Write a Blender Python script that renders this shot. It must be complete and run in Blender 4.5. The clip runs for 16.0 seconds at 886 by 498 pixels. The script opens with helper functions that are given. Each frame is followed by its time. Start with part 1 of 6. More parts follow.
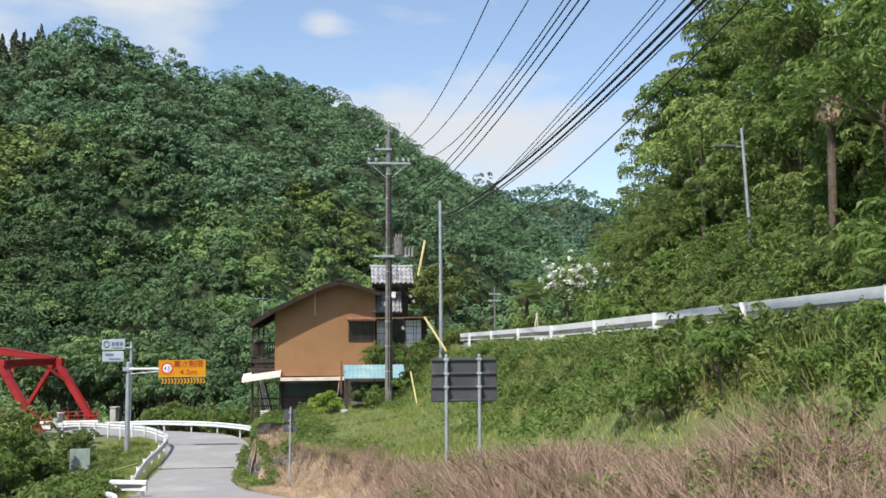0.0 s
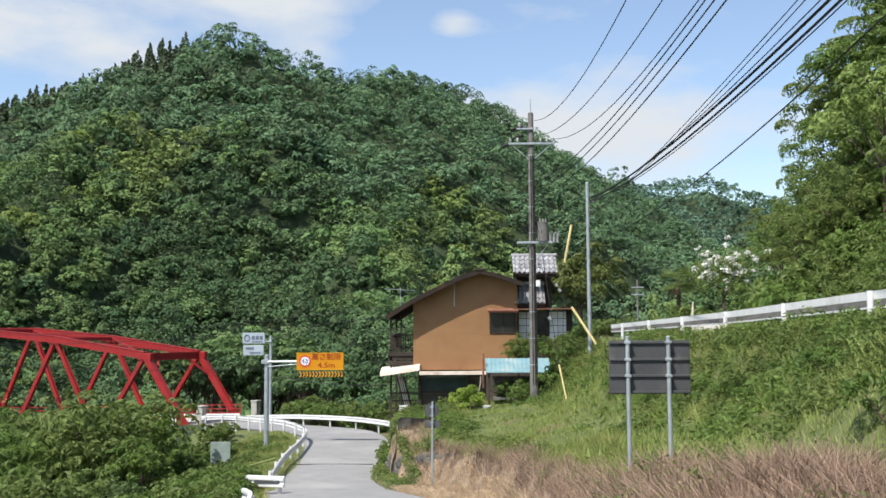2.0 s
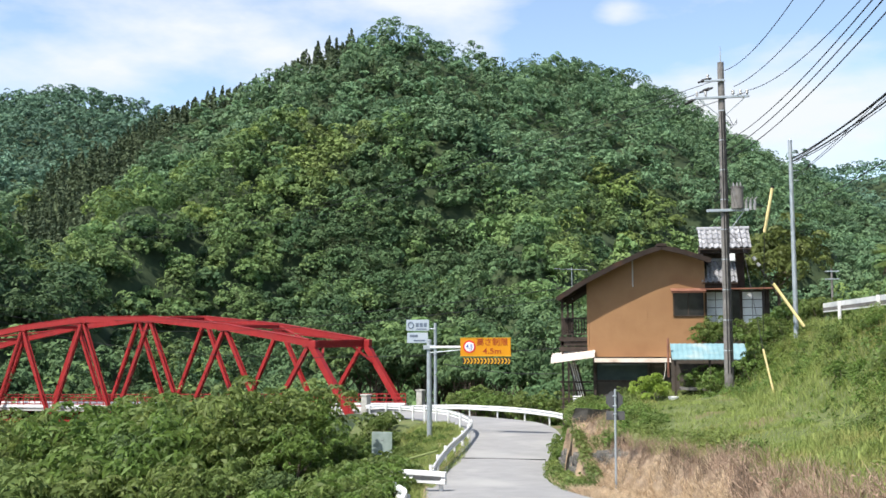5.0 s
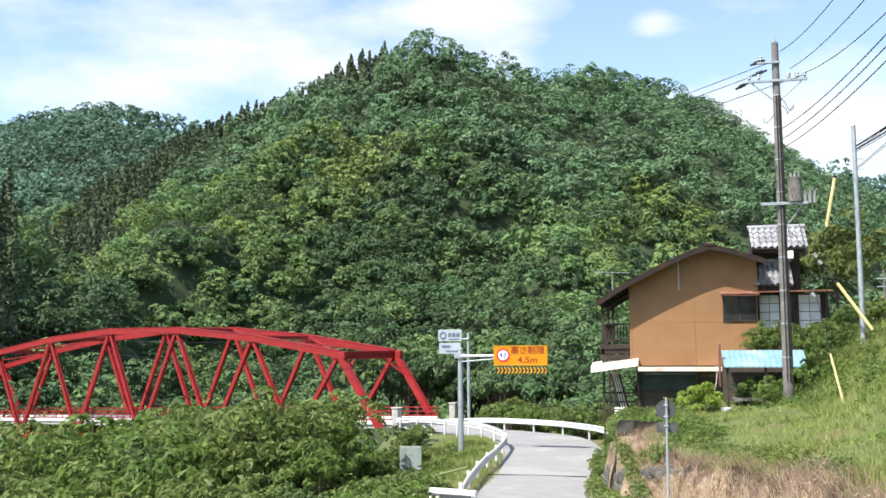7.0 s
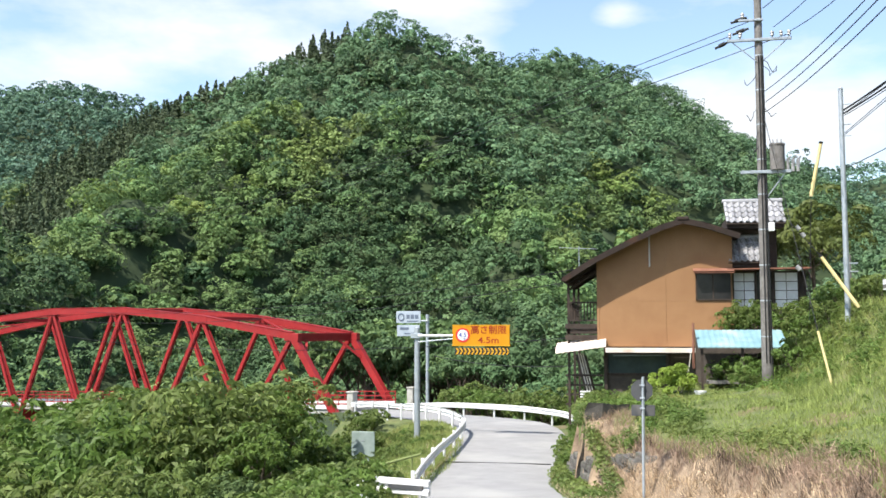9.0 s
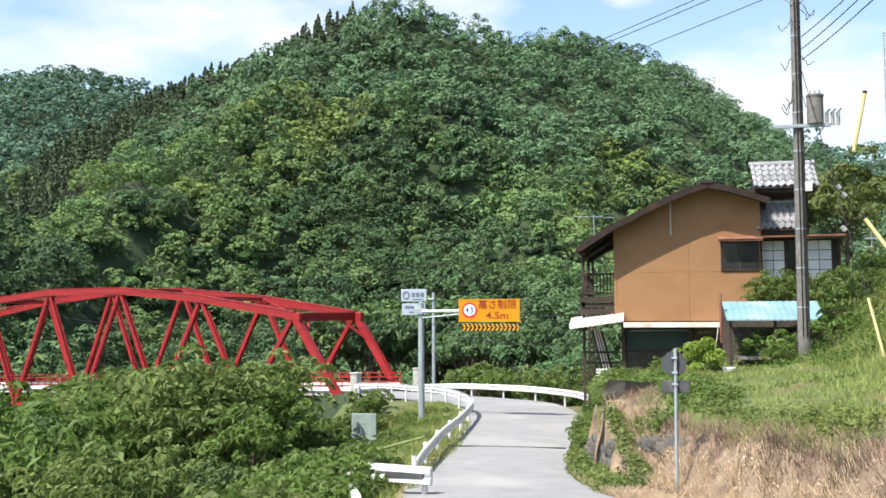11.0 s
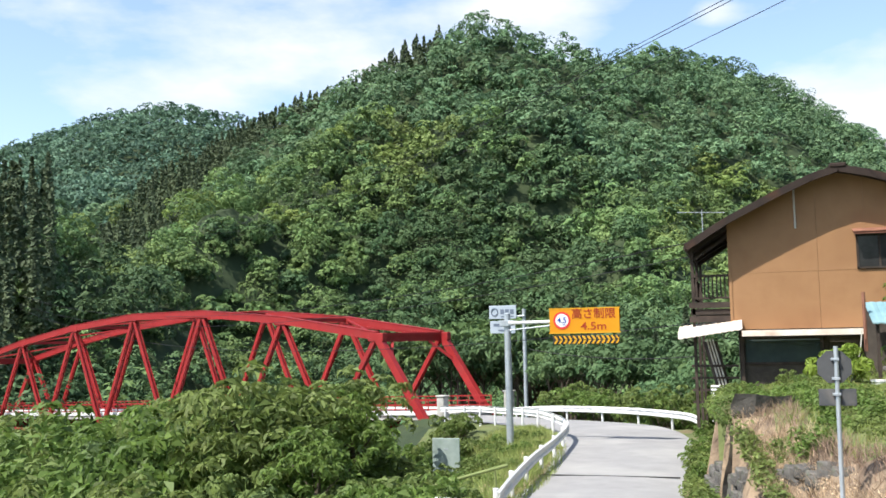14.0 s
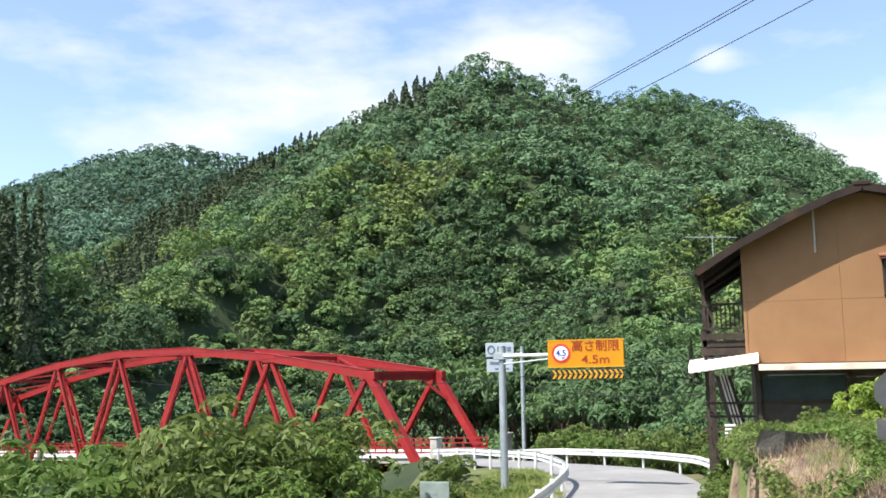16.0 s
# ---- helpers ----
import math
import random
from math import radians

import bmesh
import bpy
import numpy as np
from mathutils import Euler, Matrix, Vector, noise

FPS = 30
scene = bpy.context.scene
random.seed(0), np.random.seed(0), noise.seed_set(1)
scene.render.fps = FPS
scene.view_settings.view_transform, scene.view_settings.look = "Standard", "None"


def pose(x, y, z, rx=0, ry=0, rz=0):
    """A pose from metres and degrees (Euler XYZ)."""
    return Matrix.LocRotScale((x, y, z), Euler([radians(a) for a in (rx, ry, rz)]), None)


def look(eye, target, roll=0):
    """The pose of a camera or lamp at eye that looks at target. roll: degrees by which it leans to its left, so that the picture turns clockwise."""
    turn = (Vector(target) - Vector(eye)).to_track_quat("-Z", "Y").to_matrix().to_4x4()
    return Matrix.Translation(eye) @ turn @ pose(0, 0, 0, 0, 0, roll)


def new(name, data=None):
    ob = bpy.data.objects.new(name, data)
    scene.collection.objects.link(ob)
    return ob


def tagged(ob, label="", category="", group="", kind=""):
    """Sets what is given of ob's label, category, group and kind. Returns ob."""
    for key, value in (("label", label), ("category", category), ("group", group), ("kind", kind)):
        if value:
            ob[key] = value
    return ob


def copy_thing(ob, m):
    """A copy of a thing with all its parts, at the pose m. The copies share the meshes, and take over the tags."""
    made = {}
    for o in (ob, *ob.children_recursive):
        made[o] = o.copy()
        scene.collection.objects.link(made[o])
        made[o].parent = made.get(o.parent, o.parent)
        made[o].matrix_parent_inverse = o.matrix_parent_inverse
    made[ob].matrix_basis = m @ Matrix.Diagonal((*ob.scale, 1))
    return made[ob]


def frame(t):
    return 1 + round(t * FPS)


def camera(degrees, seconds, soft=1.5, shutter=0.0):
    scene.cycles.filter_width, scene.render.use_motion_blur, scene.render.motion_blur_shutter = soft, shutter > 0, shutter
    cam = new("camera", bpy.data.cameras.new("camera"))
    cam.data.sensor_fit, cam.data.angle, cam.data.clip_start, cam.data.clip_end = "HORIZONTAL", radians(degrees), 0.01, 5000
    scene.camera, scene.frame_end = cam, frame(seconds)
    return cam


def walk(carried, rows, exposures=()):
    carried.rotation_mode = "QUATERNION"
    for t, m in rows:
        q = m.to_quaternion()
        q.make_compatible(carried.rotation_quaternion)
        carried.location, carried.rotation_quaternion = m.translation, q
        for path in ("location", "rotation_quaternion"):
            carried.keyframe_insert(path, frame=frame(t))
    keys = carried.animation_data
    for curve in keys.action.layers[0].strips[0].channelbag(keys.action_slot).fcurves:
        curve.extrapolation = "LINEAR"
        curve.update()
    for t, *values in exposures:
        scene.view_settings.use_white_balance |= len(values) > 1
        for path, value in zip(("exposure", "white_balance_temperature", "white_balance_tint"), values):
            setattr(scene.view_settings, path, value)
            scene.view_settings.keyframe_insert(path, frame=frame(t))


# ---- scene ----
cam = camera(49.58, 16.0, soft=1.6)
ROWS = [
    (0, 0, 0, 1.6, 94.904, 0.393, -6.834),
    (0.5, -0.08, 0.724, 1.527, 95.08, 0.316, -4.877),
    (1, -0.161, 1.452, 1.451, 94.668, 0.446, -3.827),
    (1.5, -0.245, 2.184, 1.374, 94.737, 0.591, -0.231),
    (2, -0.331, 2.92, 1.294, 94.816, 0.342, 1.112),
    (2.5, -0.419, 3.658, 1.213, 94.921, 0.659, 3.807),
    (3, -0.509, 4.4, 1.13, 95.366, 0.332, 5.437),
    (3.5, -0.601, 5.144, 1.045, 94.969, 0.471, 7.01),
    (4, -0.694, 5.89, 0.959, 95.032, 0.072, 8.27),
    (4.5, -0.79, 6.639, 0.871, 95.047, 0.236, 9.585),
    (5, -0.887, 7.388, 0.782, 94.462, 0.327, 11.01),
    (7.5, -1.394, 11.148, 0.321, 95.411, 0.236, 13.377),
    (8, -1.499, 11.9, 0.226, 92.625, 0.136, 13.474),
    (8.5, -1.605, 12.651, 0.131, 94.583, 0.071, 10.789),
    (11, -2.153, 16.383, -0.35, 93.562, 0.369, 11.349),
    (11.5, -2.265, 17.122, -0.447, 93.281, 0.471, 11.501),
    (12, -2.377, 17.858, -0.543, 94.137, 0.799, 12.693),
    (12.5, -2.491, 18.591, -0.639, 94.912, 0.7, 13.714),
    (13, -2.604, 19.32, -0.735, 94.356, 0.985, 16.52),
    (13.5, -2.718, 20.045, -0.83, 94.991, 0.789, 14.862),
    (14, -2.833, 20.765, -0.924, 95.192, 1.145, 16.945),
    (14.5, -2.948, 21.481, -1.018, 96.463, 0.751, 15.402),
    (15, -3.063, 22.192, -1.111, 96.22, 1.087, 17.561),
    (15.5, -3.178, 22.897, -1.204, 96.89, 0.533, 17.138),
    (16, -3.293, 23.596, -1.295, 97.787, 0.822, 16.935),
]
walk(cam, [(t, pose(*p)) for t, *p in ROWS], [(0.0, 0.52), (1.5, 0.5), (2.3, 0.55), (3.5, 0.74), (5.0, 0.8), (7.5, 1.02), (10.5, 0.97), (16.0, 0.95)])

# ---- light ----
SUN_EL, SUN_AZ = 56.0, 216.0          # azimuth clockwise from +y
world = bpy.data.worlds.new("sky")
scene.world = world
world.use_nodes = True
nt = world.node_tree
for n in list(nt.nodes):
    nt.nodes.remove(n)
w_out = nt.nodes.new("ShaderNodeOutputWorld")
w_bg = nt.nodes.new("ShaderNodeBackground")
w_sky = nt.nodes.new("ShaderNodeTexSky")
w_sky.sky_type, w_sky.sun_disc = "NISHITA", False
w_sky.sun_elevation, w_sky.sun_rotation = radians(SUN_EL), radians(SUN_AZ)
w_sky.air_density, w_sky.dust_density, w_sky.ozone_density = 1.0, 1.0, 1.0
# soft white clouds: noise over the direction of the sky
w_tc = nt.nodes.new("ShaderNodeTexCoord")
w_map = nt.nodes.new("ShaderNodeMapping")
w_map.inputs["Scale"].default_value = (1.0, 1.0, 2.6)
w_map.inputs["Location"].default_value = (0.35, 0.1, 0.2)
w_noise = nt.nodes.new("ShaderNodeTexNoise")
w_noise.inputs["Scale"].default_value = 4.5
w_noise.inputs["Detail"].default_value = 7
w_noise.inputs["Roughness"].default_value = 0.55
w_ramp = nt.nodes.new("ShaderNodeValToRGB")
w_ramp.color_ramp.elements[0].position = 0.53
w_ramp.color_ramp.elements[1].position = 0.78
w_ramp.color_ramp.elements[0].color = (0.05, 0.05, 0.05, 1)
w_mix = nt.nodes.new("ShaderNodeMixRGB")
w_mix.inputs["Color2"].default_value = (3.8, 4.0, 4.25, 1)
nt.links.new(w_tc.outputs["Generated"], w_map.inputs["Vector"])
nt.links.new(w_map.outputs["Vector"], w_noise.inputs["Vector"])
# two cloud banks over the ridge and a few wisps: direction, reach, density
CLOUDS = [((-0.165, 0.935, 0.325), (0.085, 0.09, 0.06), 0.3), ((0.14, 0.965, 0.205), (0.24, 0.2, 0.062), 0.36), ((-0.55, 0.80, 0.24), (0.12, 0.12, 0.035), 0.16),
          ((-0.005, 0.95, 0.31), (0.022, 0.05, 0.016), 0.2), ((-0.36, 0.89, 0.27), (0.1, 0.1, 0.03), 0.12)]
w_sum = w_noise.outputs["Fac"]
for place, reach, dense in CLOUDS:
    w_m = nt.nodes.new("ShaderNodeMapping")
    w_m.inputs["Scale"].default_value = tuple(1 / r for r in reach)
    w_m.inputs["Location"].default_value = tuple(-c / r for c, r in zip(place, reach))
    w_len = nt.nodes.new("ShaderNodeVectorMath")
    w_len.operation = "LENGTH"
    w_rng = nt.nodes.new("ShaderNodeMapRange")
    w_rng.interpolation_type = "SMOOTHSTEP"
    for key, v in (("From Min", 0.0), ("From Max", 1.5), ("To Min", dense), ("To Max", 0.0)):
        w_rng.inputs[key].default_value = v
    w_add = nt.nodes.new("ShaderNodeMath")
    nt.links.new(w_tc.outputs["Generated"], w_m.inputs["Vector"])
    nt.links.new(w_m.outputs["Vector"], w_len.inputs[0])
    nt.links.new(w_len.outputs["Value"], w_rng.inputs["Value"])
    nt.links.new(w_sum, w_add.inputs[0])
    nt.links.new(w_rng.outputs["Result"], w_add.inputs[1])
    w_sum = w_add.outputs["Value"]
nt.links.new(w_sum, w_ramp.inputs["Fac"])
nt.links.new(w_ramp.outputs["Color"], w_mix.inputs["Fac"])
nt.links.new(w_sky.outputs["Color"], w_mix.inputs["Color1"])
nt.links.new(w_mix.outputs["Color"], w_bg.inputs["Color"])
w_bg.inputs["Strength"].default_value = 0.14
nt.links.new(w_bg.outputs["Background"], w_out.inputs["Surface"])

sun = new("sun", bpy.data.lights.new("sun", "SUN"))
sun.data.energy, sun.data.angle, sun.data.color = 4.3, radians(0.6), (1.0, 0.95, 0.87)
az, el = radians(SUN_AZ), radians(SUN_EL)
sun.matrix_world = look((math.sin(az) * math.cos(el) * 60, math.cos(az) * math.cos(el) * 60, math.sin(el) * 60), (0, 0, 0))

# ---- materials ----


def material(name, a, b, scale=3.0, rough=0.8, metal=0.0, bump=0.2, fine=None, detail=6, spec=0.3, ramp=(0.35, 0.65), c=None, cscale=None, cramp=(0.55, 0.7), rand=0.0, island=0.0, trans=0.0, deep=0.05, tint=0.0):
    """Two colours mixed by noise, a third as stains at another scale, relief, and variation from piece to piece."""
    m = bpy.data.materials.new(name)
    m.use_nodes = True
    t = m.node_tree
    p = t.nodes["Principled BSDF"]
    tc = t.nodes.new("ShaderNodeTexCoord")
    no = t.nodes.new("ShaderNodeTexNoise")
    no.inputs["Scale"].default_value, no.inputs["Detail"].default_value, no.inputs["Roughness"].default_value = scale, detail, 0.62
    t.links.new(tc.outputs["Object"], no.inputs["Vector"])
    cr = t.nodes.new("ShaderNodeValToRGB")
    cr.color_ramp.elements[0].position, cr.color_ramp.elements[1].position = ramp
    cr.color_ramp.elements[0].color, cr.color_ramp.elements[1].color = (*a, 1), (*b, 1)
    t.links.new(no.outputs["Fac"], cr.inputs["Fac"])
    col = cr.outputs["Color"]
    if c:
        n2 = t.nodes.new("ShaderNodeTexNoise")
        n2.inputs["Scale"].default_value, n2.inputs["Detail"].default_value = cscale or scale * 0.2, 5
        t.links.new(tc.outputs["Object"], n2.inputs["Vector"])
        r2 = t.nodes.new("ShaderNodeValToRGB")
        r2.color_ramp.elements[0].position, r2.color_ramp.elements[1].position = cramp
        mx = t.nodes.new("ShaderNodeMixRGB")
        mx.inputs["Color2"].default_value = (*c, 1)
        t.links.new(n2.outputs["Fac"], r2.inputs["Fac"])
        t.links.new(r2.outputs["Color"], mx.inputs["Fac"])
        t.links.new(col, mx.inputs["Color1"])
        col = mx.outputs["Color"]
    for amount, node, socket in ((rand, "ShaderNodeObjectInfo", "Random"), (island, "ShaderNodeNewGeometry", "Random Per Island")):
        if amount:
            info = t.nodes.new(node)
            mp = t.nodes.new("ShaderNodeMapRange")
            mp.inputs["To Min"].default_value, mp.inputs["To Max"].default_value = 1 - amount, 1 + amount
            t.links.new(info.outputs[socket], mp.inputs["Value"])
            hs = t.nodes.new("ShaderNodeHueSaturation")
            t.links.new(mp.outputs["Result"], hs.inputs["Value"])
            t.links.new(col, hs.inputs["Color"])
            col = hs.outputs["Color"]
    if tint:
        # lightness and hue differ from crown to crown
        at = t.nodes.new("ShaderNodeAttribute")
        at.attribute_name = "tint"
        mp = t.nodes.new("ShaderNodeMapRange")
        mp.inputs["To Min"].default_value, mp.inputs["To Max"].default_value = 1 - tint, 1 + tint
        m7 = t.nodes.new("ShaderNodeMath")
        m7.operation, m7.inputs[1].default_value = "MULTIPLY", 7.31
        fr = t.nodes.new("ShaderNodeMath")
        fr.operation = "FRACT"
        mh = t.nodes.new("ShaderNodeMapRange")
        mh.inputs["To Min"].default_value, mh.inputs["To Max"].default_value = 0.5 - tint * 0.03, 0.5 + tint * 0.03
        hs = t.nodes.new("ShaderNodeHueSaturation")
        t.links.new(at.outputs["Fac"], mp.inputs["Value"])
        t.links.new(at.outputs["Fac"], m7.inputs[0])
        t.links.new(m7.outputs["Value"], fr.inputs[0])
        t.links.new(fr.outputs["Value"], mh.inputs["Value"])
        t.links.new(mp.outputs["Result"], hs.inputs["Value"])
        t.links.new(mh.outputs["Result"], hs.inputs["Hue"])
        t.links.new(col, hs.inputs["Color"])
        col = hs.outputs["Color"]
    t.links.new(col, p.inputs["Base Color"])
    p.inputs["Roughness"].default_value, p.inputs["Metallic"].default_value = rough, metal
    p.inputs["Specular IOR Level"].default_value = spec
    if bump:
        bp = t.nodes.new("ShaderNodeBump")
        bp.inputs["Strength"].default_value = bump
        bp.inputs["Distance"].default_value = deep
        n3 = t.nodes.new("ShaderNodeTexNoise")
        n3.inputs["Scale"].default_value, n3.inputs["Detail"].default_value = fine or scale * 6, 5
        t.links.new(tc.outputs["Object"], n3.inputs["Vector"])
        t.links.new(n3.outputs["Fac"], bp.inputs["Height"])
        t.links.new(bp.outputs["Normal"], p.inputs["Normal"])
    if trans:
        out = t.nodes["Material Output"]
        tr = t.nodes.new("ShaderNodeBsdfTranslucent")
        t.links.new(col, tr.inputs["Color"])
        ms = t.nodes.new("ShaderNodeMixShader")
        ms.inputs["Fac"].default_value = trans
        t.links.new(p.outputs["BSDF"], ms.inputs[1])
        t.links.new(tr.outputs["BSDF"], ms.inputs[2])
        t.links.new(ms.outputs["Shader"], out.inputs["Surface"])
    return m


M_ASPHALT = material("asphalt", (0.235, 0.233, 0.232), (0.28, 0.277, 0.273), 1.2, 0.9, bump=0.2, fine=60, c=(0.33, 0.325, 0.312), cscale=0.25)
M_SOIL = material("grass_soil", (0.08, 0.105, 0.035), (0.13, 0.15, 0.055), 1.5, 0.95, bump=0.8, fine=8, c=(0.15, 0.12, 0.065), cscale=0.5, cramp=(0.56, 0.7))
M_DRY_SOIL = material("dry_bank_earth", (0.17, 0.125, 0.085), (0.3, 0.225, 0.15), 2.5, 0.95, bump=0.9, fine=10, c=(0.12, 0.085, 0.06), cscale=1.1, cramp=(0.5, 0.66))
# floor colour kept very dark so gaps between crowns look shaded
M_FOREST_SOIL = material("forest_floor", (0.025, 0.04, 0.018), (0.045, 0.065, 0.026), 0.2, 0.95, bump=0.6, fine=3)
M_LEAF = material("broadleaf", (0.085, 0.155, 0.056), (0.165, 0.245, 0.085), 0.17, 0.65, bump=0, spec=0.2, island=0.1, trans=0.22, c=(0.165, 0.225, 0.07), cscale=0.022, cramp=(0.5, 0.65), tint=0.3)
M_LEAF_NEAR = material("bush_leaf", (0.093, 0.16, 0.035), (0.158, 0.235, 0.052), 0.5, 0.55, bump=0, island=0.32, trans=0.42, c=(0.174, 0.22, 0.045), cscale=0.12)
# dark oak green, also used to paint shade into the woods
M_LEAF_B = material("oak_shade_leaf", (0.055, 0.105, 0.046), (0.105, 0.17, 0.07), 0.17, 0.65, bump=0, spec=0.2, island=0.1, trans=0.2, tint=0.3)
M_LEAF_C = material("fresh_leaf", (0.15, 0.215, 0.06), (0.2, 0.27, 0.078), 0.1, 0.65, bump=0, spec=0.2, island=0.1, trans=0.28, tint=0.3)
M_LEAF_BUSH2 = material("weed_leaf", (0.109, 0.165, 0.042), (0.18, 0.225, 0.062), 0.4, 0.6, bump=0, island=0.34, trans=0.42)
M_DRY_B = material("withered_weed", (0.24, 0.165, 0.115), (0.36, 0.26, 0.19), 1.5, 0.9, bump=0, island=0.4, trans=0.2)
# blue haze of the upper slopes mixed into this leaf colour
M_LEAF_D = material("hazed_slope_leaf", (0.085, 0.16, 0.082), (0.15, 0.235, 0.115), 0.14, 0.65, bump=0, spec=0.2, island=0.1, trans=0.2, tint=0.3)
M_OLIVE = material("olive_leaf", (0.085, 0.115, 0.028), (0.14, 0.17, 0.045), 1.0, 0.6, bump=0, island=0.3, trans=0.3)
M_CONIFER = material("conifer_leaf", (0.06, 0.088, 0.046), (0.09, 0.12, 0.058), 0.1, 0.75, bump=0, island=0.3, trans=0.15)
# paler, bluer leaf: the haze over the far ridges is in its colour
M_FAR = material("hazed_far_leaf", (0.085, 0.155, 0.105), (0.12, 0.205, 0.13), 0.02, 0.8, bump=0, island=0.2, trans=0.2, tint=0.3)
M_DRY = material("dry_grass", (0.42, 0.31, 0.2), (0.6, 0.47, 0.32), 1.5, 0.9, bump=0, island=0.45, trans=0.2)
M_GRASS = material("grass_blade", (0.19, 0.245, 0.06), (0.3, 0.35, 0.115), 0.8, 0.8, bump=0, island=0.3, trans=0.3, c=(0.262, 0.24, 0.08), cscale=0.4)
M_ROOT = material("withered_root", (0.07, 0.05, 0.036), (0.17, 0.125, 0.09), 2.0, 0.95, bump=0, island=0.4)
M_SHRUB = material("shrub_leaf", (0.19, 0.28, 0.045), (0.28, 0.37, 0.065), 1.2, 0.55, bump=0, island=0.25, trans=0.4)
M_BARK = material("bark", (0.08, 0.06, 0.045), (0.15, 0.12, 0.09), 6, 0.9, bump=0.5)
M_RED = material("red_bridge_paint", (0.25, 0.016, 0.017), (0.3, 0.022, 0.022), 1.2, 0.5, bump=0.06, c=(0.24, 0.025, 0.025), cscale=0.6, cramp=(0.55, 0.75))
M_WHITE = material("white_rail_paint", (0.62, 0.63, 0.63), (0.74, 0.74, 0.73), 3, 0.5, bump=0.1, c=(0.45, 0.42, 0.38), cscale=1.2, cramp=(0.62, 0.78))
M_GALV = material("galvanised_steel", (0.32, 0.36, 0.39), (0.42, 0.46, 0.49), 4, 0.45, 0.4, bump=0.08)
M_CONC = material("concrete", (0.34, 0.33, 0.3), (0.46, 0.45, 0.41), 2, 0.9, bump=0.3, c=(0.2, 0.19, 0.16), cscale=0.8)
M_POLE = material("weathered_pole", (0.13, 0.12, 0.11), (0.21, 0.2, 0.19), 5, 0.9, bump=0.3, c=(0.08, 0.075, 0.07), cscale=1.0)
M_BROWN = material("brown_metal_siding", (0.265, 0.142, 0.066), (0.31, 0.17, 0.081), 0.9, 0.6, bump=0.08, c=(0.2, 0.1, 0.045), cscale=0.45, cramp=(0.5, 0.72))
M_DARKWOOD = material("dark_weathered_wood", (0.03, 0.022, 0.018), (0.06, 0.045, 0.036), 3, 0.85, bump=0.3)
M_YELLOW = material("yellow_sign", (0.55, 0.22, 0.004), (0.59, 0.25, 0.006), 1, 0.45, bump=0)
M_BLACK = material("black_paint", (0.015, 0.015, 0.015), (0.03, 0.03, 0.03), 2, 0.6, bump=0)
M_CABLE = material("black_cable", (0.012, 0.012, 0.013), (0.02, 0.02, 0.022), 2, 0.6, bump=0)
M_INSUL = material("porcelain", (0.24, 0.24, 0.24), (0.33, 0.33, 0.33), 3, 0.35, bump=0)
M_YELLOWPAINT = material("yellow_plastic", (0.62, 0.5, 0.22), (0.7, 0.58, 0.3), 2, 0.6, bump=0.03, c=(0.5, 0.42, 0.26), cscale=3)
M_YELLOWDARK = material("yellow_sign_edge", (0.55, 0.28, 0.01), (0.6, 0.32, 0.015), 1, 0.5, bump=0)
M_SHEET = material("grey_sheet_metal", (0.055, 0.058, 0.06), (0.08, 0.083, 0.086), 2, 0.75, 0.0, bump=0.05, c=(0.15, 0.14, 0.13), cscale=1.5)
M_REDSIGN = material("red_sign_paint", (0.55, 0.03, 0.03), (0.6, 0.04, 0.04), 2, 0.5, bump=0)
M_BLUESIGN = material("blue_sign_paint", (0.02, 0.05, 0.3), (0.03, 0.07, 0.35), 2, 0.5, bump=0)
M_INK = material("red_brown_lettering", (0.28, 0.03, 0.008), (0.33, 0.045, 0.01), 2, 0.6, bump=0)
M_SIGNGREY = material("faded_sign_face", (0.32, 0.38, 0.44), (0.4, 0.45, 0.5), 1.5, 0.5, bump=0.02)
M_SIGNINK = material("faded_sign_print", (0.1, 0.13, 0.18), (0.14, 0.17, 0.22), 2, 0.6, bump=0)
M_PLATE = material("faded_green_plate", (0.22, 0.28, 0.26), (0.31, 0.37, 0.345), 1.5, 0.7, bump=0.05, c=(0.2, 0.27, 0.22), cscale=2)
M_BAMBOO = material("bamboo", (0.14, 0.18, 0.06), (0.2, 0.23, 0.08), 2, 0.7, bump=0.05)
M_PALE = material("pale_pipe", (0.45, 0.42, 0.36), (0.55, 0.52, 0.46), 3, 0.6, bump=0.1)
M_ROOFBROWN = material("rusty_brown_roof", (0.022, 0.015, 0.012), (0.036, 0.024, 0.019), 1.2, 0.85, bump=0.15, c=(0.055, 0.027, 0.016), cscale=1)
M_RUST = material("rusted_sheet", (0.17, 0.075, 0.05), (0.25, 0.115, 0.075), 3, 0.8, bump=0.2)
M_CANOPY = material("pale_canopy_sheet", (0.66, 0.55, 0.46), (0.76, 0.68, 0.6), 2, 0.6, bump=0.1, c=(0.5, 0.38, 0.3), cscale=1.5)
M_DARKGLASS = material("dark_window_glass", (0.012, 0.012, 0.013), (0.03, 0.03, 0.03), 2, 0.12, bump=0, spec=0.5)
M_DARKBOARD = material("dark_board_wall", (0.05, 0.042, 0.036), (0.085, 0.07, 0.058), 2, 0.85, bump=0.3)
M_TEALDARK = material("dark_green_boarding", (0.025, 0.04, 0.04), (0.04, 0.058, 0.055), 2, 0.8, bump=0.2)
M_TEAL = material("teal_corrugated_sheet", (0.15, 0.27, 0.3), (0.21, 0.34, 0.37), 1.5, 0.6, bump=0.1, c=(0.3, 0.36, 0.34), cscale=1.0)
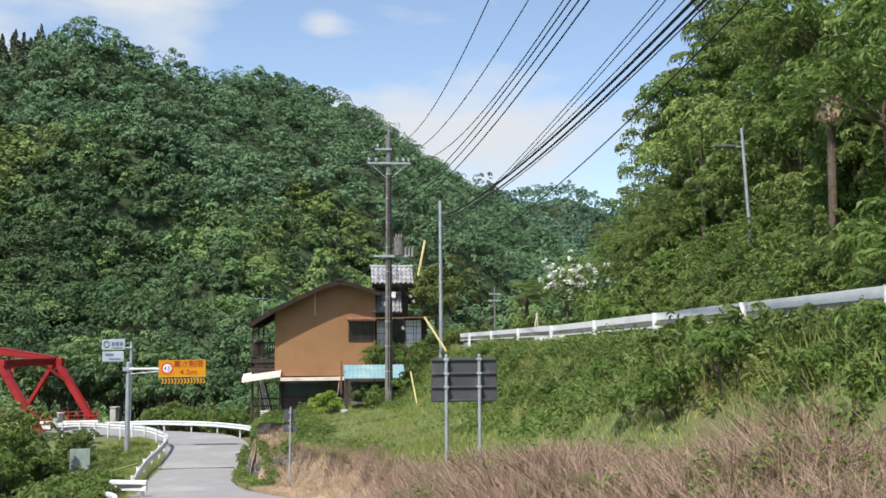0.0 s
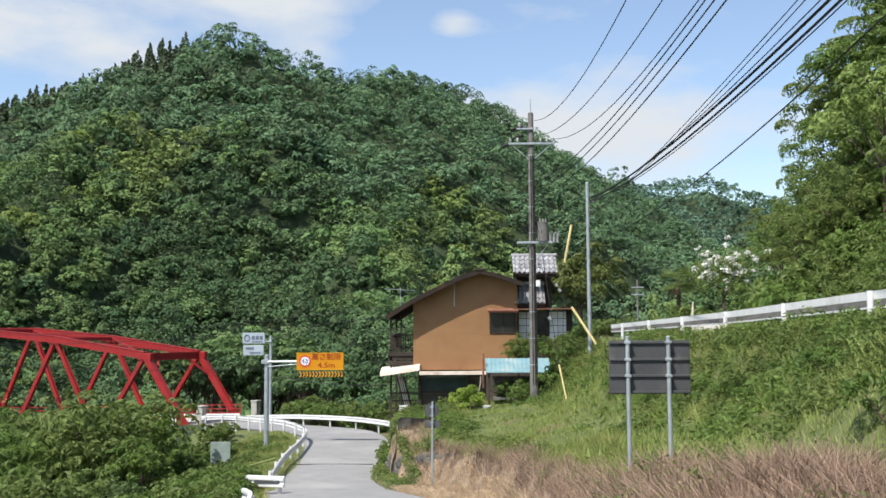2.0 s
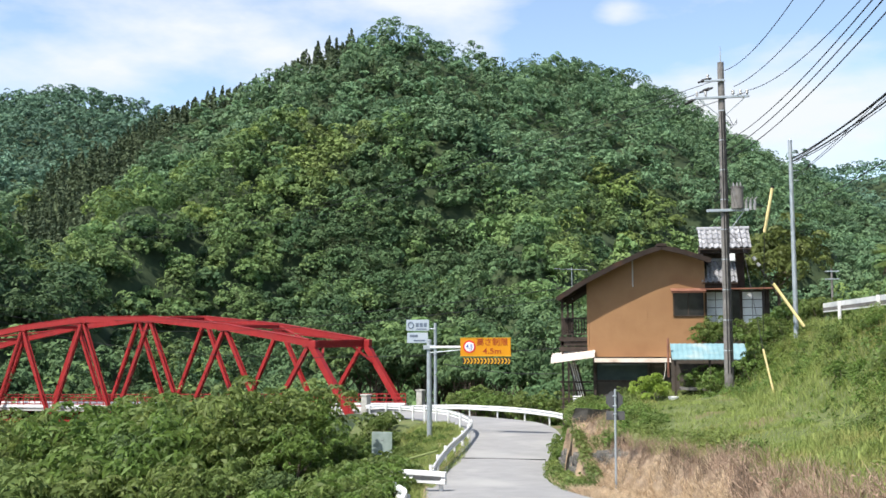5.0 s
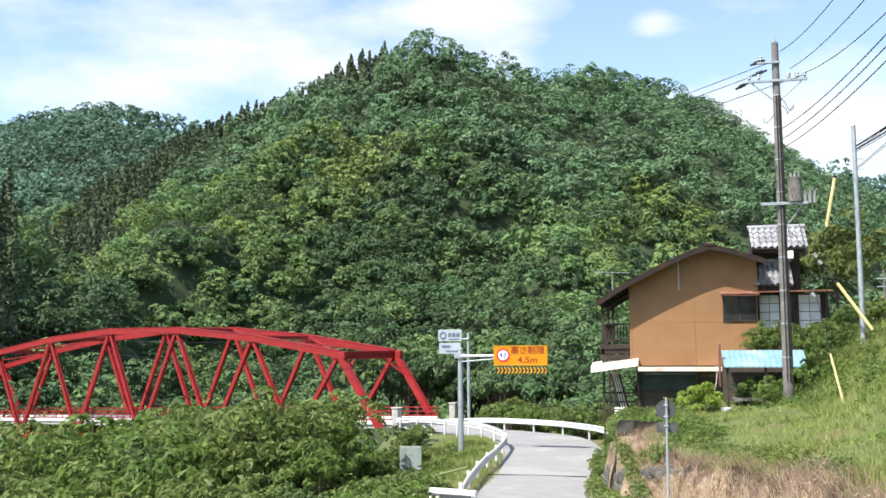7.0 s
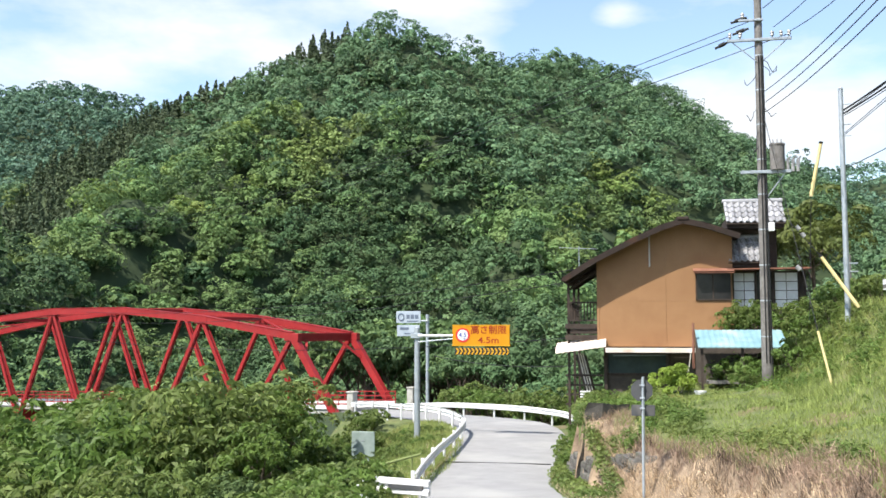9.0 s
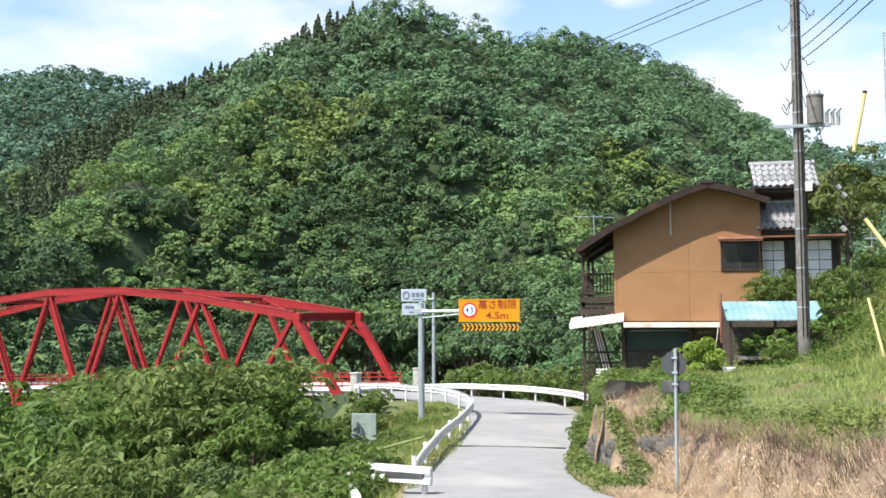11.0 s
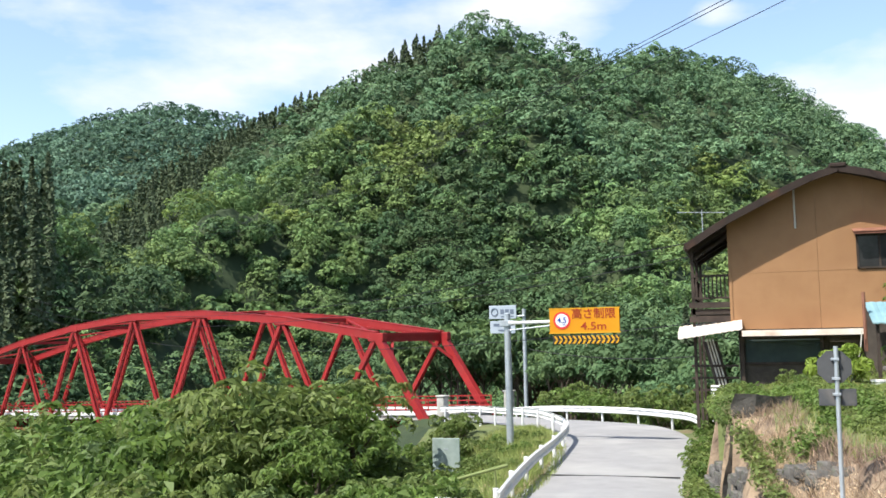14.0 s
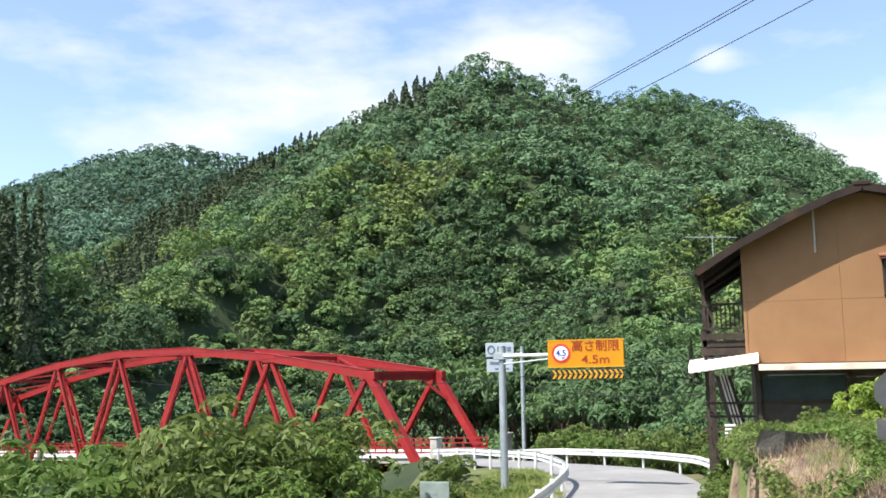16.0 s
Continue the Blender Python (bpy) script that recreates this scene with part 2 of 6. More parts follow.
M_TILE = material("glazed_roof_tile", (0.24, 0.24, 0.25), (0.38, 0.38, 0.39), 3, 0.25, bump=0.05, rand=0.3, spec=0.6)
M_PAPER = material("window_paper", (0.62, 0.63, 0.64), (0.74, 0.75, 0.76), 2, 0.7, bump=0.02, rand=0.15)
M_BLOSSOM = material("white_blossom", (0.7, 0.7, 0.64), (0.8, 0.8, 0.75), 1, 0.7, bump=0, trans=0.3)
M_PALECONC = material("pale_concrete", (0.36, 0.345, 0.31), (0.46, 0.44, 0.4), 1.5, 0.9, bump=0.2)
M_STONE = material("dark_stone", (0.075, 0.07, 0.064), (0.15, 0.14, 0.125), 2.5, 0.9, bump=0.5, fine=14, rand=0.3, c=(0.05, 0.07, 0.03), cscale=1.2)

# ---- shape helpers ----


def part(name, bm, mat, parent=None, label=""):
    me = bpy.data.meshes.new(name)
    bm.to_mesh(me)
    bm.free()
    me.materials.append(mat)
    ob = new(name, me)
    if parent:
        ob.parent = parent
    if label:
        ob["label"] = label
    return ob


def thing(name, label, category, group="", at=(0, 0, 0)):
    ob = new(name)
    ob.location = at
    ob.empty_display_size = 0.2
    return tagged(ob, label, category, group)


def box(bm, lo, hi, m=None, bevel=0.0):
    c = [(a + b) / 2 for a, b in zip(lo, hi)]
    s = [b - a for a, b in zip(lo, hi)]
    mt = Matrix.Translation(c) @ Matrix.Diagonal((*s, 1))
    if m is not None:
        mt = m @ mt
    r = bmesh.ops.create_cube(bm, size=1, matrix=mt)
    if bevel:
        es = list({e for v in r["verts"] for e in v.link_edges})
        bmesh.ops.bevel(bm, geom=es, offset=bevel, segments=1, affect="EDGES", profile=0.5)
    return bm


def beam(bm, p, q, w, h, up=(0, 0, 1)):
    """A box of section w x h from p to q."""
    p, q = Vector(p), Vector(q)
    d = q - p
    y = d.normalized()
    x = y.cross(Vector(up)).normalized()
    z = x.cross(y)
    m = Matrix((x, y, z)).transposed().to_4x4()
    m.translation = (p + q) / 2
    bmesh.ops.create_cube(bm, size=1, matrix=m @ Matrix.Diagonal((w, d.length, h, 1)))
    return bm


def rod(bm, p, q, r0, r1=None, n=10):
    """A round bar from p to q, tapered."""
    p, q = Vector(p), Vector(q)
    d = q - p
    m = d.to_track_quat("Z", "Y").to_matrix().to_4x4()
    m.translation = (p + q) / 2
    bmesh.ops.create_cone(bm, cap_ends=True, segments=n, radius1=r0, radius2=r0 if r1 is None else r1, depth=d.length, matrix=m)
    return bm


def sweep(bm, line, section, up=(0, 0, 1)):
    """A section (points across, up) carried along a line of points."""
    rings = []
    pts = [Vector(p) for p in line]
    for i, p in enumerate(pts):
        d = (pts[min(i + 1, len(pts) - 1)] - pts[max(i - 1, 0)]).normalized()
        x = d.cross(Vector(up)).normalized()
        z = x.cross(d)
        rings.append([bm.verts.new(p + x * a + z * b) for a, b in section])
    n = len(section)
    for r, s in zip(rings, rings[1:]):
        for k in range(n):
            bm.faces.new((r[k], r[(k + 1) % n], s[(k + 1) % n], s[k]))
    bm.faces.new(rings[0][::-1])
    bm.faces.new(rings[-1])
    return bm


def spline(points, step):
    """Points at even steps along a smooth line through the given points."""
    P = [Vector(p) for p in points]
    P = [P[0] * 2 - P[1]] + P + [P[-1] * 2 - P[-2]]
    fine = []
    for a, b, c, d in zip(P, P[1:], P[2:], P[3:]):
        for k in range(24):
            u = k / 24
            fine.append(0.5 * (2 * b + (c - a) * u + (2 * a - 5 * b + 4 * c - d) * u * u + (3 * b - a - 3 * c + d) * u ** 3))
    fine.append(P[-2])
    out, run = [fine[0]], 0.0
    for a, b in zip(fine, fine[1:]):
        l = (b - a).length
        while run + l >= step:
            a = a.lerp(b, (step - run) / l)
            l = (b - a).length
            run = 0.0
            out.append(a.copy())
        run += l
    return out


def mesh_from(name, verts, faces, mat, smooth=False):
    """A mesh object from numpy arrays (n x 3, m x 3 or m x 4)."""
    me = bpy.data.meshes.new(name)
    nv, nf, k = len(verts), len(faces), faces.shape[1]
    me.vertices.add(nv)
    me.vertices.foreach_set("co", np.asarray(verts, np.float32).ravel())
    me.loops.add(nf * k)
    me.loops.foreach_set("vertex_index", np.asarray(faces, np.int32).ravel())
    me.polygons.add(nf)
    me.polygons.foreach_set("loop_start", np.arange(0, nf * k, k, dtype=np.int32))
    me.polygons.foreach_set("loop_total", np.full(nf, k, np.int32))
    me.polygons.foreach_set("use_smooth", np.full(nf, smooth))
    me.update()
    me.validate()
    me.materials.append(mat)
    return new(name, me)


def value_noise(x, y, seed=0):
    """Smooth noise in -1..1 over arrays."""
    rng = np.random.RandomState(seed)
    g = rng.uniform(-1, 1, (64, 64))
    xi, yi = np.floor(x).astype(int), np.floor(y).astype(int)
    u, v = x - xi, y - yi
    u, v = u * u * (3 - 2 * u), v * v * (3 - 2 * v)
    a, b = g[xi % 64, yi % 64], g[(xi + 1) % 64, yi % 64]
    c, d = g[xi % 64, (yi + 1) % 64], g[(xi + 1) % 64, (yi + 1) % 64]
    return (a * (1 - u) + b * u) * (1 - v) + (c * (1 - u) + d * u) * v


def fractal(x, y, size, octaves=4, seed=0):
    return sum(value_noise(x / size * 2 ** k + 7.3 * k, y / size * 2 ** k + 3.1 * k, seed + k) / 2 ** k for k in range(octaves))


# ---- the lie of the land ----
# lower road: its middle, its height and its width
ROAD = [(0.4, -60, 7.3, 5.2), (-0.3, -12, 1.46, 5.2), (-0.9, 0, 0.0, 5.0), (-2.5, 15, -1.83, 4.6), (-3.1, 25, -3.05, 5.2), (-3.6, 32, -3.9, 5.4), (-5.2, 38, -4.5, 4.6), (-6.1, 43, -4.82, 4.1),
        (-6.45, 49, -5.0, 4.0), (-7.0, 57, -5.05, 5.2), (-9.2, 66, -5.3, 5.8), (-14.9, 77, -6.0, 5.0), (-22.8, 88.7, -6.75, 4.6)]
road_line = spline([(x, y, z) for x, y, z, w in ROAD], 0.8)
RX, RY, RZ = (np.array(c) for c in zip(*road_line))
RW = np.interp(RY, [r[1] for r in ROAD], [r[3] for r in ROAD])
RIDGES = [  # x, y, height, slope of the flanks
    [(-158, 205, 14, 0.66), (-168, 255, 28, 0.66), (-174, 300, 55, 0.64), (-168, 323, 74, 0.62), (-155, 333, 85, 0.64), (-123, 333, 96.5, 0.76), (-104, 327, 104.5, 0.86), (-80, 321, 107.5, 0.9), (-66, 328, 103.5, 0.9), (-51, 337, 100.0, 0.9), (-43, 359, 100.5, 0.9), (-30, 381, 112, 0.88), (0, 428, 114.5, 0.86), (16, 452, 110.5, 0.82), (31, 476, 103.5, 0.8), (84, 568, 96, 0.74), (110, 614, 92, 0.74)],
    [(-80, 321, 96, 0.75), (-97, 268, 68, 0.75), (-108, 220, 42, 0.75), (-102, 172, 16, 0.7), (-92, 140, -2, 0.7)],
    [(-43, 352, 88, 0.8), (-34, 285, 54, 0.8), (-24, 225, 26, 0.75), (-14, 165, -2, 0.7)],
    [(0, 428, 84, 0.8), (20, 350, 36, 0.8), (30, 270, 4, 0.75)],
    [(-480, 666, 178, 0.5), (-425, 656, 178, 0.5), (-384, 634, 170, 0.5), (-318, 628, 150, 0.5), (-260, 560, 110, 0.5)],
    [(168, 878, 131, 0.5), (208, 823, 131, 0.5), (245, 760, 92, 0.5), (330, 700, 100, 0.5)],
    [(-200, 120, 40, 0.6), (-145, 140, 28, 0.6), (-112, 155, 23, 0.6), (-96, 172, 12, 0.6)],
]


def ridge_height(x, y, ridge, stretch, east=0.0):
    """The highest of the slopes that fall away from all along a ridge."""
    best = np.full(x.shape, -99.0)
    for a, b in zip(ridge, ridge[1:]):
        n = max(2, int(math.hypot(b[0] - a[0], b[1] - a[1]) / 9))
        for k in range(n):
            u = k / n
            px_, py_, h, sl = (p + (q - p) * u for p, q in zip(a, b))
            far_ = np.hypot(x - px_, y - py_)
            best = np.maximum(best, h - far_ * sl * stretch * (1 + east * np.clip((x - px_) / (far_ + 1), 0, 1)))
    return best


def polyline_distance(x, y, P):
    """Distance to a polyline of (x, y, ...) and the other columns there."""
    best = np.full(x.shape, 1e9)
    cols = [np.zeros(x.shape) for _ in P[0][2:]]
    for a, b in zip(P, P[1:]):
        dx, dy = b[0] - a[0], b[1] - a[1]
        u = np.clip(((x - a[0]) * dx + (y - a[1]) * dy) / (dx * dx + dy * dy), 0, 1)
        d = np.hypot(x - a[0] - u * dx, y - a[1] - u * dy)
        near = d < best
        best = np.where(near, d, best)
        for k in range(len(cols)):
            cols[k] = np.where(near, a[2 + k] + u * (b[2 + k] - a[2 + k]), cols[k])
    return best, cols


def upper_x(y):
    return np.interp(y, [-60, 0, 20, 30, 38, 45, 70, 110], [8.6, 8.1, 7.65, 7.3, 6.95, 6.5, 5.6, 9.0])


def upper_z(y):
    return np.interp(y, [-60, 0, 14.6, 20, 25, 31, 38, 45, 70, 110], [5.0, 1.75, 1.38, 1.26, 1.13, 0.98, 0.87, 0.72, 0.6, 0.6])


def land(x, y):
    """Height of the ground."""
    x, y = np.asarray(x, float), np.asarray(y, float)
    rx, rz, rw = (np.interp(y, RY, c) for c in (RX, RZ, RW))
    # beyond the bend the road runs off to the bridge: keep the bank on the right level there
    xe = np.where(y > 60, np.interp(y, [60, 70, 110], [-4.6, -5.5, -8]), rx + rw / 2 + 0.25)
    ze = np.where(y > 60, np.interp(y, [60, 75, 110], [-5.1, -7, -13]), rz)
    xu, zu = upper_x(y), upper_z(y)
    s = (x - xe) / np.maximum(xu - xe, 1)
    rise = np.clip((y - 15) / 9, 0, 1)
    steep_ = np.interp(s, [0, 0.04, 0.14, 0.3, 0.56, 0.74, 0.93, 1], [0, 0.03, 0.2, 0.36, 0.5, 0.88, 1.0, 1.0])
    shelf = np.interp(s, [0, 0.05, 0.13, 0.18, 0.25, 0.62, 0.82, 0.94, 1], [0, 0.02, 0.06, 0.25, 0.3, 0.45, 0.74, 1.0, 1.0])
    bank = ze + (zu + 0.1 - ze) * (steep_ * (1 - rise) + shelf * rise)
    for hx, hy, deep in ((4.3, 12.5, 0.75), (5.3, 9.0, 0.55), (4.0, 14.4, 0.5)):
        bank = bank - deep * np.exp(-((x - hx) / 0.5) ** 2 - ((y - hy) / 0.6) ** 2)
    held = np.clip((y - 39) / 4, 0, 1) * np.clip((58 - y) / 4, 0, 1)
    held_bank = ze + (zu - ze) * np.interp(s, [0, 0.025, 0.07, 0.3, 0.7, 0.88, 0.97, 1], [0, 0.03, 0.35, 0.42, 0.5, 0.76, 0.99, 1])
    bank = bank * (1 - held) + held_bank * held
    bank = bank + 0.14 * fractal(x, y, 1.4, 3, 3) * np.clip(s * 6, 0, 1) * np.clip((1 - s) * 8, 0, 1)
    xh = np.interp(y, [0, 40, 60, 110], [12.6, 12.8, 17.5, 36])
    right = zu + np.clip(x - xh, 0, 34) * 0.95 + 1.2 * fractal(x, y, 9, 3, 5) * np.clip((x - xh - 1) / 6, 0, 1)
    right = np.where(y > 70, right - np.clip((y - 70) * 0.2, 0, 18), right)
    # left of the road the ground drops to the river
    d_road, (zr, wr) = polyline_distance(x, y, [(a, b, c, w) for a, b, c, w in ROAD])
    off = d_road - wr / 2 - 0.9
    left = zr - np.interp(off, [0, 1, 3, 8, 16, 40], [0, 0.25, 1.3, 4.5, 8.5, 11]) + 0.25 * fractal(x, y, 3, 3, 8) * np.clip(off / 2, 0, 1)
    inside = off < 0
    side = np.where(y > 60, d_road < wr / 2 + 8, x < xe)
    z = np.where(x < rx, left, np.where(s < 0, ze, np.where(s <= 1, bank, right)))
    z = np.where((y > 60) & (x < 3), left, z)
    blend = np.clip((x - 1) / 5, 0, 1) * (y > 60)
    z = np.where((y > 60) & (x >= 1) & (x < 6), left * (1 - blend) + np.where(s <= 1, bank, right) * blend, z)
    z = np.where(inside, zr - 0.06, z)
    # the mountains across the river
    m = np.full(x.shape, -16.0)
    spur = 1 + 0.13 * fractal(x, y, 55, 3, 11)
    rough = 7.5 * fractal(x, y, 40, 3, 13)
    far = (y > 90) | (x < -55)
    if far.any():
        top = np.full(x[far].shape, -99.0)
        for j, ridge in enumerate(RIDGES):
            top = np.maximum(top, ridge_height(x[far], y[far], ridge, spur[far], 0.75 if j == 1 else 0.0))
        m[far] = np.maximum(m[far], top - 8.6 + rough[far] * np.clip((105 - top) / 55, 0.15, 1))
    hill = np.where(y > 95, m, np.where(x < -60, m, -30))
    return np.maximum(z, hill)


def land_at(x, y):
    return float(land(np.array([x]), np.array([y]))[0])


def axis(lo, hi, fine_lo, fine_hi, fine, mid_lo, mid_hi, mid, coarse):
    a = list(np.arange(fine_lo, fine_hi, fine))
    for sign in (-1, 1):
        v, st = (fine_lo, fine) if sign < 0 else (a[-1], fine)
        while (v > lo) if sign < 0 else (v < hi):
            st = min(st * 1.15, mid if mid_lo < v < mid_hi else coarse)
            v += sign * st
            a.append(v)
    return np.array(sorted(a))


gx, gy = axis(-1500, 1500, -16, 14, 0.42, -270, 160, 6.5, 70), axis(-900, 1700, 4, 66, 0.5, -40, 640, 6.5, 70)
GX, GY = np.meshgrid(gx, gy)
GZ = land(GX, GY)
nx_, ny_ = len(gx), len(gy)
idx = np.arange(nx_ * ny_).reshape(ny_, nx_)
quads = np.stack([idx[:-1, :-1], idx[:-1, 1:], idx[1:, 1:], idx[1:, :-1]], -1).reshape(-1, 4)
ground = mesh_from("ground", np.stack([GX, GY, GZ], -1).reshape(-1, 3), quads, M_SOIL, True)
tagged(ground, "grassy valley ground rising into wooded mountain slopes", "ground", kind="structure")
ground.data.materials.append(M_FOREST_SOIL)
cen = np.stack([GX, GY], -1)[:-1, :-1].reshape(-1, 2)
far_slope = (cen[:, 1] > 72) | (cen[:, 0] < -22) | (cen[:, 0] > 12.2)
ground.data.materials.append(M_DRY_SOIL)
c_edge = np.interp(cen[:, 1], RY, RX) + np.interp(cen[:, 1], RY, RW) / 2
c_up = (cen[:, 0] + 0.2 - c_edge) / (upper_x(cen[:, 1]) - c_edge)
withered = (c_up > 0) & (c_up < np.interp(cen[:, 1], [3, 12, 15.5, 18, 40, 46], [0.58, 0.55, 0.34, 0.24, 0.21, 0.07])) & (cen[:, 1] > 2) & (cen[:, 1] < 48)
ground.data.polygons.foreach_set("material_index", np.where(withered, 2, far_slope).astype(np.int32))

# the lower road
bm = bmesh.new()
prev = None
for i, p in enumerate(road_line):
    d = (road_line[min(i + 1, len(road_line) - 1)] - road_line[max(i - 1, 0)]).normalized()
    sd = Vector((d.y, -d.x, 0)).normalized()
    w = RW[i] / 2
    ring = [bm.verts.new(p + sd * (w * k) + Vector((0, 0, 0.03 - 0.05 * k * k))) for k in (-1, -0.5, 0, 0.5, 1)]
    if prev:
        for k in range(4):
            bm.faces.new((prev[k], prev[k + 1], ring[k + 1], ring[k]))
    prev = ring
tagged(part("road", bm, M_ASPHALT), "narrow grey asphalt country road with patched surface", "road", kind="structure")
# the upper road
bm = bmesh.new()
prev = None
for y in np.arange(-60, 112, 2.0):
    xu, zu = float(upper_x(y)), float(upper_z(y))
    ring = [bm.verts.new((xu + 0.35 + k * 1.2, y, zu + 0.06)) for k in range(5)]
    if prev:
        for k in range(4):
            bm.faces.new((prev[k], prev[k + 1], ring[k + 1], ring[k]))
    prev = ring
tagged(part("road_upper", bm, M_ASPHALT), "grey asphalt upper road above the grassy bank", "road", kind="structure")

# ---- the red truss bridge ----
B_TH = radians(22.0)
BU, BW = Vector((-math.cos(B_TH), math.sin(B_TH), 0)), Vector((math.sin(B_TH), math.cos(B_TH), 0))
B0 = Vector((-28.2, 87.4, 0))
B_WIDE, B_PAN, B_BOT, B_DECK, B_FALL = 6.5, 10.4, -8.1, -6.5, -0.036
B_TOPS = [-0.8, 0.62, 1.45, 1.45, 0.62, -0.8, -2.7]
B_N = len(B_TOPS) - 1


def bpt(s, side, z):
    """A point of the bridge: metres along from the first top corner, side 0 near and 1 far. Deck and bottom chord fall towards the far bank."""
    p = B0 + BU * s + BW * (B_WIDE * side) - BU * (0.85 * side)
    return Vector((p.x, p.y, z + (B_FALL * s if z < B_DECK + 1.5 else 0)))


bridge = thing("truss_bridge", "red steel truss bridge with curved top chords over the river", "bridge")
for side in (0, 1):
    tops = [bpt(k * B_PAN, side, z) for k, z in enumerate(B_TOPS)]
    bots = [bpt((k - 0.5) * B_PAN, side, B_BOT) for k in range(B_N + 2)]
    for a, b in zip(tops, tops[1:]):
        bm = beam(bmesh.new(), a, b, 0.46, 0.54)
        ext = (b - a).normalized()
        for wz in (-0.29, 0.29):
            beam(bm, a + Vector((0, 0, wz)), b + Vector((0, 0, wz)), 0.54, 0.05)
        part("top_chord", bm, M_RED, bridge)
    part("bottom_chord", beam(bmesh.new(), bots[0], bots[-1], 0.4, 0.45), M_RED, bridge)
    for t_, z in ((tops[0], bots[0]), (tops[-1], bots[-1])):
        part("end_post", beam(bmesh.new(), t_, z, 0.48, 0.56), M_RED, bridge)
    for k, t_ in enumerate(tops):
        for b_ in (bots[k], bots[k + 1]):
            if (k == 0 and b_ is bots[0]) or (k == B_N and b_ is bots[-1]):
                continue
            bm = bmesh.new()
            off = Vector((BW.x, BW.y, 0)) * 0.14
            for sg in (-1, 1):
                beam(bm, t_ + off * sg, b_ + off * sg, 0.08, 0.35)
            n = 16
            for j in range(1, n):
                beam(bm, t_.lerp(b_, j / n) - off, t_.lerp(b_, j / n) + off, 0.05, 0.12)
            part("diagonal", bm, M_RED, bridge)
        bm = bmesh.new()
        box(bm, (-0.75, -0.25, -0.42), (0.75, 0.25, 0.2), Matrix.Translation(t_) @ Matrix.Rotation(-B_TH, 4, "Z"), 0.04)
        part("gusset_plate", bm, M_RED, bridge)
for k in (0, B_N):
    a, b = bpt(k * B_PAN, 0, B_TOPS[k]), bpt(k * B_PAN, 1, B_TOPS[k])
    bm = beam(bmesh.new(), a + Vector((0, 0, 0.1)), b + Vector((0, 0, 0.1)), 0.4, 0.2)
    beam(bm, a + Vector((0, 0, -0.16)), b + Vector((0, 0, -0.16)), 0.12, 0.4)
    beam(bm, a + Vector((0, 0, -0.4)), b + Vector((0, 0, -0.4)), 0.3, 0.12)
    part("portal_beam", bm, M_RED, bridge)
    s_ = -1 if k == 0 else 1
    for f, g in ((0.0, 0.22), (1.0, 0.78)):
        q = a.lerp(b, g) + Vector((0, 0, -0.4))
        part("portal_brace", beam(bmesh.new(), bpt(k * B_PAN + s_ * 1.4, f, -2.9), q, 0.2, 0.22), M_RED, bridge)
for k in range(1, B_N):
    a, b = bpt(k * B_PAN, 0, B_TOPS[k]), bpt(k * B_PAN, 1, B_TOPS[k])
    bm = beam(bmesh.new(), a, b, 0.3, 0.3)
    part("sway_strut", bm, M_RED, bridge)
for k in range(B_N):
    bm = beam(bmesh.new(), bpt(k * B_PAN, 0, B_TOPS[k]), bpt((k + 1) * B_PAN, 1, B_TOPS[k + 1]), 0.14, 0.14)
    beam(bm, bpt(k * B_PAN, 1, B_TOPS[k]), bpt((k + 1) * B_PAN, 0, B_TOPS[k + 1]), 0.14, 0.14)
    part("lateral_brace", bm, M_RED, bridge)
bm = bmesh.new()
sweep(bm, [bpt(-0.5 * B_PAN - 0.4, 0.5, B_DECK - 0.3), bpt((B_N + 0.5) * B_PAN + 0.4, 0.5, B_DECK - 0.3)], [(-2.6, -0.2), (2.6, -0.2), (2.6, 0.25), (-2.6, 0.25)])
part("deck", bm, M_CONC, bridge, "pale concrete bridge deck")
for k in range(B_N + 2):
    part("floor_beam", beam(bmesh.new(), bpt((k - 0.5) * B_PAN, 0, B_BOT + 0.5), bpt((k - 0.5) * B_PAN, 1, B_BOT + 0.5), 0.3, 0.9), M_RED, bridge)
for side in (0.1, 0.9):
    bm = bmesh.new()
    for h in (0.25, 0.6, 0.95):
        beam(bm, bpt(-0.5 * B_PAN, side, B_DECK + h), bpt((B_N + 0.5) * B_PAN, side, B_DECK + h), 0.06, 0.08)
    for j in range(70):
        s = (-0.5 + (B_N + 1) * j / 69) * B_PAN
        beam(bm, bpt(s, side, B_DECK), bpt(s, side, B_DECK + 1.0), 0.07, 0.07, up=(0, 1, 0))
    part("railing", bm, M_RED, bridge)
    bm = beam(bmesh.new(), bpt(-0.5 * B_PAN, side, B_DECK), bpt((B_N + 0.5) * B_PAN, side, B_DECK), 0.25, 0.3)
    part("kerb", bm, M_WHITE, bridge, "whitish kerb along the deck")
for k, sg in ((-0.5, -1), (B_N + 0.5, 1)):
    ab = thing("bridge_abutment", "grey concrete abutment under the end of the red bridge", "abutment", "bridge abutments")
    c = bpt(k * B_PAN + sg * 1.2, 0.5, 0)
    m = Matrix.Translation((c.x, c.y, 0)) @ Matrix.Rotation(-B_TH, 4, "Z")
    part("footing", box(bmesh.new(), (-1.6, -4.6, -20), (1.6, 4.6, B_DECK - 0.75 + B_FALL * k * B_PAN), m, 0.05), M_CONC, ab)
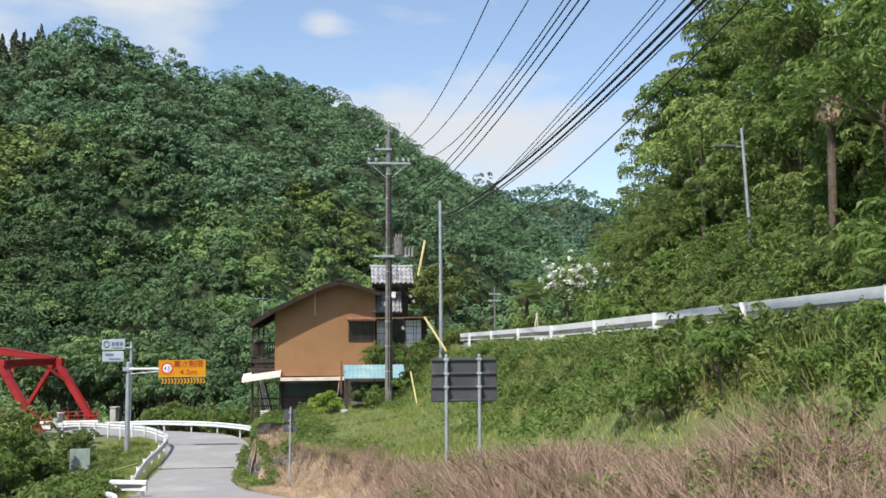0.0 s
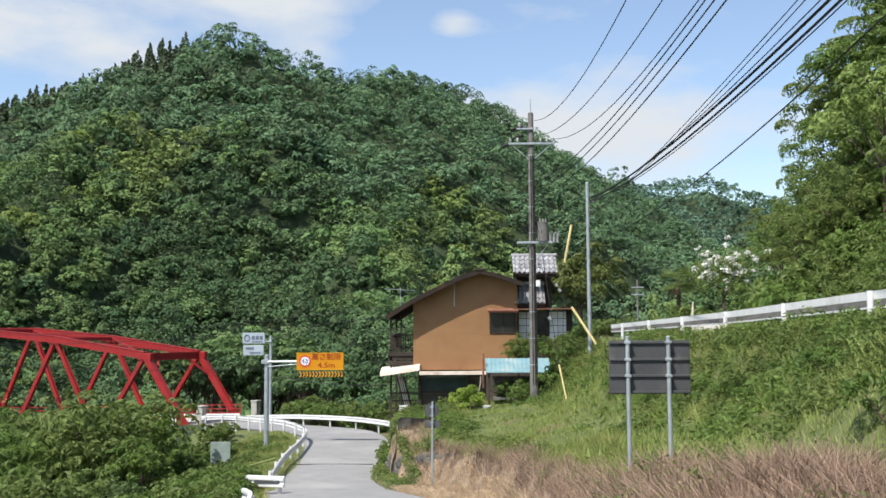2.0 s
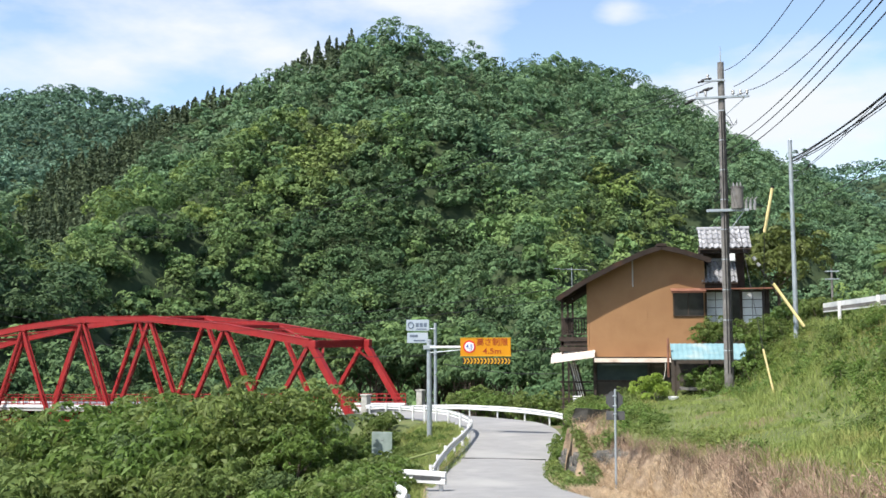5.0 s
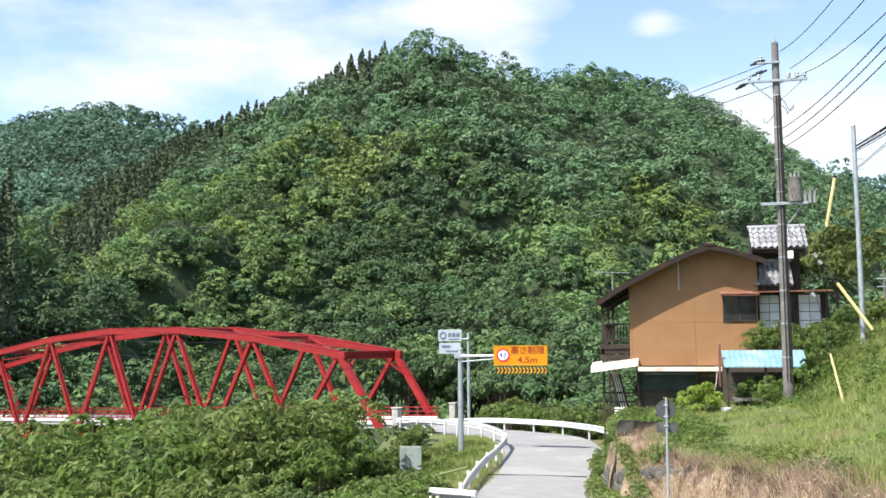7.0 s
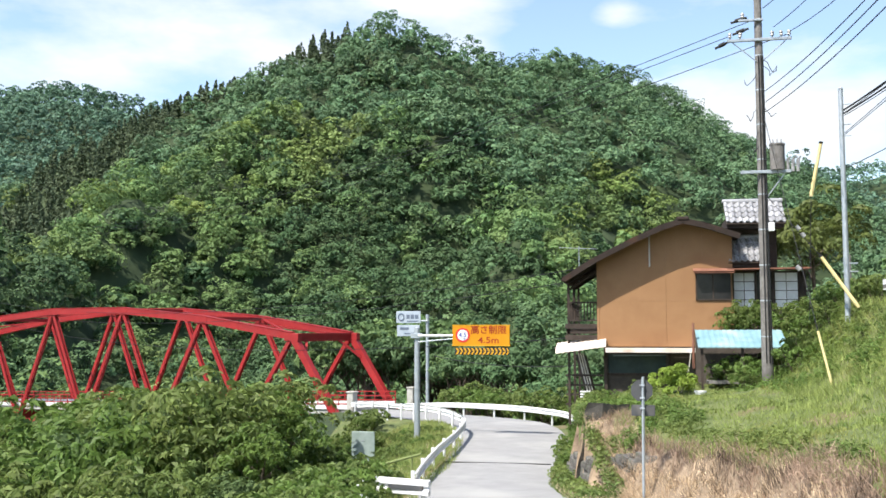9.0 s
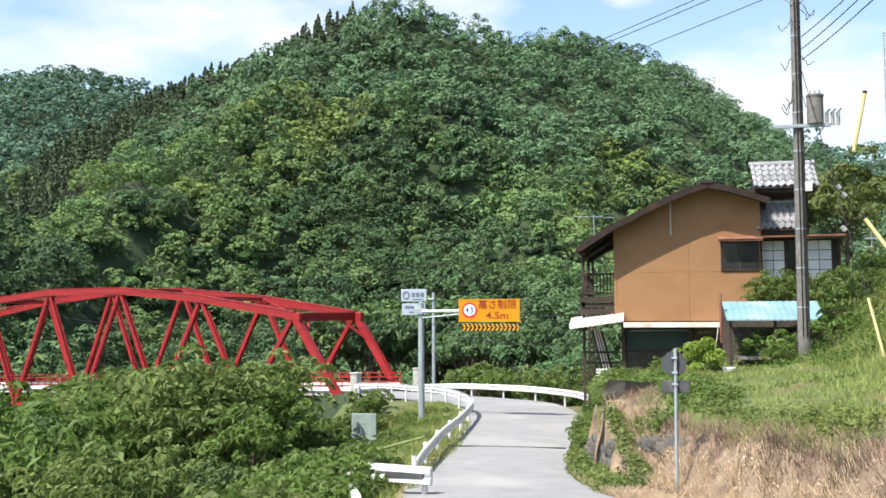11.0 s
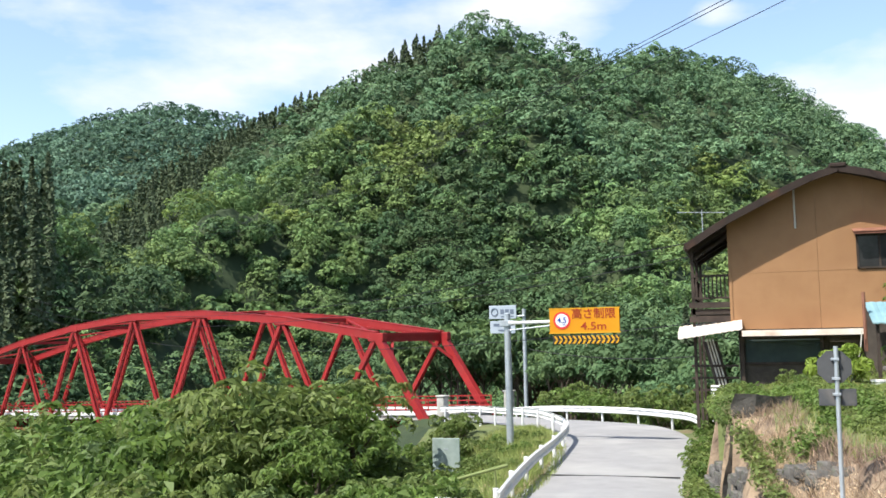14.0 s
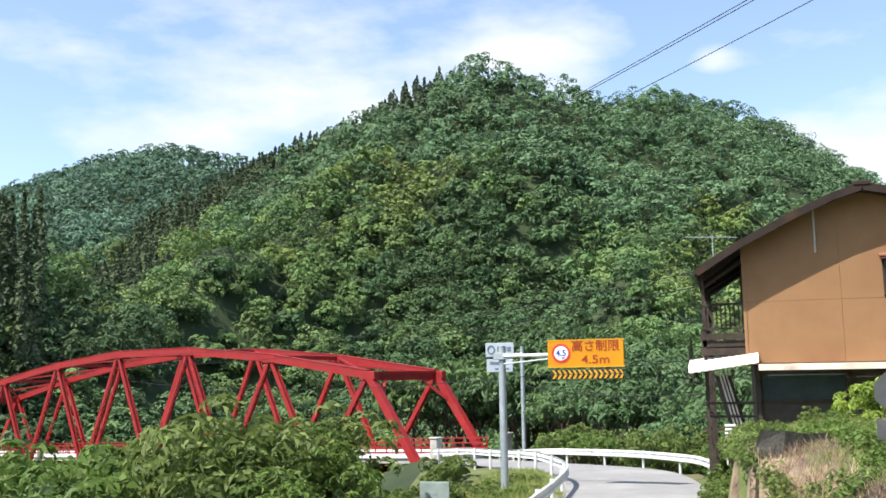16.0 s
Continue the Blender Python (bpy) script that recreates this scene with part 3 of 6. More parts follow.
for side in (-0.02, 1.02):
    p = bpt(-0.5 * B_PAN - 1.0, side, B_DECK)
    gp = thing("gate_pillar", "weathered concrete pillar at the mouth of the red bridge", "pillar", "bridge gate pillars", p)
    part("shaft", box(bmesh.new(), (-0.3, -0.3, -0.6), (0.3, 0.3, 1.15), Matrix.Rotation(-B_TH, 4, "Z"), 0.04), M_CONC, gp)
    part("cap", box(bmesh.new(), (-0.36, -0.36, 1.15), (0.36, 0.36, 1.27), Matrix.Rotation(-B_TH, 4, "Z"), 0.03), M_CONC, gp)

# ---- guard rails ----
W_BEAM = [(0.0, -0.17), (0.045, -0.14), (0.045, -0.07), (0.0, -0.03), (0.0, 0.03), (0.045, 0.07), (0.045, 0.14), (0.0, 0.17), (-0.012, 0.17), (0.032, 0.135), (0.032, 0.075), (-0.012, 0.03), (-0.012, -0.03), (0.032, -0.075), (0.032, -0.135), (-0.012, -0.17)]


def guard_rail(line, label, every=4.0, height=0.6, side=1, thick=1.0):
    g = thing("guard_rail", label, "guard rail", "guard rails", line[0])
    base = Vector(line[0])
    pts = spline([Vector(p) - base for p in line], 0.5)
    sec = [(a * side * thick, b) for a, b in W_BEAM]
    if side < 0:
        sec = sec[::-1]
    bm = sweep(bmesh.new(), [p + Vector((0, 0, height)) for p in pts], sec)
    part("beam", bm, M_WHITE, g)
    step = int(every / 0.5)
    for i in range(1, len(pts), step):
        p = pts[i]
        d = (pts[min(i + 1, len(pts) - 1)] - pts[i - 1]).normalized()
        x = d.cross(Vector((0, 0, 1))).normalized() * (-0.1 * side)
        bm = rod(bmesh.new(), p + x + Vector((0, 0, -0.5)), p + x + Vector((0, 0, height + 0.17)), 0.062, n=12)
        part("post", bm, M_WHITE, g)
    return g


ur = [(float(upper_x(y)), y, float(upper_z(y)) + 0.05) for y in (-6, 2, 10, 16, 20, 25, 30, 34, 40, 46.5)]
upper = guard_rail(ur, "white steel guard rail along the edge of the upper road", 4.6, 0.55, 1, 2.0)
upper_line = [p - Vector(ur[0]) + Vector((0, 0, 0.55)) for p in spline(ur, 0.5)]
# flat strips on the beam's back: white, dark grey, white
for name, lo, hi, mat, what in (("back_strip", 0.0, 0.165, M_WHITE, "white painted upper strip of the beam"), ("recess", -0.13, -0.004, M_POLE, "dark grey strip along the back of the beam"), ("lower_lip", -0.175, -0.134, M_WHITE, "")):
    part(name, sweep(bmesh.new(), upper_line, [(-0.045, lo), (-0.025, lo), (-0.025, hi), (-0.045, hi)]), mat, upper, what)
# inner side of the bend, round to the bridge
guard_rail([(-7.75, 40.6, -4.95), (-8.1, 43.5, -5.0), (-8.5, 48, -5.05), (-8.75, 53, -5.08), (-9.3, 58.5, -5.1), (-10.6, 62.3, -5.1), (-12.3, 66, -5.2), (-15.4, 72.2, -5.6), (-18.5, 77.2, -5.9), (-21.6, 81.0, -6.25)],
           "white steel guard rail round the inside of the bend", 3.0, 0.6, 1)
guard_rail([(-4.5, 63.0, -5.0), (-5.3, 65.8, -5.05), (-7.9, 70.8, -5.25), (-11.0, 75.2, -5.5), (-13.9, 78.8, -5.75), (-17, 83.5, -6.2), (-19.6, 88.8, -6.7)],
           "white steel guard rail along the outside of the bend", 4.0, 0.32, -1)

# ---- cables ----
def cable(a, b, sag, r, label="black overhead cable strung between the poles", group="overhead cables", n=28):
    a, b = Vector(a), Vector(b)
    cu = bpy.data.curves.new("overhead_cable", "CURVE")
    cu.dimensions, cu.bevel_depth, cu.bevel_resolution, cu.use_fill_caps = "3D", r, 1, True
    sp = cu.splines.new("POLY")
    sp.points.add(n)
    for k in range(n + 1):
        u = k / n
        p = a.lerp(b, u)
        sp.points[k].co = (p.x, p.y, p.z - sag * 4 * u * (1 - u), 1)
    cu.materials.append(M_CABLE)
    ob = new("overhead_cable", cu)
    dg = bpy.context.evaluated_depsgraph_get()
    me = bpy.data.meshes.new_from_object(ob.evaluated_get(dg))
    bpy.data.objects.remove(ob)
    bpy.data.curves.remove(cu)
    return tagged(new("overhead_cable", me), label, "cable", group)


# ---- the utility pole ----
UP = Vector((3.07, 48.6, -1.6))
up = thing("utility_pole", "weathered grey utility pole with crossarms, transformer and insulators", "utility pole", "", UP)
part("shaft", rod(bmesh.new(), (0, 0, -0.6), (0, 0, 13.3), 0.2, 0.13, 16), M_POLE, up)
part("tip", rod(bmesh.new(), (0.0, 0, 13.2), (0.0, 0, 14.0), 0.03, 0.015, 8), M_GALV, up)
arm = part("crossarm", box(bmesh.new(), (-1.1, -0.22, 11.72), (1.1, -0.12, 11.82), None, 0.01), M_GALV, up)
part("crossarm", box(bmesh.new(), (-0.7, -0.22, 12.45), (0.15, -0.12, 12.53), None, 0.01), M_GALV, up)
part("crossarm", box(bmesh.new(), (-0.75, -0.24, 6.95), (0.95, -0.12, 7.06), None, 0.01), M_GALV, up)
for x, z in ((-1.0, 11.82), (-0.65, 11.82), (0.45, 11.82), (0.75, 11.82), (1.02, 11.82), (-0.55, 12.53)):
    bm = rod(bmesh.new(), (x, -0.17, z), (x, -0.17, z + 0.12), 0.03, n=8)
    for j in range(2):
        rod(bm, (x, -0.17, z + 0.08 + j * 0.09), (x, -0.17, z + 0.14 + j * 0.09), 0.075, 0.05, 10)
    part("insulator", bm, M_INSUL, up)
for x, z0, dx, dz in ((-0.4, 12.6, -0.95, -0.15), (-0.35, 12.2, -0.95, -0.2), (-1.05, 11.75, -0.8, -0.25)):
    bm = rod(bmesh.new(), (x, -0.15, z0), (x + dx * 0.55, 0.1, z0 + dz * 0.6), 0.045, n=8)
    rod(bm, (x + dx * 0.15, -0.1, z0 + dz * 0.15), (x + dx * 0.4, 0.0, z0 + dz * 0.42), 0.075, n=10)
    part("strain_insulator", bm, M_BLACK, up)
for a, b in (((-0.9, -0.15, 11.7), (-0.1, -0.1, 11.0)), ((0.9, -0.15, 11.7), (0.1, -0.1, 11.0)), ((0.75, -0.18, 6.95), (0.12, -0.12, 6.1))):
    part("brace", rod(bmesh.new(), a, b, 0.022, n=6), M_GALV, up)
bm = rod(bmesh.new(), (0.5, -0.2, 7.06), (0.5, -0.2, 7.92), 0.25, n=18)
rod(bm, (0.5, -0.2, 7.92), (0.5, -0.2, 7.98), 0.27, n=18)
tr = part("transformer", bm, M_POLE, up, "grey cylindrical transformer")
for k in range(3):
    part("bushing", rod(bmesh.new(), (0.36 + 0.14 * k, -0.2, 7.98), (0.36 + 0.14 * k, -0.2, 8.16), 0.04, 0.02, 8), M_INSUL, tr)
for k in range(3):
    bm = rod(bmesh.new(), (0.85 + 0.17 * k, -0.18, 7.0), (0.85 + 0.17 * k, -0.18, 7.42), 0.06, n=10)
    rod(bm, (0.85 + 0.17 * k, -0.18, 7.42), (0.93 + 0.17 * k, -0.3, 7.5), 0.03, n=8)
    part("cutout_fuse", bm, M_INSUL, up)
for k in range(9):
    z = 1.2 + k * 1.25
    bm = rod(bmesh.new(), (0, 0, z), (0, 0, z + 0.05), 0.205 - z * 0.005, n=16)
    part("band", bm, M_GALV, up)
part("meter_box", box(bmesh.new(), (0.13, -0.32, 4.9), (0.33, -0.16, 5.2), None, 0.01), M_WHITE, up)
rnd = random.Random(3)
for k in range(9):
    z = rnd.uniform(7.6, 11.3)
    s = rnd.choice((-1, 1))
    bm = bmesh.new()
    p = Vector((s * 0.12, -0.15, z))
    for j in range(5):
        q = p + Vector((s * rnd.uniform(0.0, 0.14), rnd.uniform(-0.03, 0.03), -rnd.uniform(0.05, 0.3) * (1 if j < 3 else -0.6)))
        rod(bm, p, q, 0.012, n=5)
        p = q
    part("jumper_wire", bm, M_CABLE, up)
for x in (0.14, -0.05, 0.06):
    part("riser_cable", rod(bmesh.new(), (x, -0.2, 0.3), (x * 0.8, -0.17, 11.2), 0.02, n=6), M_CABLE, up)
# wires from the pole up the valley and across the river
for (x, z), far_end, sag, r in (((0.15, 12.9), (3.03, 13.88), 4.4, 0.013), ((0.5, 12.2), (4.21, 13.38), 3.88, 0.013), ((1.02, 12.0), (4.31, 13.19), 4.22, 0.013),
                                ((0.15, 9.9), (4.6, 11.26), 2.82, 0.014), ((0.15, 9.5), (4.59, 10.87), 2.63, 0.014), ((0.15, 9.15), (4.4, 10.51), 2.63, 0.014)):
    cable(UP + Vector((x, -0.17, z)), (far_end[0], -18.0, far_end[1]), sag, r, "thin black power wire running up the valley", "power wires", n=48)
for x, z in ((-1.05, 12.0), (-0.1, 12.6), (1.02, 12.0)):
    cable(UP + Vector((x, 0.1, z)), (-80 + x * 1.5, 146 + x, z + 3), 2.2, 0.014, "thin black power wire crossing the river valley", "power wires")
for z0, z1 in ((2.2, 1.0), (2.8, 2.2), (-0.6, 0.4)):
    cable((-4.4, 62, z0), (-95, 128, z1 + 3.5), 3.0, 0.02, "thin service wire crossing the valley", "service wires")
cable((-11.9, 64.0, -1.6), (-4.2, 60, -1.9), 0.25, 0.02, "thin service wire beside the road sign", "service wires")

# ---- the slender pole and its cables ----
SP = Vector((5.65, 48.0, 0.4))
wp = thing("slender_pole", "slender pale steel pole beside the upper road", "pole", "", SP)
part("shaft", rod(bmesh.new(), (0, 0, -0.6), (0, 0, 7.75), 0.1, 0.075, 14), M_GALV, wp)
part("cap", rod(bmesh.new(), (0, 0, 7.75), (0, 0, 7.8), 0.085, 0.05, 14), M_GALV, wp)
for z in (7.2, 6.9, 6.5, 6.1):
    part("step_bolt", rod(bmesh.new(), (0.05, 0, z), (0.3, -0.05, z), 0.015, n=6), M_GALV, wp)
for z, far_end, sag, r in ((7.0, (6.08, 10.52), 2.03, 0.03), (6.88, (5.87, 10.3), 2.14, 0.026), (6.8, (5.98, 10.42), 2.2, 0.012), (6.9, (6.0, 10.6), 1.9, 0.012), (6.14, (5.83, 10.56), 1.24, 0.011), (6.2, (5.8, 10.7), 1.2, 0.011)):
    cable(SP + Vector((0.08, -0.05, z)), (far_end[0], -18.0, far_end[1]), sag, r, "black communication cable from the slender pole", "communication cables", n=48)
cable(SP + Vector((0.08, -0.05, 4.99)), (5.86, -6.0, 8.93), 1.73, 0.014, "thin black cable sagging to the slender pole", "communication cables", n=48)
# yellow guy-wire guards
for a, b, r in (((5.82, 47.2, 0.6), (4.75, 47.6, 2.35), 0.06), ((4.45, 47.3, 4.35), (4.8, 47.2, 6.15), 0.06)):
    g = thing("guy_guard", "yellow plastic sleeve on a guy wire", "guy guard", "guy guards", a)
    v = Vector(b) - Vector(a)
    part("sleeve", rod(bmesh.new(), (0, 0, 0), v, r, n=10), M_YELLOWPAINT, g)
    part("end_cap", rod(bmesh.new(), v * 0.98, v * 1.02, r * 1.1, n=10), M_BLACK, g)
g = thing("guy_guard", "thin yellow sleeve on a guy wire in the meadow", "guy guard", "guy guards", (4.05, 41.9, -2.5))
part("sleeve", rod(bmesh.new(), (0, 0, 0), (-0.42, 0.5, 2.35), 0.035, n=10), M_YELLOWPAINT, g)
cable((3.63, 42.4, -0.15), UP + Vector((0.1, -0.1, 9.0)), 0.0, 0.012, "steel guy wire of the utility pole", "guy wires")
cable((4.75, 47.6, 2.35), UP + Vector((0.1, 0, 6.2)), 0.0, 0.012, "steel guy wire of the utility pole", "guy wires")
cable((4.45, 47.3, 4.35), (4.3, 47.4, 0.2), 0.0, 0.012, "steel guy wire of the utility pole", "guy wires")
for k, p in enumerate(((4.1, 47.9, 3.35), (4.25, 47.85, 3.1), (3.42, 44.0, 1.75))):
    g = thing("guy_insulator", "white porcelain insulator on a guy wire", "insulator", "guy insulators", p)
    part("body", rod(bmesh.new(), (-0.05, 0, 0.06), (0.05, 0, -0.06), 0.07, n=10), M_INSUL, g)
# far small pole down the upper road
fp = thing("small_pole", "small grey utility pole far down the upper road", "utility pole", "", (19.6, 112, -2))
part("shaft", rod(bmesh.new(), (0, 0, -0.5), (0, 0, 8.8), 0.14, 0.1, 10), M_POLE, fp)
part("crossarm", box(bmesh.new(), (-0.7, -0.15, 7.9), (0.7, -0.05, 8.02)), M_GALV, fp)
part("crossarm", box(bmesh.new(), (-0.7, -0.15, 7.1), (0.7, -0.05, 7.22)), M_GALV, fp)
# the lamp on the hillside
lp = thing("street_lamp", "slim grey lamp post on the wooded slope", "street lamp", "", (16.1, 34.75, 3.9))
part("post", rod(bmesh.new(), (0, 0, -1.0), (-0.45, -0.3, 5.35), 0.07, 0.055, 12), M_GALV, lp)
part("arm", rod(bmesh.new(), (-0.4, -0.25, 4.62), (-0.75, -0.25, 4.64), 0.03, n=8), M_GALV, lp)
part("lamp_head", box(bmesh.new(), (-1.5, -0.34, 4.58), (-0.7, -0.16, 4.7), None, 0.03), M_SHEET, lp)

# ---- road signs ----


def text(body, size, mat, parent, place, name="lettering", spread_=1.0, rx=90.0):
    cu = bpy.data.curves.new(name, "FONT")
    cu.body, cu.size, cu.extrude, cu.align_x, cu.align_y = body, size, 0.006, "CENTER", "CENTER"
    cu.offset = 0.008 * size
    tmp = new(name, cu)
    tmp.scale = (spread_, 1, 1)
    dg = bpy.context.evaluated_depsgraph_get()
    me = bpy.data.meshes.new_from_object(tmp.evaluated_get(dg))
    me.transform(pose(*place, rx) @ Matrix.Diagonal((spread_, 1, 1, 1)))
    bpy.data.objects.remove(tmp)
    me.materials.clear()
    me.materials.append(mat)
    ob = new(name, me)
    ob.parent = parent
    return ob


sg = thing("height_limit_sign", "yellow height limit sign on a cantilever arm of a steel pole", "road sign", "", (-11.5, 58.0, -6.3))
part("pole", rod(bmesh.new(), (0, 0, -0.6), (0, 0, 6.2), 0.15, 0.13, 16), M_GALV, sg)
part("pole_cap", rod(bmesh.new(), (0, 0, 6.2), (0, 0, 6.25), 0.14, 0.08, 16), M_GALV, sg)
part("bracket", box(bmesh.new(), (-0.28, -0.2, 5.72), (0.3, -0.12, 5.95), None, 0.01), M_GALV, sg)
part("arm", rod(bmesh.new(), (0.1, -0.2, 5.84), (4.3, -0.62, 5.86), 0.065, n=12), M_WHITE, sg)
part("arm", rod(bmesh.new(), (0.1, -0.16, 5.55), (2.0, -0.4, 5.72), 0.03, n=10), M_GALV, sg)
bd = part("board", box(bmesh.new(), (1.84, -0.78, 5.4), (4.5, -0.7, 6.33), None, 0.02), M_YELLOW, sg)
part("frame", box(box(bmesh.new(), (1.82, -0.79, 5.38), (4.52, -0.69, 5.42)), (1.82, -0.79, 6.31), (4.52, -0.69, 6.35)), M_YELLOWDARK, bd)
bm = bmesh.new()
m = Matrix.Translation((2.32, -0.79, 5.88)) @ Matrix.Rotation(radians(90), 4, "X")
for r, d in ((0.33, 0.012), ):
    bmesh.ops.create_cone(bm, cap_ends=True, segments=32, radius1=r, radius2=r, depth=d, matrix=m)
part("roundel", bm, M_REDSIGN, bd, "red ring")
bm = bmesh.new()
bmesh.ops.create_cone(bm, cap_ends=True, segments=32, radius1=0.25, radius2=0.25, depth=0.022, matrix=m)
part("roundel_field", bm, M_WHITE, bd, "white roundel")
text("4.5", 0.3, M_BLUESIGN, bd, (2.32, -0.806, 5.88), "numeral")
text("m", 0.13, M_BLUESIGN, bd, (2.4, -0.806, 5.72), "numeral")
text("\u9ad8\u3055\u5236\u9650", 0.42, M_INK, bd, (3.52, -0.79, 6.1))
text("4.5m", 0.4, M_INK, bd, (3.52, -0.79, 5.64), spread_=1.25)
ch = part("chevron_bar", box(bmesh.new(), (1.95, -0.76, 4.98), (4.48, -0.72, 5.3), None, 0.01), M_BLACK, sg, "black and yellow striped hazard bar")
for row, sgn in ((0, 1), (1, -1)):
    z0, z1 = (4.99, 5.13) if row == 0 else (5.15, 5.29)
    for k in range(14):
        x = 1.98 + k * 0.18
        bm = bmesh.new()
        sl = 0.09 * sgn
        x0 = x + (0.09 if sgn < 0 else 0)
        x2 = min(x0 + 0.085, 4.47)
        vs = [bm.verts.new(p) for p in ((x0, -0.766, z0), (x2, -0.766, z0), (min(x2 + sl, 4.47), -0.766, z1), (min(x0 + sl, 4.47), -0.766, z1))]
        vb = [bm.verts.new((v.co.x, -0.755, v.co.z)) for v in vs]
        bm.faces.new(vs)
        for j in range(4):
            bm.faces.new((vs[j], vb[j], vb[(j + 1) % 4], vs[(j + 1) % 4]))
        part("stripe", bm, M_YELLOWDARK, ch)
part("lamp_bracket", rod(bmesh.new(), (3.2, -0.66, 4.98), (3.2, -0.66, 4.86), 0.03, n=8), M_YELLOWPAINT, sg)
# the blue-grey direction sign on a second pole
s2_ = thing("direction_sign", "pale blue-grey direction sign on a slender steel pole", "road sign", "", (-17.0, 86.8, -7.75))
part("pole", rod(bmesh.new(), (0, 0, -0.5), (0, 0, 5.75), 0.1, 0.085, 14), M_GALV, s2_)
part("arm", rod(bmesh.new(), (0.05, -0.12, 5.42), (-1.25, -0.12, 5.42), 0.035, n=8), M_GALV, s2_)
b1 = part("upper_board", box(bmesh.new(), (-1.62, -0.2, 5.3), (-0.32, -0.16, 5.92), None, 0.015), M_SIGNGREY, s2_)
b2 = part("lower_board", box(bmesh.new(), (-1.58, -0.2, 4.62), (-0.38, -0.16, 5.2), None, 0.015), M_SIGNGREY, s2_)
bm = bmesh.new()
for k in range(24):
    a0, a1 = k / 24 * 2 * math.pi, (k + 1) / 24 * 2 * math.pi
    rod(bm, (-1.36 + 0.15 * math.cos(a0), -0.21, 5.62 + 0.17 * math.sin(a0)), (-1.36 + 0.15 * math.cos(a1), -0.21, 5.62 + 0.17 * math.sin(a1)), 0.028, n=6)
part("emblem", bm, M_SIGNINK, b1, "dark ring emblem")
bm = bmesh.new()
for k in range(3):
    box(bm, (-1.08 + k * 0.23, -0.208, 5.52), (-0.9 + k * 0.23, -0.199, 5.74))
part("writing", bm, M_SIGNINK, b1)
bm = box(bmesh.new(), (-1.05, -0.208, 5.37), (-0.45, -0.199, 5.43))
part("writing", bm, M_SIGNINK, b1)
bm = box(box(bmesh.new(), (-1.42, -0.208, 4.95), (-0.95, -0.199, 5.08)), (-1.2, -0.208, 4.72), (-0.55, -0.199, 4.8))
part("writing", bm, M_SIGNINK, b2)

s2_.scale = (1.5, 1.5, 1.5)

# back of the board near the bank
bs = thing("sign_board_back", "back of a grey road sign board on two steel posts", "road sign", "", (2.45, 17.3, 0))
bd = part("board", box(bmesh.new(), (-0.6, 0.0, 0.33), (0.6, 0.012, 1.12), None, 0.004), M_SHEET, bs)
for z in (0.36, 0.6, 0.84, 1.09):
    part("rib", box(bmesh.new(), (-0.59, -0.03, z - 0.018), (0.59, -0.002, z + 0.018), None, 0.004), M_SHEET, bd)
for x in (-0.33, 0.27):
    po = part("post", rod(bmesh.new(), (x, -0.07, -2.4), (x, -0.07, 1.17), 0.032, n=14), M_GALV, bs)
    part("post_cap", rod(bmesh.new(), (x, -0.07, 1.17), (x, -0.07, 1.185), 0.036, 0.02, 14), M_GALV, po)
    for z in (0.6, 0.84, 1.09):
        part("clamp", box(bmesh.new(), (x - 0.045, -0.11, z - 0.02), (x + 0.045, -0.005, z + 0.02), None, 0.005), M_GALV, po)

# back of the octagonal sign at the road's edge
os_ = thing("octagon_sign_back", "back of a grey octagonal road sign on a steel post", "road sign", "", (-1.4, 36.9, -4.3))
part("post", rod(bmesh.new(), (0.0, -0.05, -0.4), (0.03, -0.05, 3.1), 0.035, n=12), M_GALV, os_)
bm = bmesh.new()
bmesh.ops.create_cone(bm, cap_ends=True, segments=8, radius1=0.27, radius2=0.27, depth=0.02, matrix=Matrix.Translation((0.0, 0.0, 2.78)) @ Matrix.Rotation(radians(90), 4, "X") @ Matrix.Rotation(radians(22.5), 4, "Z"))
part("plate", bm, M_SHEET, os_)
part("lower_plate", box(bmesh.new(), (-0.25, -0.01, 2.18), (0.3, 0.01, 2.44), None, 0.005), M_SHEET, os_)
for z in (2.6, 2.9, 2.36):
    part("clamp", box(bmesh.new(), (-0.05, -0.1, z - 0.02), (0.07, -0.01, z + 0.02), None, 0.005), M_GALV, os_)

# grey notice plate on the river side
np_ = thing("notice_plate", "faded grey-green metal notice plate on a stake by the slope", "notice board", "", (-13.9, 57.2, -7.9))
pl = part("plate", box(bmesh.new(), (-0.56, -0.02, 0.75), (0.56, 0.02, 3.0), None, 0.02), M_PLATE, np_)
for z, w in ((1.5, 0.4), (1.4, 0.3), (2.55, 0.16)):
    part("faded_mark", box(bmesh.new(), (-w / 2, -0.03, z), (w / 2, -0.021, z + 0.05)), M_GALV, pl)
for x in (-0.5, 0.5):
    part("stake", rod(bmesh.new(), (x, 0.03, -1.2), (x, 0.03, 2.8), 0.035, n=8), M_GALV, np_)

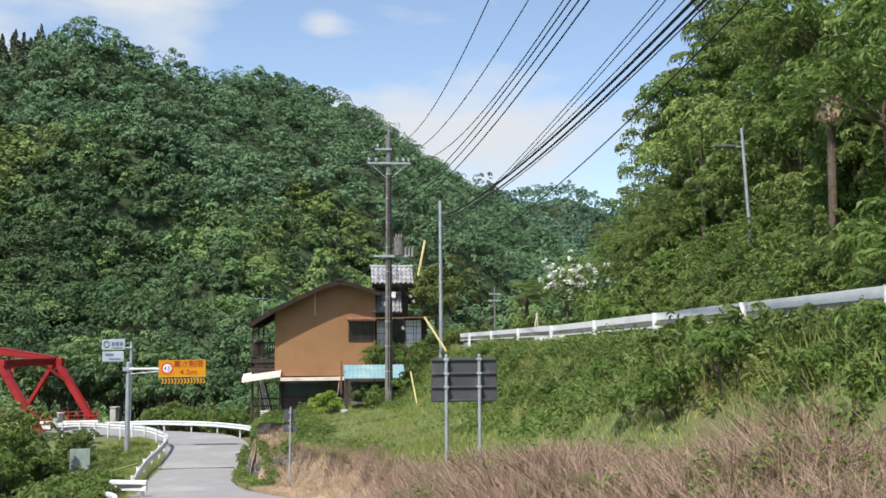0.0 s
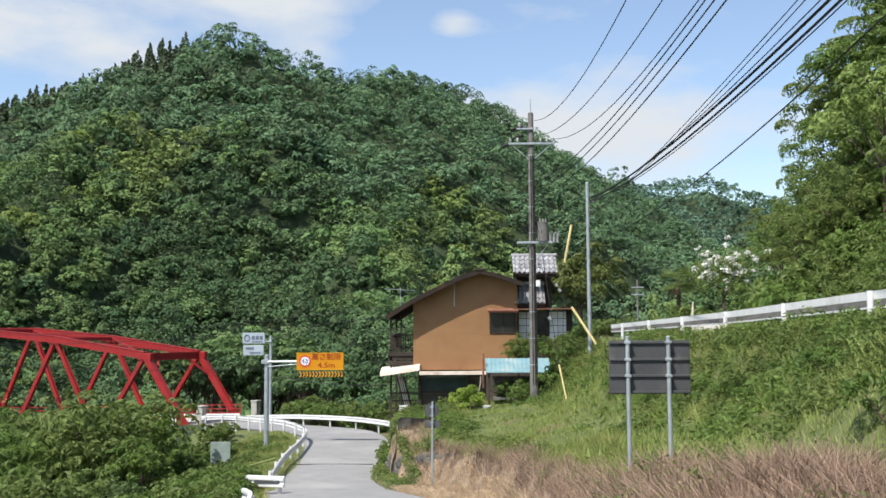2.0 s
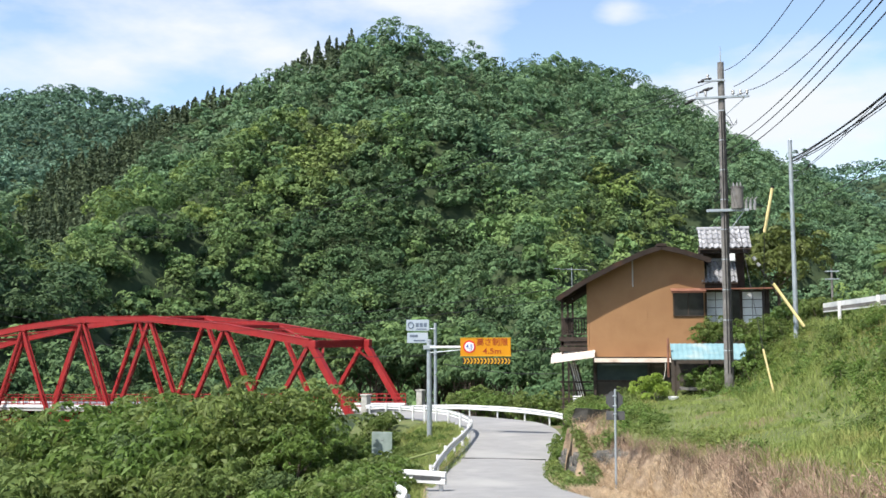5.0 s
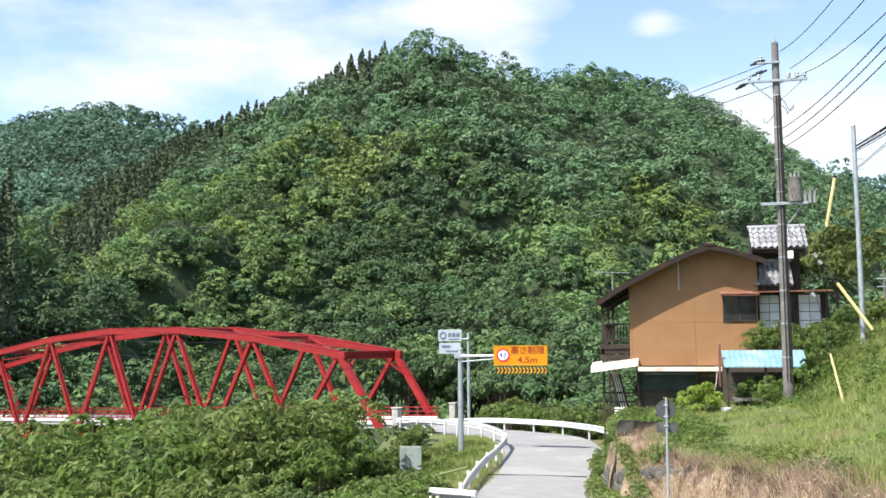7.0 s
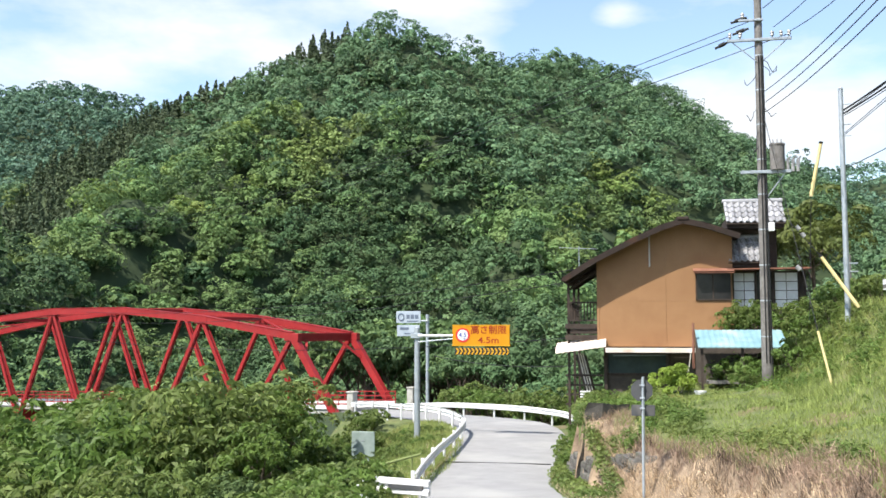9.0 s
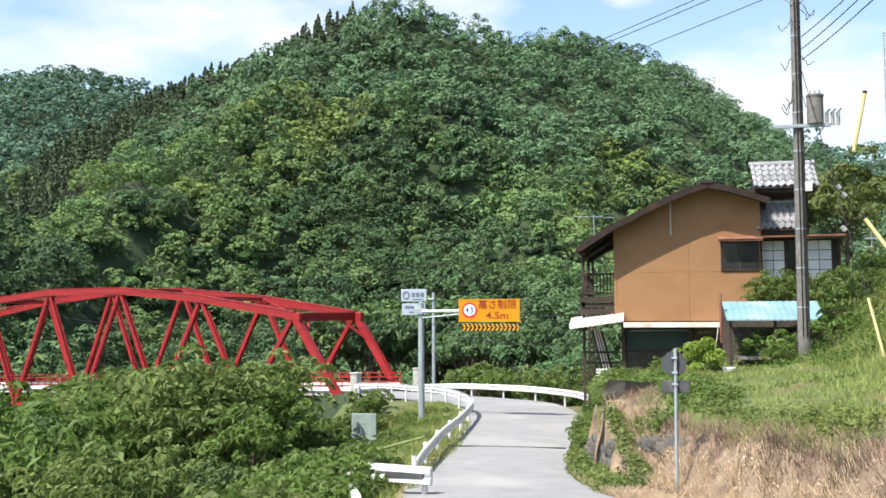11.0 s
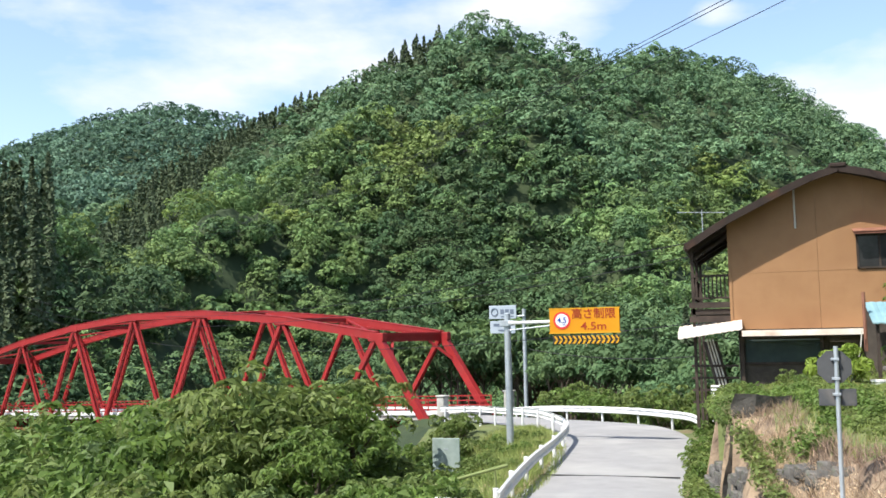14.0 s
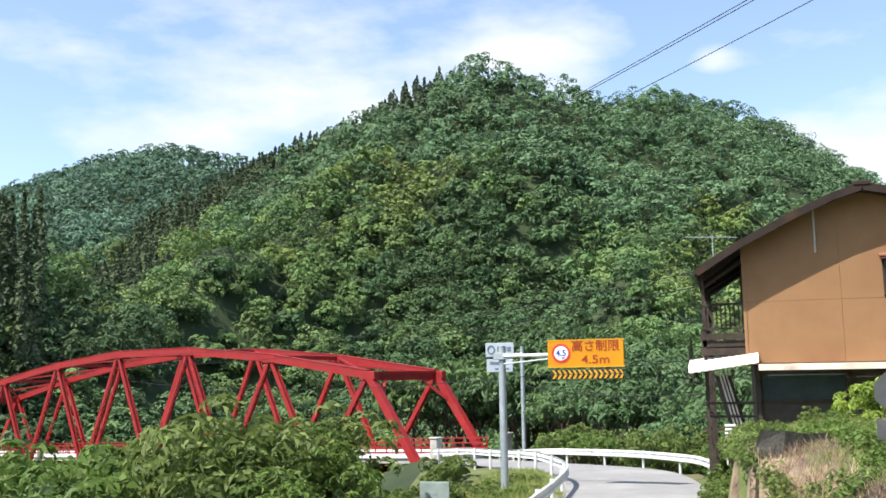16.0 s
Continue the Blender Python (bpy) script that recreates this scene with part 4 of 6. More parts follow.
# steel barrier closing the verge, and a bamboo rail
gb = thing("verge_barrier", "thick white painted steel barrier end across the verge", "barrier", "", (-7.45, 37.8, -4.55))
bm = sweep(bmesh.new(), [Vector((-0.85 + 0.16 * k, 0.2 - 0.04 * k, 0.46)) for k in range(11)], [(0.0, -0.2), (0.08, -0.17), (0.08, -0.06), (0.02, -0.03), (0.02, 0.03), (0.08, 0.06), (0.08, 0.17), (0.0, 0.2), (-0.06, 0.2), (-0.06, -0.2)])
part("beam", bm, M_WHITE, gb)
part("recess", box(bmesh.new(), (-0.35, -0.12, 0.41), (0.6, -0.03, 0.52), Matrix.Rotation(radians(-13), 4, "Z")), M_SHEET, gb)
line = spline([(-0.85, 0.2, 0.46), (-0.95, -0.5, 0.46), (-0.55, -2.4, 0.58), (0.2, -4.4, 0.75), (0.85, -6.3, 0.95), (1.3, -8.3, 1.18), (1.75, -11.0, 1.5), (2.3, -18.0, 2.3), (2.6, -26.0, 3.2)], 0.3)
part("curved_beam", sweep(bmesh.new(), line, [(0.0, -0.3), (0.07, -0.26), (0.07, -0.08), (0.01, -0.04), (0.01, 0.04), (0.07, 0.08), (0.07, 0.17), (0.0, 0.2), (-0.05, 0.2), (-0.05, -0.3)]), M_WHITE, gb)
for x, y, z in ((-0.6, 0.12, 0), (0.55, -0.1, 0), (-0.55, -2.4, 0.05), (0.2, -4.4, 0.25), (0.9, -6.3, 0.45), (1.35, -8.3, 0.7), (1.8, -11.0, 1.0)):
    part("post", rod(bmesh.new(), (x, y + 0.1, z - 0.9), (x, y + 0.1, z + 0.55), 0.075, n=12), M_WHITE, gb)
hr = thing("bamboo_rail", "long yellow-green bamboo rail slanting down the verge", "rail", "", (-7.9, 42.2, -4.0))
part("pole", rod(bmesh.new(), (0.0, 0.0, 0.15), (-5.6, -1.2, -1.35), 0.04, 0.03, 10), M_BAMBOO, hr)
for f in (0.05, 0.5, 0.95):
    x, y, z = -5.6 * f, -1.2 * f, 0.15 - 1.5 * f
    part("stake", rod(bmesh.new(), (x, y, z - 1.8), (x, y, z + 0.05), 0.03, n=8), M_BAMBOO, hr)
# joint across the road
bm = bmesh.new()
box(bm, (-8.42, 48.55, -4.985), (-4.5, 48.63, -4.958), None)
tagged(part("trim_joint", bm, M_BLACK), "dark tarred joint across the asphalt road", "road joint", kind="structure")

# ---- the house ----
HX, HY = 0.0, 56.0
house = thing("house", "two-storey brown metal-clad house with dark balcony and brown roof", "house", "", (HX, HY, 0))
LEFT, RIGHT, BACK = -2.95, 2.75, 9.5
ROOF = [(-4.4, 2.05), (-3.6, 2.56), (-2.95, 2.95), (-1.4, 3.72), (-0.2, 4.25), (0.68, 4.52), (1.6, 4.3), (3.0, 3.82)]


def roof_z(x):
    return float(np.interp(x, [p[0] for p in ROOF], [p[1] for p in ROOF]))


# front wall in sheets with seams
SHEETS = [(-2.95, -0.044, -0.9, 1.052), (-0.036, 2.75, -0.9, 1.052), (-2.95, -0.044, 1.06, None), (-0.036, 1.49, 1.06, None), (1.5, 2.75, 2.3, None)]
wall = part("wall", box(bmesh.new(), (LEFT + 0.02, 0.06, -0.9), (RIGHT - 0.02, BACK, 2.75)), M_BROWN, house)
bm = bmesh.new()
vs = [bm.verts.new((x, 0.06, z)) for x, z in ((LEFT, 2.7), (RIGHT, 2.7), (RIGHT, roof_z(RIGHT) - 0.12), (0.68, 4.36), (-1.4, 3.57), (LEFT, 2.8))]
vb = [bm.verts.new((v.co.x, BACK, v.co.z)) for v in vs]
bm.faces.new(vs)
bm.faces.new(vb[::-1])
for k in range(6):
    bm.faces.new((vs[k], vb[k], vb[(k + 1) % 6], vs[(k + 1) % 6]))
part("gable", bm, M_BROWN, house)
for x0, x1, z0, z1 in SHEETS:
    bm = bmesh.new()
    xs = [x0 + (x1 - x0) * k / 6 for k in range(7)]
    lo = [bm.verts.new((x, 0.0, z0)) for x in xs]
    hi = [bm.verts.new((x, 0.0, z1 if z1 is not None else roof_z(x) - 0.1)) for x in xs]
    lb = [bm.verts.new((v.co.x, 0.05, v.co.z)) for v in lo]
    hb = [bm.verts.new((v.co.x, 0.05, v.co.z)) for v in hi]
    for k in range(6):
        bm.faces.new((lo[k], lo[k + 1], hi[k + 1], hi[k]))
        bm.faces.new((lb[k + 1], lb[k], hb[k], hb[k + 1]))
        bm.faces.new((hi[k], hi[k + 1], hb[k + 1], hb[k]))
        bm.faces.new((lb[k], lb[k + 1], lo[k + 1], lo[k]))
    bm.faces.new((lo[0], hi[0], hb[0], lb[0]))
    bm.faces.new((hi[6], lo[6], lb[6], hb[6]))
    part("siding_sheet", bm, M_BROWN, house)
part("corner_trim", box(bmesh.new(), (LEFT - 0.05, -0.025, -0.9), (LEFT + 0.05, 0.1, 2.82), None, 0.008), M_BROWN, house)
part("vent_pipe", rod(bmesh.new(), (-0.72, -0.08, 2.55), (-0.72, -0.08, 3.92), 0.035, n=10), M_PALE, house)
part("seam_strip", box(bmesh.new(), (1.49, -0.012, 2.3), (1.53, 0.0, 3.2)), M_BROWN, house)
# roof
FRONT = -0.85
bm = bmesh.new()
rows_ = []
for y in (FRONT, BACK + 0.6):
    rows_.append(([bm.verts.new((x, y, z + 0.05)) for x, z in ROOF], [bm.verts.new((x, y, z - 0.1)) for x, z in ROOF]))
(t0, u0), (t1, u1) = rows_
for k in range(len(ROOF) - 1):
    bm.faces.new((t0[k], t0[k + 1], t1[k + 1], t1[k]))
    bm.faces.new((u0[k + 1], u0[k], u1[k], u1[k + 1]))
    bm.faces.new((u0[k], u0[k + 1], t0[k + 1], t0[k]))
    bm.faces.new((t1[k], t1[k + 1], u1[k + 1], u1[k]))
bm.faces.new((t0[0], t1[0], u1[0], u0[0]))
bm.faces.new((t1[-1], t0[-1], u0[-1], u1[-1]))
roof = part("roof", bm, M_ROOFBROWN, house, "rusty brown sheet metal roof")
for (x0, z0), (x1, z1) in zip(ROOF, ROOF[1:]):
    part("bargeboard", beam(bmesh.new(), (x0, FRONT - 0.02, z0 - 0.07), (x1, FRONT - 0.02, z1 - 0.07), 0.05, 0.24), M_ROOFBROWN, roof)
part("ridge_cap", box(bmesh.new(), (0.42, FRONT - 0.08, 4.47), (0.94, BACK + 0.6, 4.62), None, 0.03), M_ROOFBROWN, roof)
for k in range(4):
    y = 0.4 + k * 2.4
    part("rafter", beam(bmesh.new(), (LEFT, y, 2.76), (-4.36, y, 1.9), 0.08, 0.12), M_DARKWOOD, house)
part("eave_gutter", rod(bmesh.new(), (-4.43, FRONT, 1.98), (-4.43, BACK, 1.98), 0.06, n=8), M_DARKWOOD, roof)
# window with a rusty hood
w = part("window", box(box(box(box(bmesh.new(), (1.2, -0.06, 1.08), (2.66, 0.02, 1.14)), (1.2, -0.06, 2.2), (2.66, 0.02, 2.26)), (1.2, -0.06, 1.08), (1.27, 0.02, 2.26)), (1.9, -0.05, 1.1), (1.96, 0.01, 2.24)), M_DARKWOOD, house)
part("pane", box(bmesh.new(), (1.27, -0.015, 1.14), (2.66, 0.0, 2.2)), M_DARKGLASS, w)
bm = bmesh.new()
beam(bm, (1.1, -0.45, 2.28), (2.78, -0.45, 2.28), 0.04, 0.1)
v = [bm.verts.new(p) for p in ((1.1, -0.47, 2.3), (2.78, -0.47, 2.3), (2.78, 0.0, 2.46), (1.1, 0.0, 2.46))]
bm.faces.new(v)
v2 = [bm.verts.new((q.co.x, q.co.y, q.co.z - 0.04)) for q in v]
bm.faces.new(v2[::-1])
for j in range(4):
    bm.faces.new((v[j], v2[j], v2[(j + 1) % 4], v[(j + 1) % 4]))
part("window_hood", bm, M_RUST, w, "rusty metal window hood")
# long narrow canopy under the wall
part("canopy_strip", beam(bmesh.new(), (-2.65, -0.35, -1.02), (1.45, -0.35, -0.98), 0.75, 0.05), M_CANOPY, house, "pale sheet canopy strip")
part("canopy_fascia", box(bmesh.new(), (-2.65, -0.75, -1.14), (1.45, -0.71, -0.94), None, 0.005), M_CANOPY, house)
# balcony
for y in (0.15, 4.6, 9.2):
    part("balcony_post", box(bmesh.new(), (-4.3, y - 0.05, -4.3 if y < 1 else -5.0), (-4.19, y + 0.05, 2.05)), M_DARKWOOD, house)
part("balcony_floor", box(bmesh.new(), (-4.35, 0.1, -0.35), (-2.97, 9.3, -0.15)), M_DARKWOOD, house)
part("balcony_beam", box(bmesh.new(), (-4.4, 0.02, -0.62), (-2.97, 0.12, -0.4)), M_DARKWOOD, house)
part("balcony_beam", box(bmesh.new(), (-4.4, 0.03, -0.12), (-2.97, 0.13, 0.08)), M_DARKWOOD, house)
rl = part("balcony_rail", box(box(bmesh.new(), (-4.3, 0.08, 0.98), (-2.97, 0.16, 1.06)), (-4.3, 0.08, 0.2), (-2.97, 0.16, 0.27)), M_DARKWOOD, house)
box_side = part("balcony_rail", box(box(bmesh.new(), (-4.3, 0.16, 0.98), (-4.22, 9.2, 1.06)), (-4.3, 0.16, 0.2), (-4.22, 9.2, 0.27)), M_DARKWOOD, house)
for k in range(9):
    x = -4.15 + k * 0.14
    part("baluster", box(bmesh.new(), (x, 0.1, 0.27), (x + 0.05, 0.14, 0.98)), M_DARKWOOD, rl)
for k in range(44):
    y = 0.3 + k * 0.2
    part("baluster", box(bmesh.new(), (-4.28, y, 0.27), (-4.24, y + 0.05, 0.98)), M_DARKWOOD, box_side)
part("balcony_back_wall", box(bmesh.new(), (-2.99, 0.1, -0.1), (-2.955, 9.4, 2.6)), M_DARKWOOD, house)
part("sloping_strut", beam(bmesh.new(), (-4.2, 0.2, 1.6), (-3.0, 0.2, 2.4), 0.07, 0.09), M_DARKWOOD, house)
# corrugated awning over the side entrance
bm = bmesh.new()
prev = None
for k in range(41):
    u = k / 40
    x = -4.78 + u * 2.15
    zz = -0.98 + u * 0.3 + 0.01 * math.cos(k * 1.6)
    ring = [bm.verts.new((x, -0.75, zz - 0.22)), bm.verts.new((x, -0.72, zz)), bm.verts.new((x, 0.6, zz + 0.22)), bm.verts.new((x, 0.6, zz + 0.19)), bm.verts.new((x, -0.68, zz - 0.03)), bm.verts.new((x, -0.7, zz - 0.22))]
    if prev:
        for j in range(6):
            bm.faces.new((prev[j], prev[(j + 1) % 6], ring[(j + 1) % 6], ring[j]))
    else:
        bm.faces.new(ring)
    prev = ring
bm.faces.new(prev[::-1])
part("awning", bm, M_CANOPY, house, "whitish corrugated awning, stained and bent")
# ground floor
part("ground_floor_wall", box(bmesh.new(), (-2.75, 0.25, -4.4), (2.7, BACK, -0.9)), M_DARKBOARD, house)
gd = part("shutter", box(bmesh.new(), (-2.55, 0.2, -2.05), (-0.1, 0.25, -1.25)), M_TEALDARK, house, "dark green boarded opening")
part("sill_board", box(bmesh.new(), (-2.6, 0.17, -2.15), (-0.05, 0.25, -2.05)), M_DARKWOOD, gd)
for x in (-2.72, 0.0, 1.3):
    part("ground_post", box(bmesh.new(), (x, 0.1, -4.4), (x + 0.12, 0.24, -0.95)), M_DARKWOOD, house)
part("side_stair", beam(bmesh.new(), (-3.75, 0.5, -1.3), (-3.05, 0.9, -4.2), 0.9, 0.08), M_DARKWOOD, house)
for k in range(3):
    part("stair_rail", rod(bmesh.new(), (-3.85 + 0.1 * k, 0.2, -1.2), (-3.2 + 0.12 * k, 0.2, -4.0), 0.03, n=6), M_PALE, house)
for k in range(4):
    part("cross_brace", box(bmesh.new(), (-4.4, 0.15, -2.2 - k * 0.42), (-2.8, 0.2, -2.12 - k * 0.42)), M_DARKWOOD, house)
wc = thing("plastic_chair", "white plastic chair leaning below the balcony", "chair", "", (-3.55, 55.7, -3.75))
part("seat", box(bmesh.new(), (-0.22, -0.22, 0.4), (0.22, 0.22, 0.45), None, 0.02), M_WHITE, wc)
for k in range(4):
    part("back_slat", box(bmesh.new(), (-0.22, 0.2, 0.5 + k * 0.12), (0.22, 0.23, 0.57 + k * 0.12), None, 0.01), M_WHITE, wc)
for x in (-0.18, 0.18):
    for y in (-0.18, 0.18):
        part("leg", box(bmesh.new(), (x - 0.02, y - 0.02, -0.3), (x + 0.02, y + 0.02, 0.4), None, 0.005), M_WHITE, wc)
# antenna on a pole
an = thing("tv_antenna", "thin metal television antenna beside the roof", "antenna", "", (-3.9, 59, 2.6))
part("mast", rod(bmesh.new(), (0, 0, -0.6), (0, 0, 1.15), 0.02, n=6), M_GALV, an)
part("boom", rod(bmesh.new(), (-0.95, 0, 1.1), (0.85, 0, 1.0), 0.014, n=6), M_GALV, an)
for k in range(9):
    x = -0.9 + k * 0.21
    part("element", rod(bmesh.new(), (x, -0.3, 1.09 - 0.012 * k), (x, 0.3, 1.09 - 0.012 * k), 0.01, n=5), M_GALV, an)

# ---- tiled annex ----
ax = thing("tiled_annex", "tall narrow annex with stacked white-grey tiled roofs and papered windows", "annex", "", (0, 56.6, 0))
part("wall", box(bmesh.new(), (2.78, 0.1, -2.5), (5.85, 5.0, 2.35)), M_DARKBOARD, ax)
part("upper_wall", box(bmesh.new(), (2.78, 0.5, 2.45), (4.75, 4.0, 4.8)), M_DARKWOOD, ax)


def tile_roof(name, x0, x1, z0, z1, y0, y1, rows, parent):
    """Wavy clay tiles in overlapping rows on a slope that faces the road."""
    r = part(name, beam(bmesh.new(), (x0, (y0 + y1) / 2, (z0 + z1) / 2 - 0.09), (x1, (y0 + y1) / 2, (z0 + z1) / 2 - 0.09), math.hypot(y1 - y0, z1 - z0), 0.06, up=Vector((0, -(z1 - z0), y1 - y0))), M_DARKWOOD, parent)
    slope = Vector((0, y1 - y0, z1 - z0)).normalized()
    nrm = Vector((0, -slope.z, slope.y))
    L = math.hypot(y1 - y0, z1 - z0)
    n = int(round((x1 - x0) / 0.26))
    w_ = (x1 - x0) / n
    me = None
    for j in range(rows):
        for i in range(n):
            if me is None:
                bm = bmesh.new()
                ring = []
                for e, lift in ((0.0, 0.045), (1.0, 0.0)):
                    ring.append([bm.verts.new(Vector((w_ * k / 6, 0, 0)) + slope * (L / rows * 1.12 * e) + nrm * (0.05 * math.sin(k / 6 * 2 * math.pi) + lift)) for k in range(7)])
                low = [bm.verts.new(v.co - nrm * 0.05) for v in ring[0]]
                for k in range(6):
                    bm.faces.new((ring[0][k], ring[0][k + 1], ring[1][k + 1], ring[1][k]))
                    bm.faces.new((low[k], low[k + 1], ring[0][k + 1], ring[0][k]))
                me = bpy.data.meshes.new("roof_tile")
                bm.to_mesh(me)
                bm.free()
                me.materials.append(M_TILE)
            t = new("roof_tile", me)
            t.location = Vector((x0 + i * w_, y0, z0)) + slope * (L / rows * j)
            t.parent = r
    part("ridge_roll", rod(bmesh.new(), (x0 - 0.05, y1 + 0.05, z1 + 0.05), (x1 + 0.05, y1 + 0.05, z1 + 0.05), 0.11, n=10), M_TILE, r)
    return r


tile_roof("upper_roof", 2.55, 5.0, 4.42, 5.42, -0.55, 0.6, 4, ax)
tile_roof("lower_roof", 2.6, 4.3, 2.74, 3.84, -0.6, 0.5, 4, ax)
part("eave_board", box(bmesh.new(), (2.58, -0.45, 4.2), (4.95, 0.5, 4.32)), M_DARKWOOD, ax)
part("eave_board", box(bmesh.new(), (2.62, -0.5, 2.5), (4.28, 0.5, 2.62)), M_DARKWOOD, ax)
part("porch_roof", beam(bmesh.new(), (2.5, -0.35, 2.4), (5.9, -0.35, 2.42), 1.0, 0.06), M_RUST, ax, "rusty porch roof edge")
for x0, x1 in ((2.85, 3.72), (4.55, 5.5)):
    wn = part("window", box(bmesh.new(), (x0 - 0.05, -0.02, 2.28), (x1 + 0.05, 0.08, 2.34)), M_DARKWOOD, ax)
    for x in (x0 - 0.05, x1):
        part("jamb", box(bmesh.new(), (x, -0.02, 0.75), (x + 0.05, 0.08, 2.28)), M_DARKWOOD, wn)
    for i in range(2):
        for j in range(4):
            a, b = x0 + (x1 - x0) * i / 2 + 0.015, x0 + (x1 - x0) * (i + 1) / 2 - 0.015
            c, d = 0.72 + 0.39 * j + 0.015, 0.72 + 0.39 * (j + 1) - 0.015
            part("pane", box(bmesh.new(), (a, 0.03, c), (b, 0.05, d)), M_PAPER, wn)
part("dark_window", box(bmesh.new(), (3.8, 0.02, 0.9), (4.45, 0.06, 2.3)), M_DARKGLASS, ax)
for x in (3.76, 4.48, 5.75):
    part("post", box(bmesh.new(), (x - 0.05, -0.05, -1.5), (x + 0.05, 0.05, 2.36)), M_DARKWOOD, ax)
# teal canopy shed
sh = thing("canopy_shed", "low shed with a pale teal corrugated canopy and dark opening", "shed", "", (0, 50.2, 0))
bm = bmesh.new()
prev = None
for k in range(49):
    x = 0.85 + k / 48 * 3.2
    wv = 0.009 * math.cos(k * 1.9)
    ring = [bm.verts.new((x, 0.0, -0.78 + wv)), bm.verts.new((x, 1.7, -0.16 + wv)), bm.verts.new((x, 1.7, -0.19 + wv)), bm.verts.new((x, 0.0, -0.82 + wv))]
    if prev:
        for j in range(4):
            bm.faces.new((prev[j], prev[(j + 1) % 4], ring[(j + 1) % 4], ring[j]))
    else:
        bm.faces.new(ring)
    prev = ring
bm.faces.new(prev[::-1])
part("canopy", bm, M_TEAL, sh, "pale teal corrugated canopy")
for x in (0.95, 2.4, 3.9):
    part("post", box(bmesh.new(), (x, 0.15, -3.3), (x + 0.09, 0.24, -0.75)), M_DARKWOOD, sh)
part("back_wall", box(bmesh.new(), (0.9, 2.2, -3.3), (4.0, 2.3, -0.2)), M_DARKBOARD, sh)
part("work_bench", box(bmesh.new(), (1.2, 0.4, -2.15), (3.2, 1.2, -2.05)), M_POLE, sh)
part("rusty_pipe", rod(bmesh.new(), (0.72, 0.6, -1.6), (0.72, 0.6, 0.1), 0.05, n=8), M_RUST, sh)
bk = thing("water_tank", "small white tub beside the shed", "tub", "", (0.85, 49.6, -2.75))
part("body", rod(bmesh.new(), (0, 0, -0.3), (0, 0, 0.35), 0.16, 0.2, 14), M_WHITE, bk)
part("lid", rod(bmesh.new(), (0, 0, 0.35), (0, 0, 0.4), 0.22, n=14), M_WHITE, bk)
ar = thing("garden_hoop", "pale bent garden hoop beside the shed", "hoop", "", (0.35, 50.6, -2.9))
bm = bmesh.new()
pts = [Vector((-0.3 + 0.55 * math.sin(k / 10 * 1.5), 0, 1.9 * k / 10)) for k in range(11)]
for a, b in zip(pts, pts[1:]):
    rod(bm, a, b, 0.02, n=6)
part("tube", bm, M_PALE, ar)

# ---- leaves ----


def frames_for(nor, rng):
    ref = rng.normal(size=nor.shape)
    a = np.cross(nor, ref)
    a /= np.linalg.norm(a, axis=-1, keepdims=True) + 1e-9
    return a, np.cross(nor, a)


def leaf_quads(c, nor, size, rng, flat=0.72):
    """One folded leaf clump at each place."""
    nor = nor / (np.linalg.norm(nor, axis=-1, keepdims=True) + 1e-9)
    a, b = frames_for(nor, rng)
    b = b * flat
    f = nor * 0.25
    return np.stack([c - a * size, c - b * size + f * size, c + a * size, c + b * size - f * size * 0.4], -2).reshape(-1, 3)


def leaves(centers, radii, count, size, seed, lumps=0.28, depth=0.3, low=-0.35, spread_=0.42, corners=4, up=0.3):
    """Leaf clumps over the shells of uneven crowns. centers and radii n x 3."""
    rng = np.random.RandomState(seed)
    n = len(centers)
    d = rng.normal(size=(n, count, 3))
    d /= np.linalg.norm(d, axis=2, keepdims=True)
    d[:, :, 2] = np.where(d[:, :, 2] < low, -d[:, :, 2], d[:, :, 2])
    bul = rng.normal(size=(n, 10, 3))
    bul /= np.linalg.norm(bul, axis=2, keepdims=True)
    bul[:, :, 2] = np.abs(bul[:, :, 2])
    near = np.einsum("nci,nbi->ncb", d, bul)
    close, which = near.max(2), near.argmax(2)
    r = 1 - lumps * 1.7 * np.clip(1 - (close - 0.6) / 0.4, 0, 1.5) - rng.rand(n, count) ** 2 * depth
    c = centers[:, None] + d * r[..., None] * radii[:, None]
    bd = np.take_along_axis(bul, which[..., None], 1)
    nor = (d * 1.9 - bd * 0.9) / radii[:, None] * radii.mean()
    nor /= np.linalg.norm(nor, axis=2, keepdims=True) + 1e-9
    nor = nor * 0.9 + rng.normal(size=nor.shape) * spread_ + np.array([0, 0, up])
    sz = size * rng.uniform(0.55, 1.45, (n, count, 1)) * (radii.mean(1) / radii.mean()).reshape(-1, 1, 1) ** 0.7
    v = leaf_quads(c, nor, sz, rng)
    return v if corners == 4 else v.reshape(-1, 4, 3)[:, :3].reshape(-1, 3)


